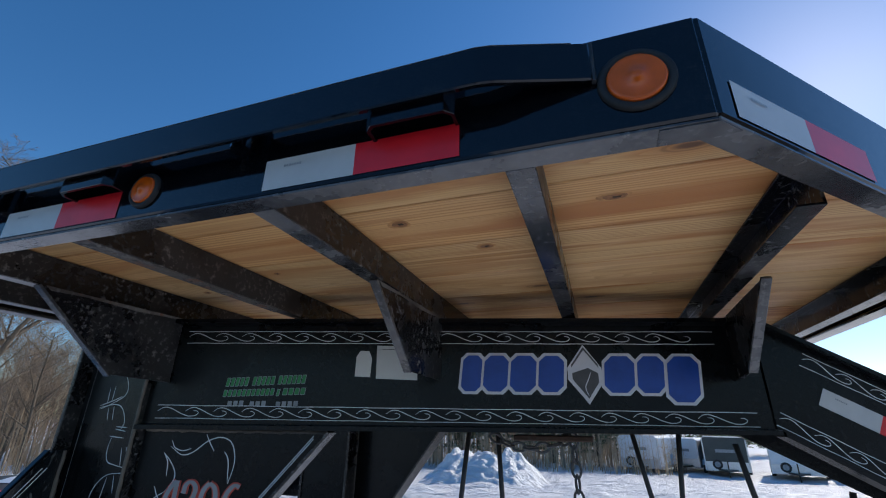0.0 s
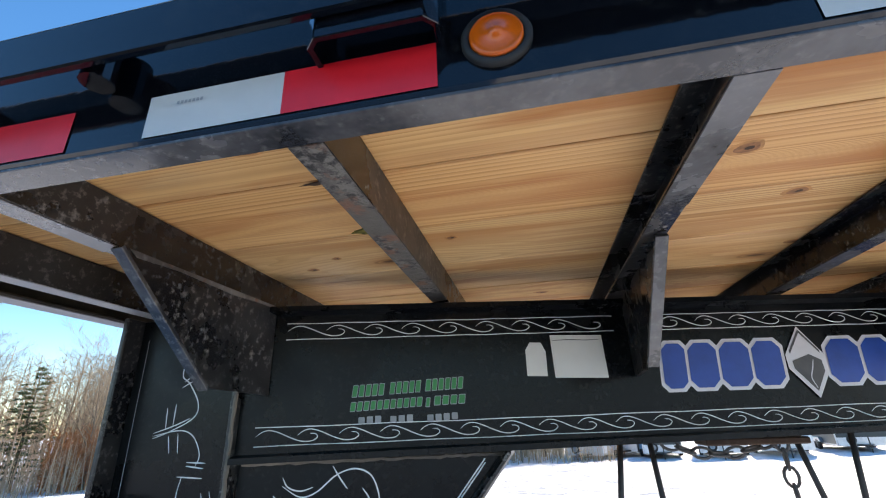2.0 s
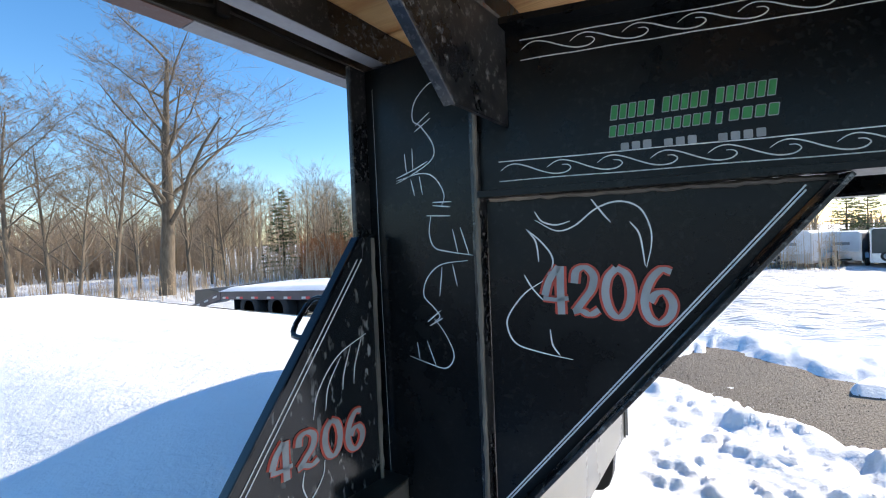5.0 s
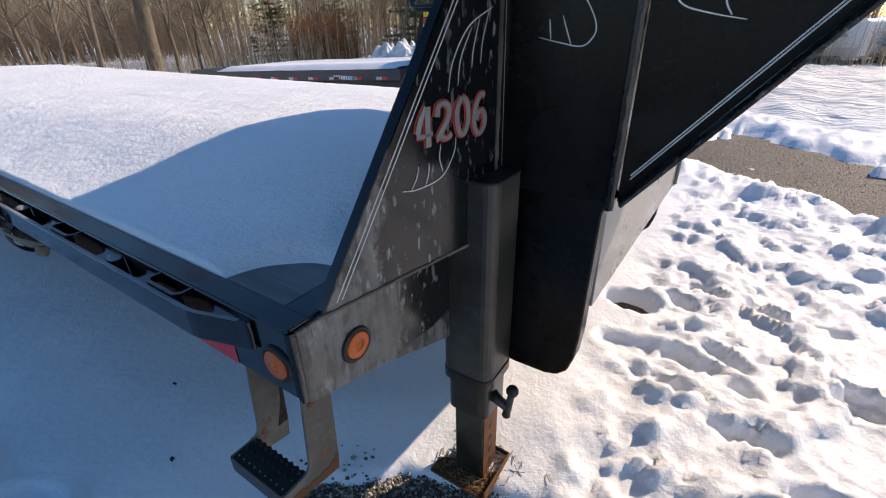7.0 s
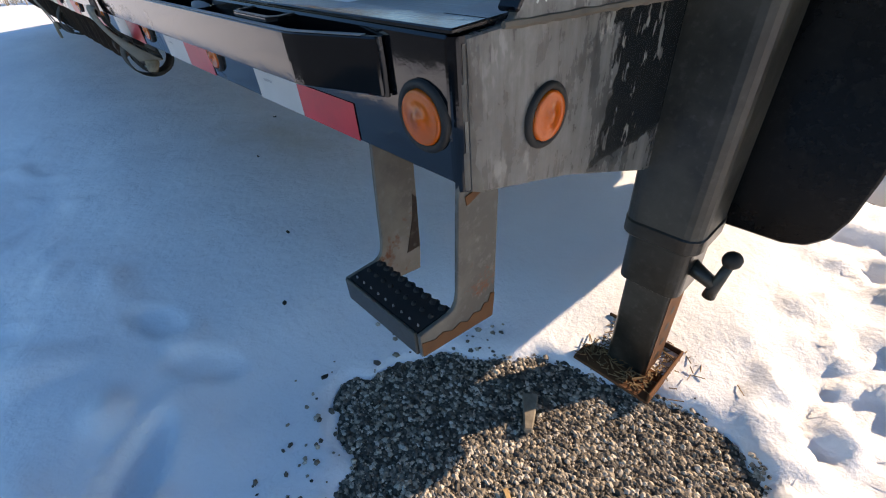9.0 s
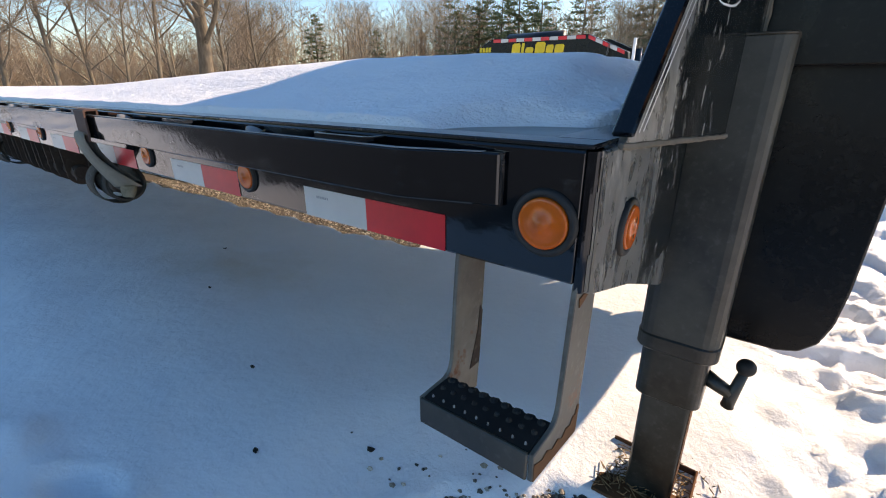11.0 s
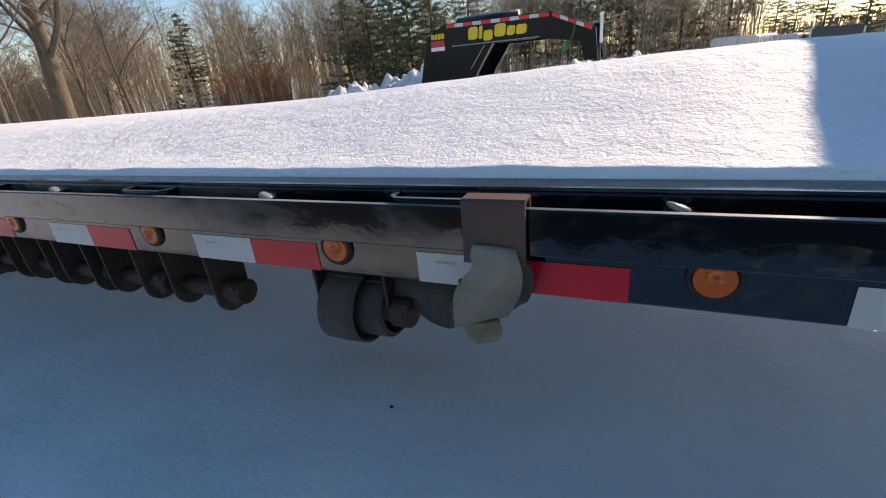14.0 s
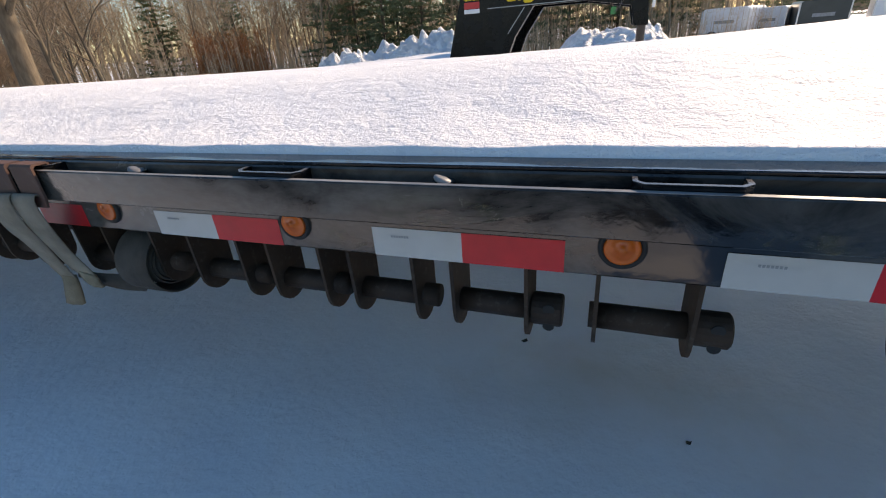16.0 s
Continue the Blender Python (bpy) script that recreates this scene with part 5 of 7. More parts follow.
add_patch(bm, beam_face, [(0.650, 1.876), (0.698, 1.874), (0.700, 1.930), (0.690, 1.952), (0.663, 1.953), (0.651, 1.935)])
part("tag_sticker", bm, PAPER, beam, "blank pale sticker shaped like a tag")
bm = bmesh.new()
add_patch(bm, beam_face, [(0.716, 1.870), (0.843, 1.866), (0.841, 1.966), (0.714, 1.969)])
pap = part("paper_sticker", bm, PAPER, beam, "blank faded paper sticker")
bm = bmesh.new()
brush(bm, beam_face, [(0.718, 1.956), (0.76, 1.957), (0.80, 1.955), (0.835, 1.956)], 0.002, 0.001)
part("sticker_crease", bm, GREY_ROAD, pap)


FIGURES = {
    "4": (((0.70, 0.0), (0.69, 0.5), (0.70, 0.98)), ((0.64, 0.97), (0.30, 0.70), (0.12, 0.38)), ((0.06, 0.33), (0.5, 0.30), (0.96, 0.33))),
    "2": (((0.14, 0.66), (0.22, 0.90), (0.52, 0.97), (0.80, 0.82), (0.74, 0.56), (0.44, 0.32), (0.14, 0.10)), ((0.08, 0.09), (0.35, 0.12), (0.66, 0.05), (0.96, 0.14))),
    "0": (((0.46, 0.97), (0.20, 0.78), (0.12, 0.46), (0.26, 0.14), (0.52, 0.03), (0.78, 0.20), (0.88, 0.52), (0.76, 0.84), (0.46, 0.97)),),
    "6": (((0.86, 0.92), (0.60, 0.96), (0.30, 0.76), (0.14, 0.42), (0.24, 0.14), (0.52, 0.03), (0.80, 0.16), (0.88, 0.38), (0.70, 0.56), (0.44, 0.54), (0.28, 0.40)),),
}


def unit_number(parent, plane, places):
    """The fleet number in brushed silver figures with a red edge; each place is left, bottom, width and height."""
    for k, (c, (a, b, w, h)) in enumerate(zip("4206", places)):
        edge = None
        for m, fat, lift in ((ORANGE, 0.0142, 0.0004 * k), (SILVER, 0.0105, 0.0022 + 0.0004 * k)):
            bm = bmesh.new()
            for stroke in FIGURES[c]:
                line = spline([(a + w * p, b + h * q) for p, q in stroke])
                thick = []
                for i in range(len(line)):
                    d = line[min(i + 1, len(line) - 1)] - line[max(i - 1, 0)]
                    thick.append(fat * (0.70 + 0.62 * abs(d.y) / max(1e-6, d.length)) + (0.004 if m is ORANGE else 0.0))
                add_ribbon(bm, plane, line, thick, lift)
            if m is ORANGE:
                edge = part("figure_edge", bm, m, parent, "red edging of a unit number")
            else:
                part("figure", bm, m, edge, "silver figure " + c + " of the unit number")


g_face = Plane(on_beam(0, -0.012, 0), DU, (0, 0, 1))
unit_number(gusset, g_face, ((0.114, 1.489, 0.052, 0.094), (0.168, 1.485, 0.052, 0.096), (0.223, 1.483, 0.058, 0.096), (0.287, 1.473, 0.062, 0.103)))


GUSSET_SCROLL = (
    ((0.106, 1.687), (0.119, 1.668), (0.145, 1.66), (0.171, 1.666)),
    ((0.106, 1.671), (0.145, 1.649), (0.179, 1.657), (0.218, 1.687), (0.257, 1.698), (0.291, 1.685), (0.308, 1.651), (0.31, 1.618), (0.301, 1.576)),
    ((0.21, 1.705), (0.228, 1.679), (0.243, 1.66)),
    ((0.275, 1.66), (0.291, 1.635), (0.299, 1.579)),
    ((0.089, 1.654), (0.116, 1.629), (0.135, 1.602), (0.135, 1.579), (0.116, 1.552)),
    ((0.116, 1.552), (0.082, 1.529), (0.052, 1.491), (0.045, 1.463), (0.062, 1.429), (0.111, 1.413), (0.169, 1.402)),
    ((0.089, 1.654), (0.106, 1.629), (0.111, 1.59)),
    ((0.082, 1.565), (0.096, 1.54), (0.116, 1.516)),
    ((0.128, 1.459), (0.132, 1.429), (0.145, 1.409)))
for line in GUSSET_SCROLL:
    bm = bmesh.new()
    brush(bm, g_face, line, 0.0031)
    part("scroll_stroke", bm, LINE_WHITE, gusset, "white brushed scrollwork")
for off in (0.018, 0.026):
    bm = bmesh.new()
    add_ribbon(bm, g_face, [(0.030, 1.085 + off), (0.285, 1.3825 + off), (0.540, 1.6805 + off)], 0.0030)
    part("pinstripe", bm, LINE_WHITE, gusset)
# post
p_face = Plane((0, 0.628, 0), (1, 0, 0), (0, 0, 1))


POST_UPPER = (
    ((0.28, 1.982), (0.235, 1.977), (0.197, 1.946), (0.19, 1.908), (0.212, 1.889), (0.242, 1.845), (0.235, 1.813), (0.175, 1.785), (0.137, 1.773)),
    ((0.193, 1.881), (0.238, 1.904)),
    ((0.197, 1.894), (0.235, 1.917)),
    ((0.137, 1.784), (0.19, 1.799), (0.227, 1.813)),
    ((0.163, 1.838), (0.167, 1.792)),
    ((0.185, 1.846), (0.185, 1.798)),
    ((0.137, 1.778), (0.205, 1.788), (0.242, 1.775), (0.265, 1.738), (0.258, 1.712)))
POST_MIDDLE = (
    ((0.178, 1.778), (0.187, 1.741)),
    ((0.202, 1.782), (0.209, 1.741)),
    ((0.235, 1.715), (0.28, 1.709)),
    ((0.235, 1.722), (0.283, 1.72)),
    ((0.217, 1.694), (0.28, 1.69)),
    ((0.229, 1.694), (0.223, 1.656), (0.235, 1.624), (0.272, 1.614), (0.337, 1.605)),
    ((0.283, 1.662), (0.295, 1.609)))
POST_LOWER = (
    ((0.302, 1.665), (0.321, 1.608)),
    ((0.318, 1.595), (0.25, 1.586), (0.212, 1.555), (0.202, 1.517), (0.227, 1.492), (0.242, 1.473), (0.227, 1.46)),
    ((0.28, 1.586), (0.29, 1.54)),
    ((0.253, 1.581), (0.244, 1.517)),
    ((0.208, 1.458), (0.247, 1.487)),
    ((0.227, 1.467), (0.25, 1.442), (0.272, 1.404), (0.272, 1.379), (0.25, 1.36), (0.205, 1.366), (0.157, 1.376)),
    ((0.178, 1.41), (0.184, 1.368)),
    ((0.205, 1.416), (0.229, 1.358)),
    ((0.214, 1.45), (0.25, 1.47)))
for line in POST_UPPER + POST_MIDDLE + POST_LOWER:
    bm = bmesh.new()
    brush(bm, p_face, line, 0.0028)
    part("scroll_stroke", bm, LINE_WHITE, post, "white brushed scrollwork")
bm = bmesh.new()
add_ribbon(bm, p_face, [(0.083, 1.08), (0.078, 1.5), (0.075, 2.0)], 0.0016)
part("pinstripe", bm, SILVER, post)
# wing gusset
w_face = Plane((0.0135, 0.07, 0), (0.13, 1, 0), (0, 0, 1))
unit_number(wing, w_face, ((0.256, 1.190, 0.050, 0.078), (0.310, 1.194, 0.054, 0.076), (0.372, 1.194, 0.050, 0.080), (0.428, 1.186, 0.053, 0.088)))
for line in (((0.214, 1.119), (0.26, 1.112), (0.33, 1.12), (0.37, 1.16), (0.378, 1.195)), ((0.24, 1.116), (0.255, 1.135), (0.263, 1.158)), ((0.28, 1.114), (0.29, 1.135), (0.293, 1.158)), ((0.335, 1.13), (0.325, 1.16), (0.33, 1.19)),
             ((0.355, 1.285), (0.37, 1.34), (0.42, 1.40), (0.50, 1.435)), ((0.385, 1.295), (0.395, 1.345), (0.43, 1.40)), ((0.43, 1.325), (0.435, 1.36), (0.455, 1.415)), ((0.46, 1.33), (0.465, 1.37), (0.485, 1.425))):
    bm = bmesh.new()
    brush(bm, w_face, line, 0.0029)
    part("scroll_stroke", bm, LINE_WHITE, wing, "white brushed scrollwork")
sl = (1.645 - 0.954) / (0.555 - 0.072)
for off in (0.030, 0.042):
    bm = bmesh.new()
    add_ribbon(bm, w_face, [(off + 0.004, 0.958), (off + 0.22, 0.958 + 0.216 * sl), (off + 0.455, 0.958 + 0.451 * sl)], 0.0028)
    part("pinstripe", bm, LINE_WHITE, wing)


# ---- strap winches under the edge channel ----
def winch_plate(bm, x, cy, lo, hi, w, t=0.006):
    pts = [(cy - w * 0.53, hi), (cy + w * 0.53, hi)] + [(cy + w / 2 * math.cos(radians(a)), lo + w / 2 + w / 2 * math.sin(radians(a))) for a in range(0, -181, -15)]
    add_prism(bm, [(x, a, b) for a, b in pts], (-t / 2, 0, 0), (t / 2, 0, 0))


def strap_winch(x0, x1, cap=0.055):
    """Two hanger plates with a drum through them and a drilled ratchet head at the front."""
    bm = bmesh.new()
    winch_plate(bm, x0, 0.060, 0.646, 0.795, 0.088)
    body = part("winch_plate", bm, RUST_DARK, trailer, "dark brown winch hanger plate")
    bm = bmesh.new()
    winch_plate(bm, x1, 0.060, 0.643, 0.795, 0.088)
    part("winch_plate", bm, RUST_DARK, trailer)
    part("winch_drum", tube([(x0 - 0.01, 0.055, 0.695), (x1 + cap - 0.025, 0.055, 0.695)], 0.021, 16), RUST_DARK, body, "brown winch drum", True)
    if x1 < -2.4:
        return
    part("winch_head", tube([(x1 + 0.006, 0.055, 0.695), (x1 + cap - 0.003, 0.055, 0.695), (x1 + cap, 0.055, 0.695)], [0.028, 0.028, 0.025], 18), RUST_DARK, body)
    for a in (-40, 30):
        bm = bmesh.new()
        c = Vector((x1 + cap * 0.62, 0.055 + 0.0292 * -math.cos(radians(a)), 0.695 + 0.0292 * math.sin(radians(a))))
        add_tube(bm, [c + Vector((0, 0.001, 0)), c - Vector((0, 0.0008, 0))], 0.0095, 12)
        part("bar_hole", bm, RUBBER, body)


for x0, x1 in ((-2.185, -2.052), (-2.412, -2.290), (-2.605, -2.482), (-2.785, -2.668), (-2.985, -2.858), (-3.66, -3.54), (-3.85, -3.73), (-4.04, -3.92), (-4.23, -4.11), (-4.42, -4.30), (-4.9, -4.78), (-5.1, -4.98), (-5.3, -5.18)):
    strap_winch(x0, x1)


def add_strap(bm, stations, t=0.0028):
    """A band given by its two edges at each station, with thickness."""
    fine = []
    n = len(stations)
    for i in range(n - 1):
        for k in range(4):
            q = k / 4
            row = []
            for e in range(2):
                p0, p1, p2, p3 = (Vector(stations[max(0, min(n - 1, j))][e]) for j in (i - 1, i, i + 1, i + 2))
                row.append(0.5 * (2 * p1 + (p2 - p0) * q + (2 * p0 - 5 * p1 + 4 * p2 - p3) * q * q + (3 * p1 - p0 - 3 * p2 + p3) * q ** 3))
            fine.append(row)
    fine.append([Vector(p) for p in stations[-1]])
    front, back = [], []
    for i, (a, b) in enumerate(fine):
        d = (fine[min(i + 1, len(fine) - 1)][0] - fine[max(i - 1, 0)][0])
        nn = d.cross(b - a).normalized() * t
        front.append([bm.verts.new(p) for p in (a, (a + b) / 2 + nn * 0.4, b)])
        back.append([bm.verts.new(p + nn) for p in (a, (a + b) / 2 + nn * 0.4, b)])
    for rows in (front, back):
        for r, s in zip(rows, rows[1:]):
            for k in (0, 1):
                bm.faces.new((r[k], r[k + 1], s[k + 1], s[k]))
    for r, s, p, q in zip(front, front[1:], back, back[1:]):
        bm.faces.new((r[0], s[0], q[0], p[0]))
        bm.faces.new((r[2], p[2], q[2], s[2]))
    for r, p in ((front[0], back[0]), (front[-1], back[-1])):
        for k in (0, 1):
            bm.faces.new((r[k], r[k + 1], p[k + 1], p[k]))


def roll(bm, x0, x1, cy, cz, r0, r1, turns, end=90, squash=1.0, t=0.0034):
    """Webbing wound round a drum; its outer turn ends at the angle given, where 90 is the top."""
    n = int(turns * 22)
    st = []
    for k in range(n + 1):
        a = radians(end) - 2 * math.pi * turns * (1 - k / n)
        r = r0 + (r1 - r0) * k / n
        y, z = cy + r * math.cos(a), cz + r * math.sin(a) * squash
        st.append(((x0 + 0.003 * math.sin(a), y, z), (x1 + 0.004 * math.sin(a * 0.7), y, z)))
    add_strap(bm, st, t)


def flat_hook(bm, x0, x1, top, low, face):
    """A flat hook bent over the top of the rub rail."""
    t = 0.0045
    prof = [(face + 0.024, top - 0.03), (face + 0.024, top - 0.004), (face + 0.020, top), (face - 0.006, top), (face - 0.010, top - 0.004), (face - 0.011, low + 0.02), (face - 0.014, low)]
    inn = [(a + (t if i > 2 else -t), b - (t if 1 < i < 5 else 0)) for i, (a, b) in enumerate(prof)]
    poly = [(x0, a, b) for a, b in prof + inn[::-1]]
    add_prism(bm, poly, (0, 0, 0), (x1 - x0, 0, 0))


s1 = thing("tie_down_strap", "grey webbing tie-down strap with a rusty flat hook", "strap", (-1.45, 0, 0.8), "tie-down straps")


def sub(name, bm, mat, parent, label="", sm=True):
    ob = part(name, bm, mat, parent, label, sm)
    ob.matrix_parent_inverse = parent.matrix_basis.inverted()
    return ob


bm = bmesh.new()
flat_hook(bm, -1.438, -1.356, 0.953, 0.868, -0.0475)
hook = sub("flat_hook", bm, HOOK, s1, "rusty purple-brown flat hook", False)
# chips on the hook's top, painted pale for the sun there
for a, b in ((-1.436, -1.425), (-1.421, -1.402), (-1.394, -1.381), (-1.377, -1.357)):
    bm = box((a, -0.0535, 0.9532), (b, -0.0500, 0.9542), 0.0003)
    part("worn_edge", bm, WORN_SHEEN, hook, "chipped top edge, painted pale for the sun on it").matrix_parent_inverse = s1.matrix_basis.inverted()
bm = bmesh.new()
add_tube(bm, [(-1.392, -0.0580, 0.908), (-1.392, -0.0602, 0.908)], [0.0055, 0.0055], 10)
part("slot_hole", bm, RUBBER, hook, "dark slot hole").matrix_parent_inverse = s1.matrix_basis.inverted()
for x0, x1 in ((-1.4385, -1.425), (-1.366, -1.3525)):
    bm = prism([(x0, -0.062, 0.872), (x1, -0.062, 0.872), (x1 - 0.001, -0.066, 0.846), (x0 + 0.002, -0.066, 0.850)], (0, 0, 0), (0, 0.0045, 0), 0.001)
    part("hook_leg", bm, HOOK, hook).matrix_parent_inverse = s1.matrix_basis.inverted()
bm = bmesh.new()
add_strap(bm, [((-1.421, -0.058, 0.880), (-1.369, -0.056, 0.878)), ((-1.422, -0.066, 0.894), (-1.367, -0.062, 0.889)), ((-1.4235, -0.072, 0.884), (-1.362, -0.067, 0.878)), ((-1.4235, -0.071, 0.866), (-1.359, -0.064, 0.860)),
               ((-1.443, -0.062, 0.842), (-1.364, -0.052, 0.830)), ((-1.462, -0.048, 0.812), (-1.378, -0.026, 0.797)), ((-1.474, -0.029, 0.776), (-1.396, 0.012, 0.760)), ((-1.483, -0.012, 0.747), (-1.410, 0.044, 0.731)), ((-1.492, 0.006, 0.717), (-1.416, 0.059, 0.719))])
sub("webbing", bm, WEBBING, s1, "faded grey webbing folded over below the rail")
bm = bmesh.new()
add_strap(bm, [((-1.423, -0.049, 0.872), (-1.353, -0.047, 0.866)), ((-1.426, -0.046, 0.846), (-1.350, -0.040, 0.838)), ((-1.438, -0.026, 0.812), (-1.364, -0.010, 0.794)), ((-1.446, 0.004, 0.780), (-1.386, 0.028, 0.762)), ((-1.452, 0.022, 0.758), (-1.402, 0.052, 0.738))])
sub("webbing", bm, ROLLED, s1, "dark inner layer of the webbing")
# same strap, in the darker webbing for its shaded, dirty underside
bm = bmesh.new()
add_strap(bm, [((-1.4935, 0.006, 0.7175), (-1.417, 0.0585, 0.7205)), ((-1.506, 0.018, 0.706), (-1.432, 0.062, 0.728)), ((-1.528, 0.032, 0.696), (-1.462, 0.064, 0.744)), ((-1.556, 0.046, 0.692), (-1.510, 0.066, 0.764)), ((-1.588, 0.054, 0.706), (-1.560, 0.070, 0.776)), ((-1.625, 0.058, 0.712), (-1.615, 0.070, 0.782)), ((-1.660, 0.058, 0.714), (-1.655, 0.070, 0.784))])
sub("webbing", bm, ROLLED, s1, "slack of the webbing, coloured dark for shade and dirt")
bm = bmesh.new()
add_tube(bm, [(Vector((-1.4935, 0.004, 0.7165)).lerp(Vector((-1.4745, -0.030, 0.777)), k / 14)) + Vector((0.0012 * math.sin(k * 5.1), 0, 0.0010 * math.cos(k * 7.3))) for k in range(15)], [0.0022 + 0.0008 * (k % 2) for k in range(15)], 6)
add_tube(bm, [(Vector((-1.4745, -0.030, 0.777)).lerp(Vector((-1.443, -0.063, 0.843)), k / 14)) + Vector((0.0012 * math.sin(k * 4.3), 0, 0.0010 * math.cos(k * 6.1))) for k in range(15)], [0.0022 + 0.0008 * (k % 2) for k in range(15)], 6)
sub("frayed_edge", bm, ROLLED, s1, "dark frayed selvage")
bm = bmesh.new()
roll(bm, -1.768, -1.686, 0.076, 0.694, 0.070, 0.076, 1.12, 115)
sub("webbing_roll", bm, ROLLED, s1, "loose outer turn of grey-brown webbing round the winch drum")
bm = bmesh.new()
roll(bm, -1.712, -1.640, 0.082, 0.692, 0.050, 0.060, 1.9, 110)
sub("webbing_roll", bm, ROLLED, s1, "inner turns of grey-brown webbing")
bm = bmesh.new()
roll(bm, -1.735, -1.668, 0.060, 0.700, 0.024, 0.034, 3.2, 60)
sub("webbing_roll", bm, ROLLED, s1, "tight core of the webbing")
bm = bmesh.new()
add_strap(bm, [((-1.646, 0.086, 0.690), (-1.628, 0.088, 0.692)), ((-1.646, 0.080, 0.668), (-1.624, 0.084, 0.672)), ((-1.645, 0.072, 0.650), (-1.626, 0.074, 0.656))], 0.003)
sub("webbing_end", bm, WEBBING, s1, "pale cut end of the webbing")
bm = bmesh.new()
add_strap(bm, [((-1.476, 0.026, 0.722), (-1.428, 0.046, 0.722)), ((-1.480, 0.026, 0.708), (-1.424, 0.044, 0.710)), ((-1.472, 0.022, 0.694), (-1.420, 0.036, 0.696)), ((-1.458, 0.020, 0.682), (-1.428, 0.030, 0.684))], 0.012)
sub("frayed_end", bm, FRAY, s1, "frayed beige end of the strap")
bm = bmesh.new()
winch_plate(bm, -1.776, 0.070, 0.646, 0.795, 0.086)
part("winch_plate", bm, RUST_DARK, trailer)
bm = bmesh.new()
winch_plate(bm, -1.632, 0.066, 0.672, 0.795, 0.06)
part("winch_plate", bm, RUST_DARK, trailer)
part("winch_drum", tube([(-1.785, 0.055, 0.70), (-1.600, 0.055, 0.70)], 0.022, 16), RUST_DARK, trailer, "brown winch drum", True)
part("winch_head", tube([(-1.626, 0.055, 0.70), (-1.594, 0.055, 0.70), (-1.590, 0.055, 0.70)], [0.029, 0.029, 0.026], 18), RUST_DARK, trailer)

s2 = thing("tie_down_strap", "pair of faded grey webbing straps with rusty flat hooks", "strap", (-3.4, 0, 0.8), "tie-down straps")
for dx in (0.0, -0.085):
    bm = bmesh.new()
    flat_hook(bm, -3.312 + dx, -3.243 + dx, 0.953, 0.866, -0.0475)
    sub("flat_hook", bm, HOOK, s2, "rusty purple-brown flat hook", False)
bm = bmesh.new()
add_strap(bm, [((-3.322, -0.0560, 0.880), (-3.258, -0.0555, 0.886)), ((-3.324, -0.066, 0.893), (-3.256, -0.065, 0.892)), ((-3.328, -0.072, 0.872), (-3.258, -0.070, 0.872)), ((-3.336, -0.062, 0.820), (-3.268, -0.058, 0.815)), ((-3.340, -0.044, 0.760), (-3.284, -0.038, 0.752)),
               ((-3.345, -0.028, 0.710), (-3.288, -0.022, 0.706)), ((-3.344, -0.018, 0.684), (-3.276, -0.016, 0.670))])
sub("webbing", bm, WEBBING, s2, "faded grey-beige webbing")
bm = bmesh.new()
add_strap(bm, [((-3.408, -0.0560, 0.876), (-3.330, -0.0555, 0.880)), ((-3.410, -0.066, 0.888), (-3.328, -0.068, 0.893)), ((-3.414, -0.074, 0.868), (-3.326, -0.076, 0.876)), ((-3.420, -0.064, 0.812), (-3.336, -0.066, 0.822)), ((-3.420, -0.048, 0.770), (-3.344, -0.050, 0.776)),
               ((-3.410, -0.032, 0.708), (-3.350, -0.034, 0.716)), ((-3.400, -0.022, 0.662), (-3.350, -0.022, 0.668))])
sub("webbing", bm, WEBBING, s2, "faded grey-beige webbing")
bm = bmesh.new()
add_strap(bm, [((-3.352, -0.014, 0.666), (-3.346, -0.010, 0.684)), ((-3.300, -0.008, 0.650), (-3.292, -0.002, 0.676)), ((-3.240, 0.004, 0.634), (-3.230, 0.016, 0.668)), ((-3.200, 0.026, 0.622), (-3.190, 0.034, 0.640))])
sub("webbing", bm, ROLLED, s2, "dark slack of the webbing running to its winch")
bm = bmesh.new()
roll(bm, -3.205, -3.104, 0.066, 0.700, 0.074, 0.080, 1.15, 110)
sub("webbing_roll", bm, ROLLED, s2, "loose outer turn of grey-brown webbing round the winch drum")
bm = bmesh.new()
roll(bm, -3.196, -3.112, 0.060, 0.700, 0.026, 0.058, 4.2, 60)
sub("webbing_roll", bm, ROLLED, s2, "inner turns of grey-brown webbing")
bm = bmesh.new()
add_strap(bm, [((-3.392, -0.020, 0.672), (-3.352, -0.018, 0.674)), ((-3.398, -0.022, 0.650), (-3.350, -0.020, 0.654)), ((-3.416, -0.022, 0.616), (-3.358, -0.020, 0.620)), ((-3.434, -0.020, 0.588), (-3.368, -0.020, 0.592))], 0.008)
sub("frayed_end", bm, FRAY, s2, "frayed beige end of the strap")
bm = bmesh.new()
add_strap(bm, [((-3.322, -0.018, 0.690), (-3.280, -0.016, 0.682)), ((-3.320, -0.018, 0.672), (-3.276, -0.016, 0.664)), ((-3.312, -0.016, 0.656), (-3.270, -0.014, 0.650))], 0.008)
sub("frayed_end", bm, FRAY, s2, "frayed beige end of the strap")
part("winch_drum", tube([(-3.36, 0.055, 0.70), (-3.06, 0.055, 0.70)], 0.022, 16), RUST_DARK, trailer, "brown winch drum", True)
for x in (-3.245, -3.095, -3.345):
    bm = bmesh.new()
    winch_plate(bm, x, 0.060, 0.65, 0.795, 0.086)
    part("winch_plate", bm, RUST_DARK, trailer)


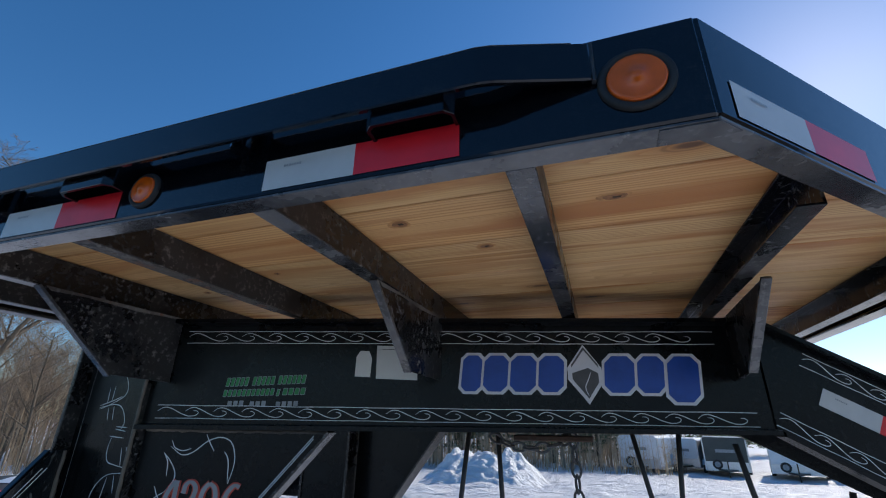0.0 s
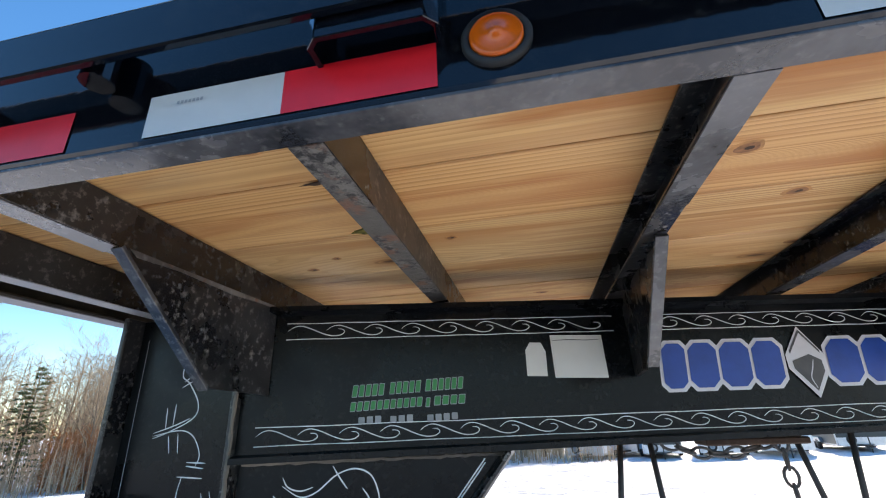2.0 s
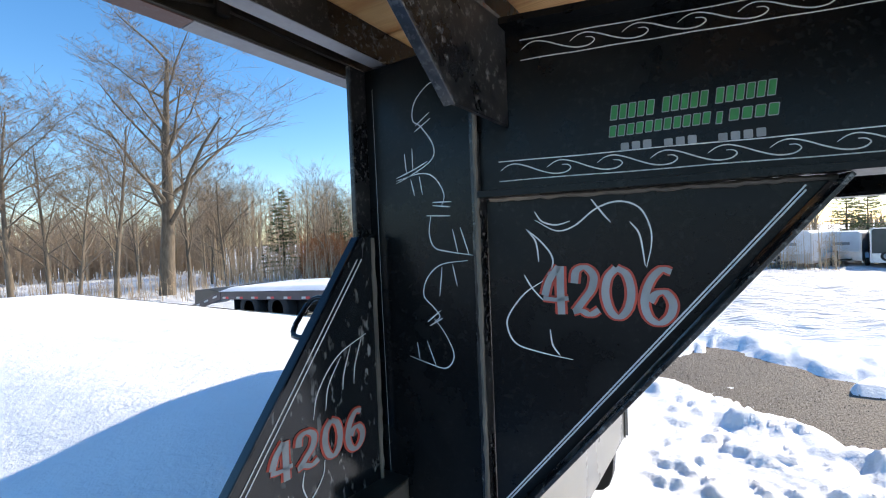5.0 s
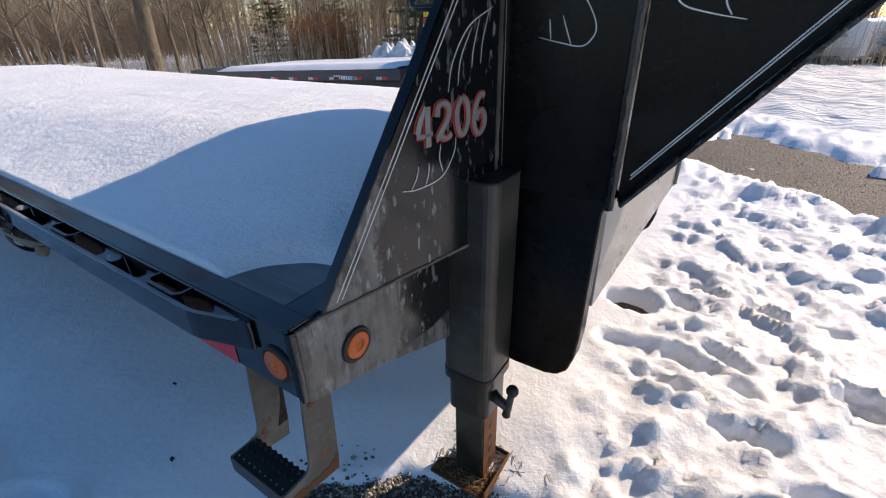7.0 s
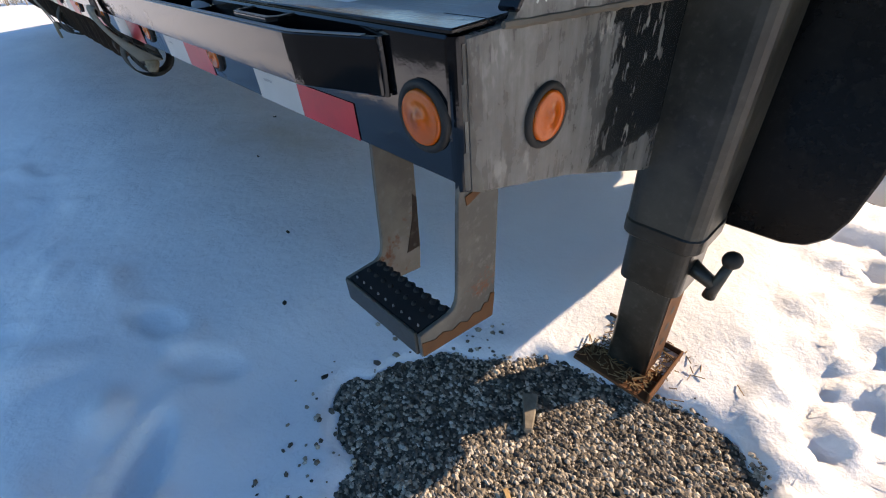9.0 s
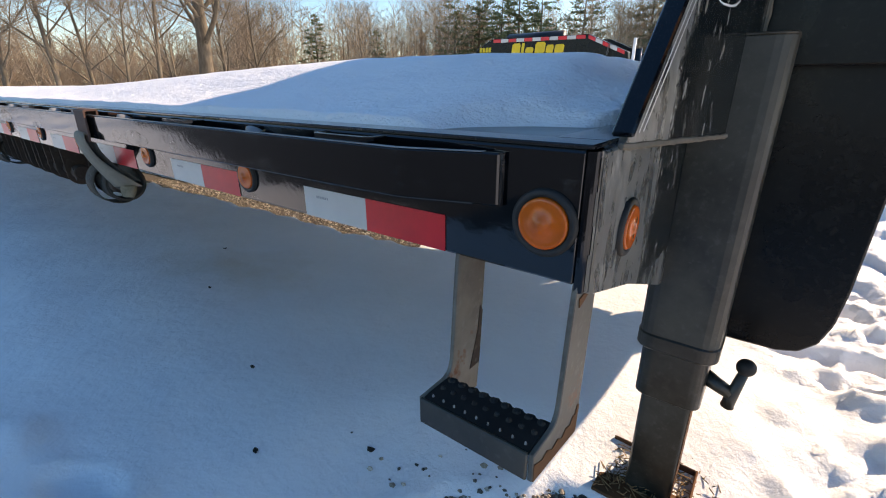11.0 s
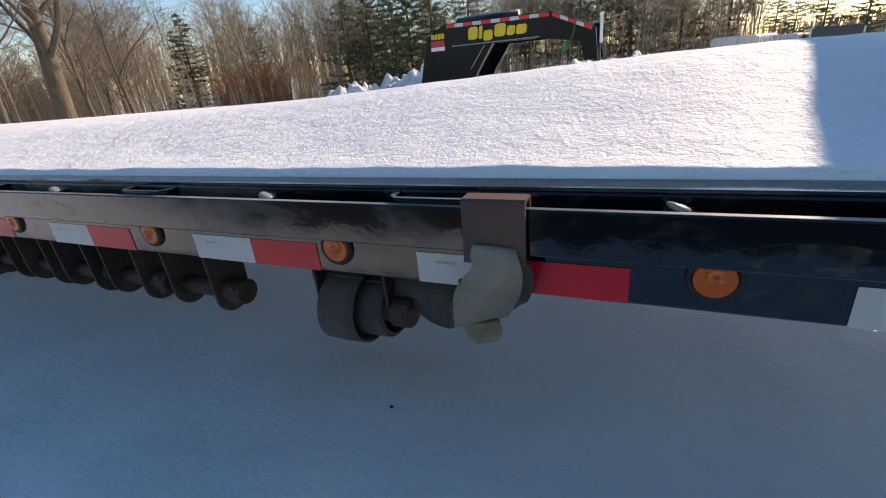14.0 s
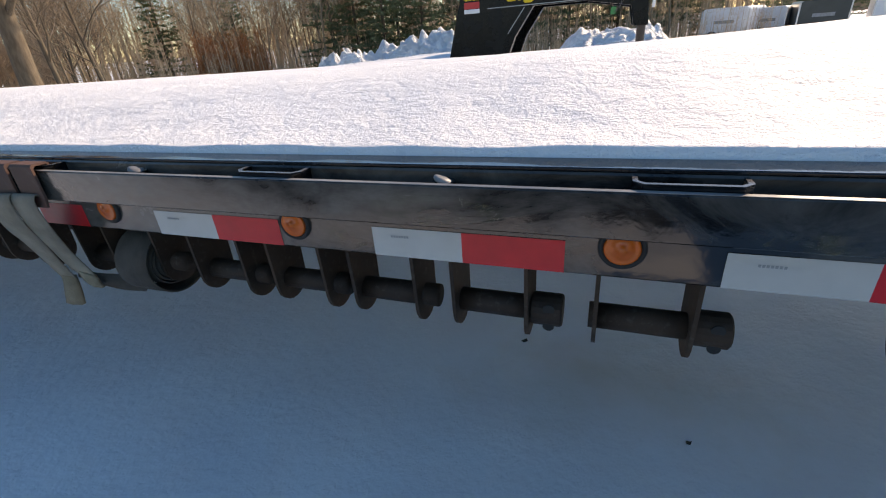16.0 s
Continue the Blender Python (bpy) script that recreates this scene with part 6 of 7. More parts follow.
# ---- cables and chain under the neck ----
def hang(a, b, low, sway):
    a, b = Vector(a), Vector(b)
    out = []
    for k in range(21):
        q = k / 20
        p = a.lerp(b, q)
        d = 1 - abs(2 * q - 1) ** 2.6
        out.append(Vector((p.x + sway * d * (1 if q < 0.5 else -0.4), p.y, p.z - (p.z - low) * d)))
    return out


for a, b, low, sway in (((1.235, 1.19, 1.73), (1.325, 1.25, 1.73), 0.92, -0.14), ((1.785, 1.40, 1.73), (1.935, 1.37, 1.73), 1.0, 0.10), ((2.085, 1.30, 1.70), (2.35, 1.28, 1.58), 1.15, 0.03)):
    part("cable_loop", tube(hang(a, b, low, sway), 0.0085, 8), HOSE, trailer, "black rubber cable hanging in a loop", True)


def chain(points, pitch=0.040):
    """Welded oval links, each turned a quarter against the last."""
    bm = bmesh.new()
    pts = [Vector(p) for p in points]
    lens_ = [(q - p).length for p, q in zip(pts, pts[1:])]
    n = int(sum(lens_) / pitch)
    for i in range(n):
        s = (i + 0.5) * pitch
        j = 0
        while j < len(lens_) - 1 and s > lens_[j]:
            s -= lens_[j]
            j += 1
        d = (pts[j + 1] - pts[j]).normalized()
        c = pts[j] + d * s
        side_ = d.cross(Vector((0.3, 1, 0.2))).normalized()
        if i % 2:
            side_ = d.cross(side_).normalized()
        ring = []
        for k in range(12):
            a = 2 * math.pi * k / 12
            ring.append(c + d * (0.024 * math.cos(a)) + side_ * (0.0145 * math.sin(a)))
        add_tube(bm, ring + [ring[0]], 0.0042, 5, False)
    return bm


part("safety_chain", chain([(1.60, 1.06, 1.725), (1.605, 1.06, 1.45), (1.60, 1.06, 1.10)]), ZINC, trailer, "steel safety chain hanging straight down")
part("safety_chain", chain([(1.33, 1.12, 1.71), (1.40, 1.11, 1.682), (1.48, 1.10, 1.675), (1.55, 1.09, 1.69), (1.60, 1.07, 1.72)]), ZINC, trailer, "steel safety chain in a shallow swag")
part("chain_bracket", box((1.42, 1.04, 1.700), (1.66, 1.14, 1.7165), 0.003), RUST_DARK, trailer, "rusty chain bracket under the neck")


# ---- loose things on the ground ----
def add_stone(bm_v, bm_f, c, r, rnd):
    """A small faceted stone: a jittered octahedron with a split belt."""
    base = len(bm_v)
    sx, sy, sz = r * rnd.uniform(0.75, 1.3), r * rnd.uniform(0.7, 1.1), r * rnd.uniform(0.45, 0.8)
    a0 = rnd.uniform(0, 6.28)
    for q in range(5):
        a = a0 + q * 1.2566 + rnd.uniform(-0.2, 0.2)
        k = rnd.uniform(0.8, 1.1)
        bm_v.append((c[0] + sx * k * math.cos(a), c[1] + sy * k * math.sin(a), c[2] + sz * rnd.uniform(-0.25, 0.25)))
    bm_v.append((c[0] + sx * rnd.uniform(-0.3, 0.3), c[1] + sy * rnd.uniform(-0.3, 0.3), c[2] + sz))
    bm_v.append((c[0], c[1], c[2] - sz))
    for q in range(5):
        n = (q + 1) % 5
        bm_f.append((base + q, base + n, base + 5))
        bm_f.append((base + n, base + q, base + 6))


rnd = random.Random(21)
sv, sf = [], []
count = 0
while count < 15000:
    x, y = rnd.uniform(-0.75, 0.75), rnd.uniform(-0.55, 0.75)
    p = patch(x, y)
    if p < 0.35 and (rnd.random() > 0.010 or p < 0.02):
        continue
    z = max(fall(x, y), snow_height(x, y)) if p < 0.6 else fall(x, y)
    add_stone(sv, sf, (x, y, z + 0.003), 0.0032 + 0.0075 * rnd.random() ** 2.6, rnd)
    count += 1
for k in range(5000):
    x = rnd.uniform(-5.5, -1.2)
    y = 1.62 + 0.06 * (x + 3) + rnd.gauss(0, 0.10)
    if patch(x, y) > 0.4:
        add_stone(sv, sf, (x, y, fall(x, y) + 0.003), 0.006 + 0.009 * rnd.random() ** 2, rnd)
for k in range(4500):
    x, y = rnd.uniform(-0.8, 4.5), rnd.uniform(3.6, 8.2)
    if patch(x, y) > 0.6:
        add_stone(sv, sf, (x, y, fall(x, y) + 0.004), 0.004 + 0.006 * rnd.random() ** 2, rnd)
for k in range(110):
    a, r = rnd.uniform(2.2, 4.6), 0.38 + abs(rnd.gauss(0, 0.11))
    x, y = 0.02 + r * math.cos(a), 0.02 + r * math.sin(a)
    add_stone(sv, sf, (x, y, snow_height(x, y) + 0.002), 0.004 + 0.008 * rnd.random() ** 2, rnd)
me = bpy.data.meshes.new("gravel")
me.from_pydata(sv, [], sf)
me.materials.append(STONE)
tagged(new("gravel", me), "loose mixed grey gravel stones on bare ground", "gravel", kind="stuff")

bm = bmesh.new()
poly = [(-0.085, 0.268, 0.012), (-0.052, 0.292, 0.012), (-0.004, 0.205, 0.012), (-0.018, 0.190, 0.012)]
add_prism(bm, poly, (0, 0, 0), (0, 0, 0.022))
bmesh.ops.recalc_face_normals(bm, faces=bm.faces)
solid("wooden_stake", bevel(bm, 0.003), SPLINTER, "short weathered piece of wood lying in gravel", "wood piece")
for k, (x, y, a, l) in enumerate(((0.02, -0.16, 0.4, 0.05), (0.16, -0.04, 1.2, 0.04), (-0.08, -0.22, 2.0, 0.035), (0.24, 0.08, 0.2, 0.045), (0.05, 0.05, 2.6, 0.04), (0.33, 0.26, 0.9, 0.04), (-0.02, -0.06, 1.7, 0.03))):
    c, s = math.cos(a), math.sin(a)
    bm = box((-l / 2, -0.006, 0), (l / 2, 0.006, 0.004), 0.001)
    bmesh.ops.transform(bm, matrix=pose(x, y, 0.012, 6, 4, math.degrees(a)), verts=bm.verts)
    solid("wood_chip", bm, CHIP, "pale splinter of wood lying on the gravel", "wood chip", "wood chips")
for k, (x, y) in enumerate(((-0.588, 0.185), (-0.516, -0.07), (-0.819, -0.023), (-1.156, 0.169), (-2.412, 0.723), (-1.918, 0.392))):
    bm = bmesh.new()
    r = 0.008 + 0.006 * rnd.random()
    v = [bm.verts.new((r * q * math.cos(a), r * 0.6 * q * math.sin(a), 0.003 * math.cos(3 * a))) for a, q in [(i * 0.785, rnd.uniform(0.7, 1.2)) for i in range(8)]]
    top = [bm.verts.new(w.co + Vector((0, 0, 0.004))) for w in v]
    bm.faces.new(v[::-1])
    bm.faces.new(top)
    for i in range(8):
        bm.faces.new((v[i], v[(i + 1) % 8], top[(i + 1) % 8], top[i]))
    bmesh.ops.transform(bm, matrix=pose(x, y, snow_height(x, y) + 0.001, 5, 8, rnd.uniform(0, 360)), verts=bm.verts)
    solid("dead_leaf", bm, LEAF_DEBRIS, "small dark dead leaf lying on the snow", "leaf", "dead leaves")
bm = bmesh.new()
for k in range(420):
    x, y = (JX + rnd.gauss(0.06, 0.05), JY + rnd.gauss(0.07, 0.05)) if k % 3 == 0 else (JX - 0.01 + rnd.uniform(-0.095, 0.09), JY + rnd.uniform(-0.10, 0.07))
    a = rnd.uniform(0, 6.28)
    l = rnd.uniform(0.01, 0.035)
    z = 0.036 + rnd.uniform(0, 0.02)
    add_tube(bm, [(x, y, z), (x + l * math.cos(a), y + l * math.sin(a), z + rnd.uniform(-0.006, 0.008))], 0.0016, 3, False)
solid("straw", bm, STRAW, "brown straw and rust flakes round the jack foot", "straw", kind="stuff")


bm = bmesh.new()
add_tube(bm, [(-11.55 + 0.17 * k, 4.18 + 0.03 * math.sin(k * 2.1), fall(-11.3, 4.2) + 0.16 + 0.03 * math.sin(k * 1.7)) for k in range(6)], [0.09, 0.13, 0.12, 0.15, 0.13, 0.08], 9)
solid("fallen_log", bm, SPLINTER, "short weathered brown log lying in the snow", "log")


# ---- snow piles left by the plough ----
def snow_mound(x0, x1, y, h, seed, depth=2.2):
    xs = list(np.linspace(x0, x1, int((x1 - x0) / 0.08)))
    ys = list(np.linspace(y - depth, y + depth, 60))

    def hh(x, yy):
        u = smooth(x0, x0 + 1.5, x) * (1 - smooth(x1 - 1.5, x1, x))
        w = max(0.0, 1 - ((yy - y) / depth) ** 2)
        lump = 0.52 + 0.30 * noise.noise((x * 0.6, yy * 0.6, seed)) + 0.14 * noise.noise((x * 1.8, yy * 1.8, seed + 3)) + 0.16 * noise.noise((x * 4.5, yy * 4.5, seed + 5))
        return fall(x, yy) + h * u * w * max(0.1, lump) * 1.55 - 0.02 * (w == 0)
    v, f = sheet(xs, ys, hh)
    tagged(sheet_object("snow_mound", v, f, SNOW), "lumpy pile of ploughed snow at the lot's edge", "snow pile", "ploughed snow piles")


snow_mound(-13.0, -4.6, 14.5, 1.55, 3.0)
snow_mound(-4.6, 0.1, 15.5, 1.15, 11.0)


# ---- the second gooseneck trailer beyond ----
other = thing("flatbed_trailer", "black gooseneck flatbed trailer with red and white tape and snowy deck", "trailer", (0, 0, 0))
OY = 6.4
prof = [(-4.66, 0.45), (-4.36, 1.55), (-4.05, 1.715), (-2.43, 1.69), (-1.84, 1.43), (-1.80, 1.02), (-1.98, 1.02), (-2.03, 1.27), (-2.62, 1.375), (-3.30, 1.375), (-3.56, 1.0), (-3.78, 0.45)]
for y in (OY, OY + 1.0):
    part("neck_side", prism([(a, y, b) for a, b in prof], (0, 0, 0), (0, 0.12, 0), 0.006), BLACK_WEB, other, "black gooseneck side plate")
part("neck_top", box((-4.30, OY + 0.13, 1.56), (-2.45, OY + 0.99, 1.66), 0.01), BLACK_WEB, other)
part("neck_tank", tube([(-4.0, OY + 0.5, 1.70), (-3.0, OY + 0.5, 1.70)], 0.12, 16), BLACK_DULL, other, "", True)
part("coupler_tube", tube([(-1.86, OY + 0.56, 0.80), (-1.86, OY + 0.56, 1.5)], 0.06, 12), BLACK, other, "coupler tube", True)
part("jack_handle", box((-1.78, OY - 0.02, 1.22), (-1.745, OY + 0.02, 1.60), 0.004), WHITE_PAINT, other, "white crank bracket")
o_face = Plane((0, OY, 0), (1, 0, 0), (0, 0, 1), 0.004)
for a, b, c, d, n in ((-4.02, 1.655, -2.46, 1.632, 11), (-2.42, 1.630, -1.88, 1.395, 5)):
    for k in range(n):
        p0, p1 = k / n, (k + 0.96) / n
        bm = bmesh.new()
        x0, x1 = a + (c - a) * p0, a + (c - a) * p1
        z0, z1 = b + (d - b) * p0, b + (d - b) * p1
        add_patch(bm, o_face, [(x0, z0), (x1, z1), (x1, z1 + 0.05), (x0, z0 + 0.05)])
        part("reflective_tape", bm, TAPE_WHITE if k % 2 else TAPE_RED, other)
for x, w, h, lo in ((-3.68, 0.15, 0.17, 0), (-3.51, 0.05, 0.17, 0), (-3.44, 0.14, 0.14, -0.035), (-3.27, 0.17, 0.17, 0), (-3.08, 0.12, 0.125, 0), (-2.94, 0.15, 0.125, 0)):
    bm = bmesh.new()
    block(bm, o_face, x, 1.455 + lo, w, h, 0.12)
    part("emblem_block", bm, YELLOW, other, "yellow leaning emblem block")
for k in range(4):
    bm = bmesh.new()
    block(bm, o_face, -4.29 + k * 0.058, 1.515, 0.048, 0.075, 0.1)
    part("emblem_block", bm, YELLOW, other)
bm = bmesh.new()
block(bm, o_face, -4.30, 1.41, 0.23, 0.085, 0, 0, 0.02)
part("sticker", bm, RED_VINYL, other)
bm = bmesh.new()
block(bm, o_face, -4.30, 1.35, 0.23, 0.055, 0, 0, 0.02)
part("sticker", bm, WHITE_PAINT, other)
bm = bmesh.new()
add_ribbon(bm, o_face, [(-3.42, 1.37), (-3.66, 1.05)], 0.012)
add_ribbon(bm, o_face, [(-3.95, 1.395), (-2.6, 1.39)], 0.012)
part("pinstripe", bm, SILVER, other)
part("sales_tag", box((-2.28, OY - 0.03, 1.18), (-2.21, OY - 0.02, 1.27), 0.003), GREEN, other, "small green tag")
part("safety_chain", chain([(-2.10, OY - 0.03, 1.56), (-2.12, OY - 0.035, 1.40), (-2.17, OY - 0.035, 1.27), (-2.24, OY - 0.035, 1.19)], 0.05), ZINC, other)
def far_deck(x):
    """Top of the far trailer's steel deck, which stands on falling ground."""
    return 0.74 + 0.042 * (x + 4.5)


oy0, oy1 = OY - 0.45, OY + 2.0
poly = [(-4.5, far_deck(-4.5)), (-9.95, far_deck(-9.95)), (-9.95, far_deck(-9.95) - 0.20), (-4.5, far_deck(-4.5) - 0.20)]
part("deck_frame", prism([(a, oy0, b) for a, b in poly], (0, 0, 0), (0, 2.45, 0), 0.01), PURPLE, other, "dark purple-brown deck frame")
for y in (OY + 0.1, OY + 1.3):
    poly = [(-4.6, far_deck(-4.6) - 0.21), (-9.9, far_deck(-9.9) - 0.21), (-9.9, far_deck(-9.9) - 0.36), (-4.6, far_deck(-4.6) - 0.40)]
    part("main_beam", prism([(a, y, b) for a, b in poly], (0, 0, 0), (0, 0.10, 0), 0.004), BLACK_DULL, other)
for y in (oy0, oy1 - 0.08):
    poly = [(-9.96, far_deck(-9.96)), (-11.35, far_deck(-9.96) - 0.40), (-11.35, far_deck(-9.96) - 0.56), (-9.96, far_deck(-9.96) - 0.20)]
    part("dovetail", prism([(a, y, b) for a, b in poly], (0, 0, 0), (0, 0.08, 0), 0.004), PURPLE, other, "sloping dovetail side rail")
for y in (oy0 + 0.12, OY + 0.95):
    poly = [(-10.0, far_deck(-10) - 0.02), (-10.75, far_deck(-10) + 0.03), (-11.40, far_deck(-10) - 0.02), (-11.43, far_deck(-10) - 0.42), (-11.30, far_deck(-10) - 0.44)]
    ramp = part("loading_ramp", prism([(a, y, b) for a, b in poly], (0, 0, 0), (0, 0.85, 0), 0.006), BLACK_DULL, other, "dark folded loading ramp")
    part("sticker", box((-11.455, y + 0.05, far_deck(-10) - 0.22), (-11.432, y + 0.17, far_deck(-10) - 0.06), 0.002), YELLOW, ramp, "small yellow sticker")
xs, ys = list(np.linspace(-10.05, -4.6, 56)), list(np.linspace(oy0 + 0.01, oy1 - 0.02, 24))
v, f = sheet(xs, ys, lambda x, y: far_deck(x) + 0.095 * smooth(0, 0.3, min(y - oy0, oy1 - y, x + 10.1, -4.5 - x) + 0.02) + 0.012 * noise.noise((x * 2, y * 2, 0)))
tagged(sheet_object("trailer_snow", v, f, SNOW), "snow lying on the far trailer's deck", "snow", kind="stuff")
far_face = Plane((0, oy0, 0), (1, 0, 0), (0, 0, 1), 0.004)
for k in range(9):
    x = -9.85 + k * 0.60
    for q, mat in ((0, TAPE_WHITE), (1, TAPE_RED)):
        a, b = x + 0.13 * q, x + 0.13 * (q + 1)
        bm = bmesh.new()
        add_patch(bm, far_face, [(a, far_deck(a) - 0.175), (b, far_deck(b) - 0.175), (b, far_deck(b) - 0.125), (a, far_deck(a) - 0.125)])
        part("reflective_tape", bm, mat, other)
for k in range(9):
    bm = bmesh.new()
    block(bm, far_face, -6.12 + k * 0.062, far_deck(-6.0) - 0.165, 0.045, 0.07, 0.0, 0, 0.1)
    part("lettering_bar", bm, WHITE_PAINT, other)
for k in range(3):
    x = -11.15 + k * 0.42
    z = far_deck(-9.96) - 0.40 + 0.288 * (x + 11.35) - 0.10
    bm = bmesh.new()
    add_patch(bm, far_face, [(x, z), (x + 0.2, z + 0.058), (x + 0.2, z + 0.108), (x, z + 0.05)])
    part("reflective_tape", bm, TAPE_WHITE, other)


def wheel(parent, c, r, w, axis=(0, 1, 0)):
    """A tyre with rounded shoulders and a dished rim."""
    ax = Vector(axis)
    turn = ax.to_track_quat('Z', 'Y').to_matrix()

    def lathe(prof, seg=24):
        bm = bmesh.new()
        rings = [[bm.verts.new(Vector(c) + turn @ Vector((a * math.cos(6.2832 * k / seg), a * math.sin(6.2832 * k / seg), h))) for k in range(seg)] for a, h in prof]
        for p, q in zip(rings, rings[1:]):
            for k in range(seg):
                bm.faces.new((p[k], p[(k + 1) % seg], q[(k + 1) % seg], q[k]))
        bm.faces.new(rings[0])
        bm.faces.new(rings[-1])
        return bm
    t = part("wheel", lathe([(r * 0.55, -w / 2), (r * 0.93, -w / 2), (r, -w * 0.36), (r, w * 0.36), (r * 0.93, w / 2), (r * 0.55, w / 2)]), TYRE, parent, "black tyre", True)
    part("rim", lathe([(r * 0.53, -w * 0.5), (r * 0.5, -w * 0.3), (r * 0.2, -w * 0.36), (r * 0.18, w * 0.45), (r * 0.5, w * 0.4), (r * 0.53, w * 0.5)]), DARK_PAINT, t, "dark rim", True)


for x in (-8.80, -7.72):
    for y in (OY - 0.30, OY + 0.02, OY + 1.52, OY + 1.84):
        wheel(other, (x, y, fall(x, OY) + 0.455), 0.38, 0.25)
    part("axle", tube([(x, OY - 0.28, fall(x, OY) + 0.455), (x, OY + 1.86, fall(x, OY) + 0.455)], 0.055, 10), BLACK_DULL, other)
part("mudguard", box((-9.42, OY - 0.42, -0.12), (-9.40, OY + 0.16, 0.34), 0.004), RUBBER, other, "black rubber mud flap")


# ---- enclosed trailers across the lot ----
def cargo_trailer(x, y, turn, w, h, l, skin, label):
    """A box trailer with a peaked front, trim, spare-wheel disc, coupler, door frame and wheels."""
    z = fall(x, y) + 0.09
    t = thing("enclosed_trailer", label, "trailer", (0, 0, 0), "enclosed trailers across the lot")
    body = prism([(-w / 2, 0, 0.35), (w / 2, 0, 0.35), (w / 2, 0, h - 0.12), (w / 2 - 0.12, 0, h), (-w / 2 + 0.12, 0, h), (-w / 2, 0, h - 0.12)], (0, 0, 0), (0, l, 0), 0.03)
    part("body", body, skin, t, "smooth sheet-metal body")
    for sx in (-1, 1):
        part("corner_trim", box((sx * w / 2 - 0.035, -0.012, 0.35), (sx * w / 2 + 0.035, 0.05, h - 0.1), 0.008), ALU, t)
        part("side_skirt", box((sx * w / 2 - 0.012, 0.05, 0.32), (sx * w / 2 + 0.012, l, 0.46), 0.004), ALU, t)
        part("fender", prism([(sx * w / 2, l * 0.45, 0.5), (sx * w / 2, l * 0.5, 0.78), (sx * w / 2, l * 0.8, 0.78), (sx * w / 2, l * 0.85, 0.5)], (0, 0, 0), (sx * 0.18, 0, 0), 0.01), ALU, t)
        for q in (0.58, 0.74):
            wheel(t, (sx * (w / 2 + 0.08), l * q, 0.34), 0.33, 0.2, (1, 0, 0))
    part("stone_guard", box((-w / 2 + 0.04, -0.02, 0.36), (w / 2 - 0.04, -0.005, 0.85), 0.004), ALU, t)
    part("front_window", box((-w * 0.22, -0.012, h * 0.62), (w * 0.22, -0.002, h * 0.70), 0.004), SILVER, t)
    part("spare_disc", tube([(-w * 0.22, -0.05, 0.70), (-w * 0.22, -0.02, 0.70)], 0.26, 24), RUBBER, t, "black round spare wheel cover")
    part("spare_label", tube([(-w * 0.22, -0.056, 0.70), (-w * 0.22, -0.051, 0.70)], 0.15, 20), SILVER, t)
    part("tongue", prism([(-0.5, 0, 0.38), (0, -1.1, 0.38), (0.5, 0, 0.38)], (0, 0, 0), (0, 0, 0.09), 0.01), BLACK_DULL, t)
    part("tongue_jack", tube([(0, -0.75, -0.02), (0, -0.75, 0.95)], 0.035, 10), BLACK_DULL, t)
    t.matrix_basis = pose(x, y, z, 0, 0, turn)


cargo_trailer(3.5, 31.0, -22, 2.30, 2.12, 5.2, WHITE_PAINT, "white enclosed cargo trailer standing on the snowy lot")
cargo_trailer(6.35, 34.0, -22, 1.75, 2.02, 4.6, WHITE_PAINT, "smaller white enclosed cargo trailer beside another")
cargo_trailer(8.2, 31.3, -10, 2.2, 2.15, 4.6, DARK_PAINT, "charcoal enclosed cargo trailer on the snowy lot")
cargo_trailer(11.5, 31.0, -18, 2.4, 2.1, 4.8, WHITE_PAINT, "white enclosed trailer with grey lower guard")
cargo_trailer(15.3, 31.8, -15, 2.6, 2.15, 5.0, WHITE_PAINT, "white enclosed cargo trailer in a row")
cargo_trailer(20.4, 33.7, -10, 2.7, 2.15, 5.0, DARK_PAINT, "dark enclosed cargo trailer in a row")


# ---- trees ----
def grow(levels, rnd, p, d, length, r, level, sides, wood, twigs, spread):
    """Limbs and twigs: tapered bent tubes that fork again and again."""
    n = (6, 4, 3, 2, 2, 2)[level]
    pts, rad = [p.copy()], [r]
    for k in range(n):
        d = (d + Vector((rnd.uniform(-1, 1), rnd.uniform(-1, 1), rnd.uniform(-0.25, 0.55))) * (0.05 if level == 0 else 0.20)).normalized()
        p = p + d * (length / n)
        pts.append(p.copy())
        rad.append(max(0.004, r * (1 - (0.80 if level == 0 else 0.66) * (k + 1) / n)))
    add_tube(wood if level < 2 else twigs, pts, rad, sides, False)
    if level >= levels:
        return
    kids = (16, 6, 5, 4, 3)[level]
    for k in range(kids):
        q = (0.26 + 0.74 * (k + rnd.random()) / kids) if level == 0 else rnd.uniform(0.25, 1.0)
        i = min(n - 1, int(q * n))
        base = pts[i].lerp(pts[i + 1], min(1.0, q * n - i))
        a = rnd.uniform(0, 6.28) if level else k * 2.4 + rnd.uniform(-0.6, 0.6)
        nd = (d * rnd.uniform(0.35, 0.95) + Vector((math.cos(a), math.sin(a), rnd.uniform(-0.05, 0.40))) * spread).normalized()
        l = length * (rnd.uniform(0.42, 0.66) if level else 0.50 * (1.12 - 0.72 * q) * rnd.uniform(0.7, 1.2))
        grow(levels, rnd, base, nd, l, max(0.005, min(rad[i] * 0.75, rad[i] * rnd.uniform(0.34, 0.52))), level + 1, max(3, sides - 2), wood, twigs, spread)


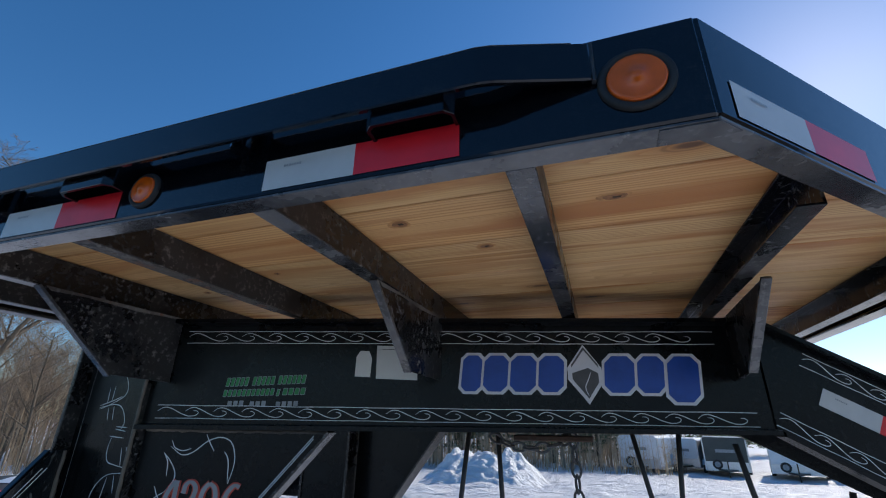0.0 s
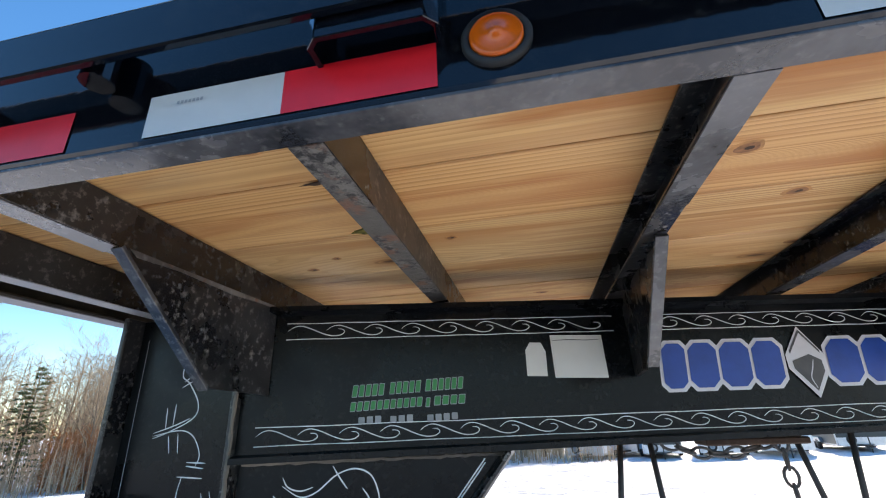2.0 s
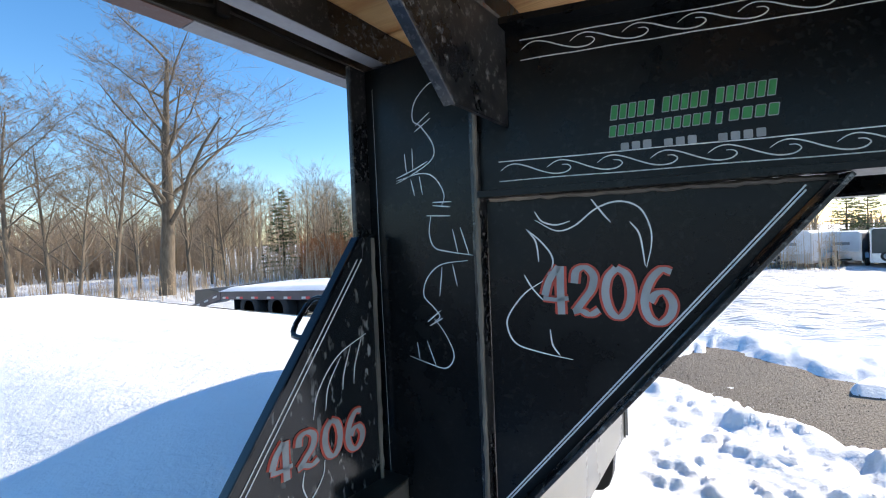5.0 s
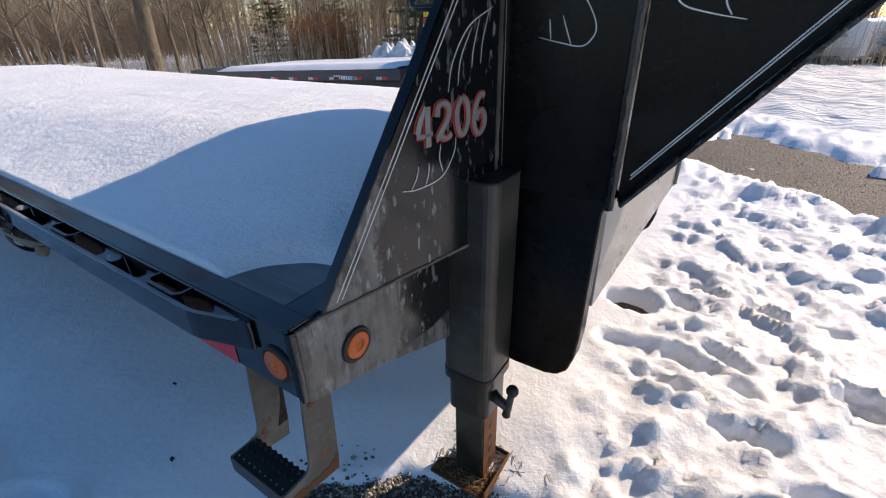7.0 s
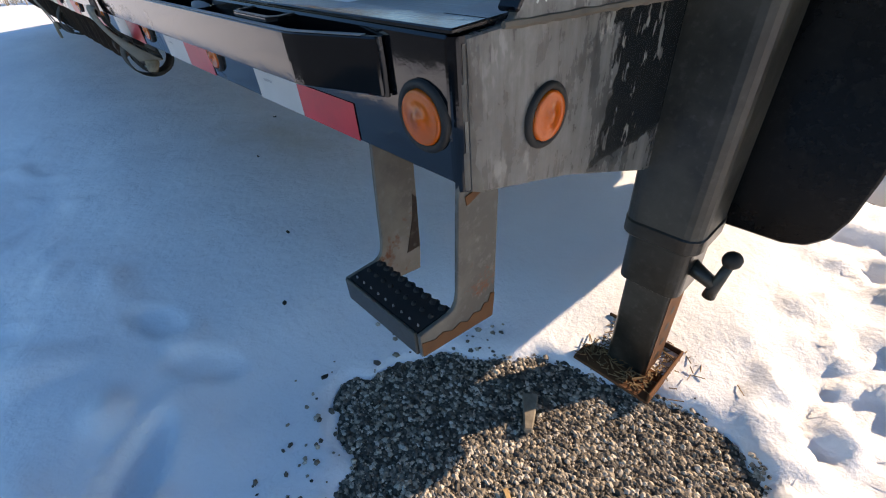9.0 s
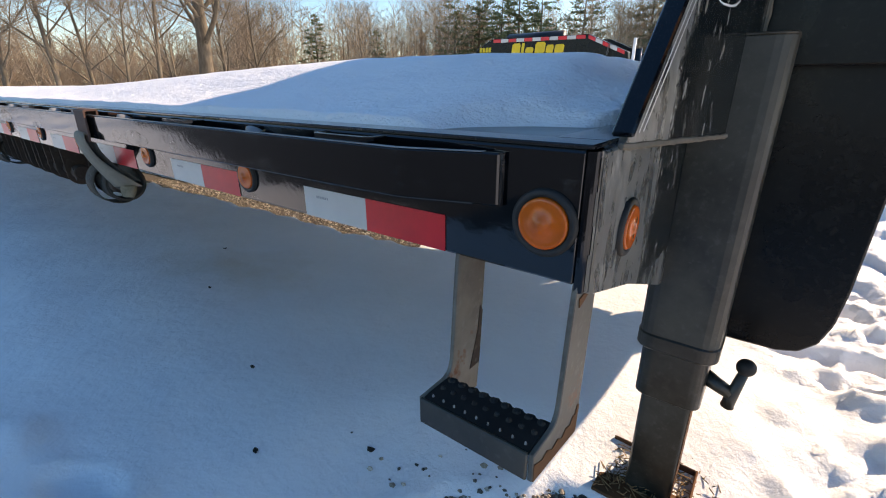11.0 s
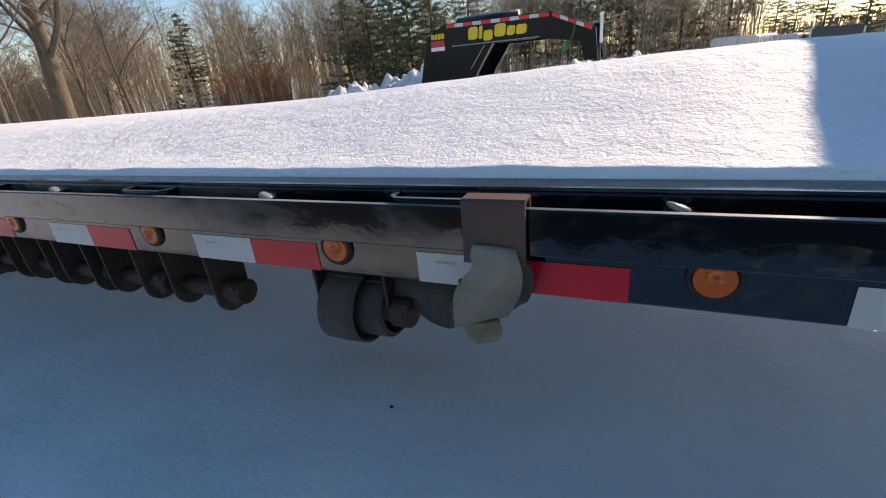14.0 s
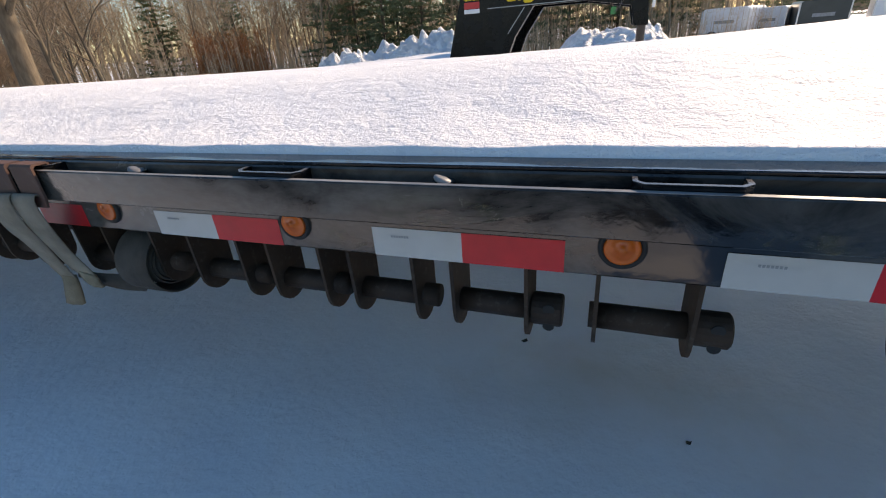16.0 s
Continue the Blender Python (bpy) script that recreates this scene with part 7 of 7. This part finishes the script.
def bare_tree(height, radius, seed, levels=4, spread=0.8, skin=None, fine=None):
    rnd = random.Random(seed)
    t = thing("bare_tree", "leafless grey-brown tree with fine twigs", "tree", (0, 0, 0), "bare trees")
    wood, twigs = bmesh.new(), bmesh.new()
    grow(levels, rnd, Vector((0, 0, -0.2)), Vector((rnd.uniform(-0.05, 0.05), rnd.uniform(-0.05, 0.05), 1)), height * 0.90, radius, 0, 8, wood, twigs, spread)
    part("trunk", wood, skin or YOUNG, t, "grey-brown bark", True)
    part("crown", twigs, fine or TWIG, t, "fine bare twigs", False)
    return t


def place(x, y, turn=0.0, size=1.0):
    return pose(x, y, fall(x, y) + 0.05, 0, 0, turn) @ Matrix.Diagonal((size, size, size, 1))


def polar(az, r):
    """A place by its bearing from the trailer's nose and its distance."""
    return 0.5 + r * math.cos(radians(az)), r * math.sin(radians(az))


def plant(ob, x, y, turn, size):
    c = copy_thing(ob, pose(x, y, fall(x, y) + 0.05, 0, 0, turn))
    c.scale = (size, size, size)
    return c


rnd = random.Random(5)
big = bare_tree(12.5, 0.36, 17, 5, 0.95, BARK, DARK_TWIG)
big.matrix_basis = pose(*polar(155.6, 24.0), fall(*polar(155.6, 24.0)) + 0.05, 0, 0, 20)
tagged(big, "tall leafless tree with a thick forked trunk", "tree")
kinds = [bare_tree(8.5, 0.11, s, 4, 0.75, BARK, DARK_TWIG) for s in (3, 8, 12, 31)]
slim = [bare_tree(9.5, 0.075, s, 3, 0.5) for s in (41, 44, 47)]
spots = [(160.2, 21, 0.95, 0), (163.4, 19, 0.62, 1), (165.4, 23, 0.85, 2), (168.2, 20, 0.95, 3), (172, 22, 0.9, 0), (176, 20, 0.9, 1), (153.3, 25.5, 1.0, 2), (149.5, 30, 0.9, 1)]
for az, r, s, k in spots:
    plant(kinds[k], *polar(az, r), rnd.uniform(0, 360), s)
for k in range(24):
    az = rnd.uniform(84, 152) if k < 20 else rnd.uniform(152, 176)
    plant(rnd.choice(kinds), *polar(az, rnd.uniform(34, 46)), rnd.uniform(0, 360), rnd.uniform(0.7, 1.05))
for k in range(82):
    az = rnd.uniform(82, 152) if k < 74 else rnd.uniform(152, 178)
    plant(rnd.choice(slim), *polar(az, rnd.uniform(30, 46)), rnd.uniform(0, 360), rnd.uniform(0.6, 1.0))
for k, o in enumerate(kinds + slim):
    x, y = polar(178 + 2.5 * k, 38 + k)
    o.matrix_basis = pose(x, y, fall(x, y), 0, 0, 40 * k)


def conifer(height, seed):
    """A pine: straight trunk, whorls of drooping boughs carrying needle tufts."""
    rnd = random.Random(seed)
    t = thing("pine_tree", "dark green pine tree with layered boughs", "tree", (0, 0, 0), "pine trees")
    part("trunk", tube([(0, 0, -0.2), (0.03, 0, height * 0.5), (0, 0, height)], [0.14, 0.08, 0.01], 7), BARK, t, "", True)
    bm = bmesh.new()
    z = height * 0.10
    while z < height * 0.98:
        q = z / height
        reach = height * 0.29 * (1 - q) ** 0.8 + 0.12
        for k in range(rnd.randint(5, 7)):
            a = rnd.uniform(0, 6.28)
            l = reach * rnd.uniform(0.6, 1.15)
            dx, dy = math.cos(a), math.sin(a)
            lift = rnd.uniform(-0.12, 0.30) * l
            n = max(3, int(l / 0.16))
            for i in range(1, n + 1):
                s = i / n
                c = Vector((dx * l * s, dy * l * s, z + lift * s * s))
                for j in range(7):
                    d = Vector((dx + rnd.uniform(-1.1, 1.1), dy + rnd.uniform(-1.1, 1.1), rnd.uniform(-0.2, 0.75))).normalized() * rnd.uniform(0.16, 0.32)
                    w = d.cross(Vector((rnd.uniform(-1, 1), rnd.uniform(-1, 1), 1))).normalized() * rnd.uniform(0.028, 0.06)
                    bm.faces.new([bm.verts.new(c), bm.verts.new(c + d * 0.55 + w), bm.verts.new(c + d), bm.verts.new(c + d * 0.55 - w)])
        z += height * rnd.uniform(0.03, 0.05)
    part("crown", bm, NEEDLE, t, "dark green needle boughs")
    return t


pines = [conifer(8.5, s) for s in (2, 6, 9)]
for az, r, s in ((117, 30, 0.95), (119.5, 32, 1.05), (121.5, 29, 0.85), (124, 33, 1.0), (127, 31, 0.9), (112, 36, 1.15), (105, 37, 1.3), (99.5, 36, 1.2), (94, 37, 1.25), (89, 36, 1.1), (84.5, 38, 0.95), (80, 52, 0.8), (78.5, 50, 0.7), (143, 36, 0.8), (136, 38, 0.7)):
    plant(rnd.choice(pines), *polar(az, r), rnd.uniform(0, 360), s)
for k, o in enumerate(pines):
    x, y = polar(76 - 3 * k, 62)
    o.matrix_basis = pose(x, y, fall(x, y), 0, 0, 40 * k)


# far woods, underbrush and russet saplings, too many to count
def thicket(name, n, az0, az1, r0, r1, h0, h1, mat, label, twigs, seed, thick=0.03):
    rnd = random.Random(seed)
    vs, fs = [], []

    def stick(p, q, r):
        d = (q - p)
        s = d.cross(Vector((0.3, 0.8, 0.5))).normalized() * r
        u = d.cross(s).normalized() * r
        b = len(vs)
        for c, k in ((p, 1.0), (q, 0.25)):
            for a in (0, 2.094, 4.189):
                w = c + (s * math.cos(a) + u * math.sin(a)) * k
                vs.append((w.x, w.y, w.z))
        for a in range(3):
            c = (a + 1) % 3
            fs.append((b + a, b + c, b + 3 + c, b + 3 + a))
    for k in range(n):
        x, y = polar(rnd.uniform(az0, az1), rnd.uniform(r0, r1))
        h = rnd.uniform(h0, h1)
        p = Vector((x, y, fall(x, y) - 0.05))
        q = p + Vector((rnd.uniform(-0.08, 0.08) * h, rnd.uniform(-0.08, 0.08) * h, h))
        stick(p, q, thick * rnd.uniform(0.5, 1.5))
        for j in range(twigs):
            s = rnd.uniform(0.15, 0.98)
            c = p.lerp(q, s)
            a = rnd.uniform(0, 6.28)
            l = h * rnd.uniform(0.08, 0.26) * (1.2 - 0.6 * s)
            e = c + Vector((math.cos(a) * l, math.sin(a) * l, l * rnd.uniform(0.2, 1.1)))
            stick(c, e, thick * 0.35)
            f = c.lerp(e, 0.55)
            stick(f, f + Vector((rnd.uniform(-1, 1), rnd.uniform(-1, 1), rnd.uniform(0.1, 1.0))) * l * 0.5, thick * 0.25)
    me = bpy.data.meshes.new(name)
    me.from_pydata(vs, [], fs)
    me.materials.append(mat)
    return tagged(new(name, me), label, "woods", kind="stuff")


thicket("far_woods", 420, 83, 150, 46, 66, 6.5, 10.0, TWIG, "dense grey-brown leafless woods in the distance", 20, 1, 0.07)
thicket("far_woods", 1250, 150, 188, 50, 74, 4.0, 7.2, TWIG, "grey-brown leafless woods beyond the creek", 18, 12, 0.07)
thicket("mid_woods", 420, 82, 152, 33, 46, 4.5, 8.0, BRUSH, "tan leafless saplings at the wood's edge", 16, 2, 0.05)
thicket("underbrush", 1700, 80, 150, 28, 42, 1.0, 3.0, BRUSH, "dry tan underbrush along the wood's edge", 7, 3, 0.022)
thicket("creek_brush", 800, 150, 182, 19, 40, 0.3, 1.4, BRUSH, "low dry brush along the creek", 6, 4, 0.014)
thicket("russet_saplings", 120, 134, 141, 31, 36, 1.5, 3.5, RUSSET, "young trees still holding russet leaves", 26, 5, 0.05)
thicket("horizon_woods", 1500, -30, 80, 110, 150, 3, 5, TWIG, "low line of woods on the horizon", 8, 6, 0.30)
# unseen woods added behind the lot, dark so that the rails mirror them dark
thicket("horizon_woods", 1500, 180, 330, 110, 150, 5, 9, UNSEEN_WOODS, "unseen low line of dark woods added for reflections", 8, 7, 0.40)
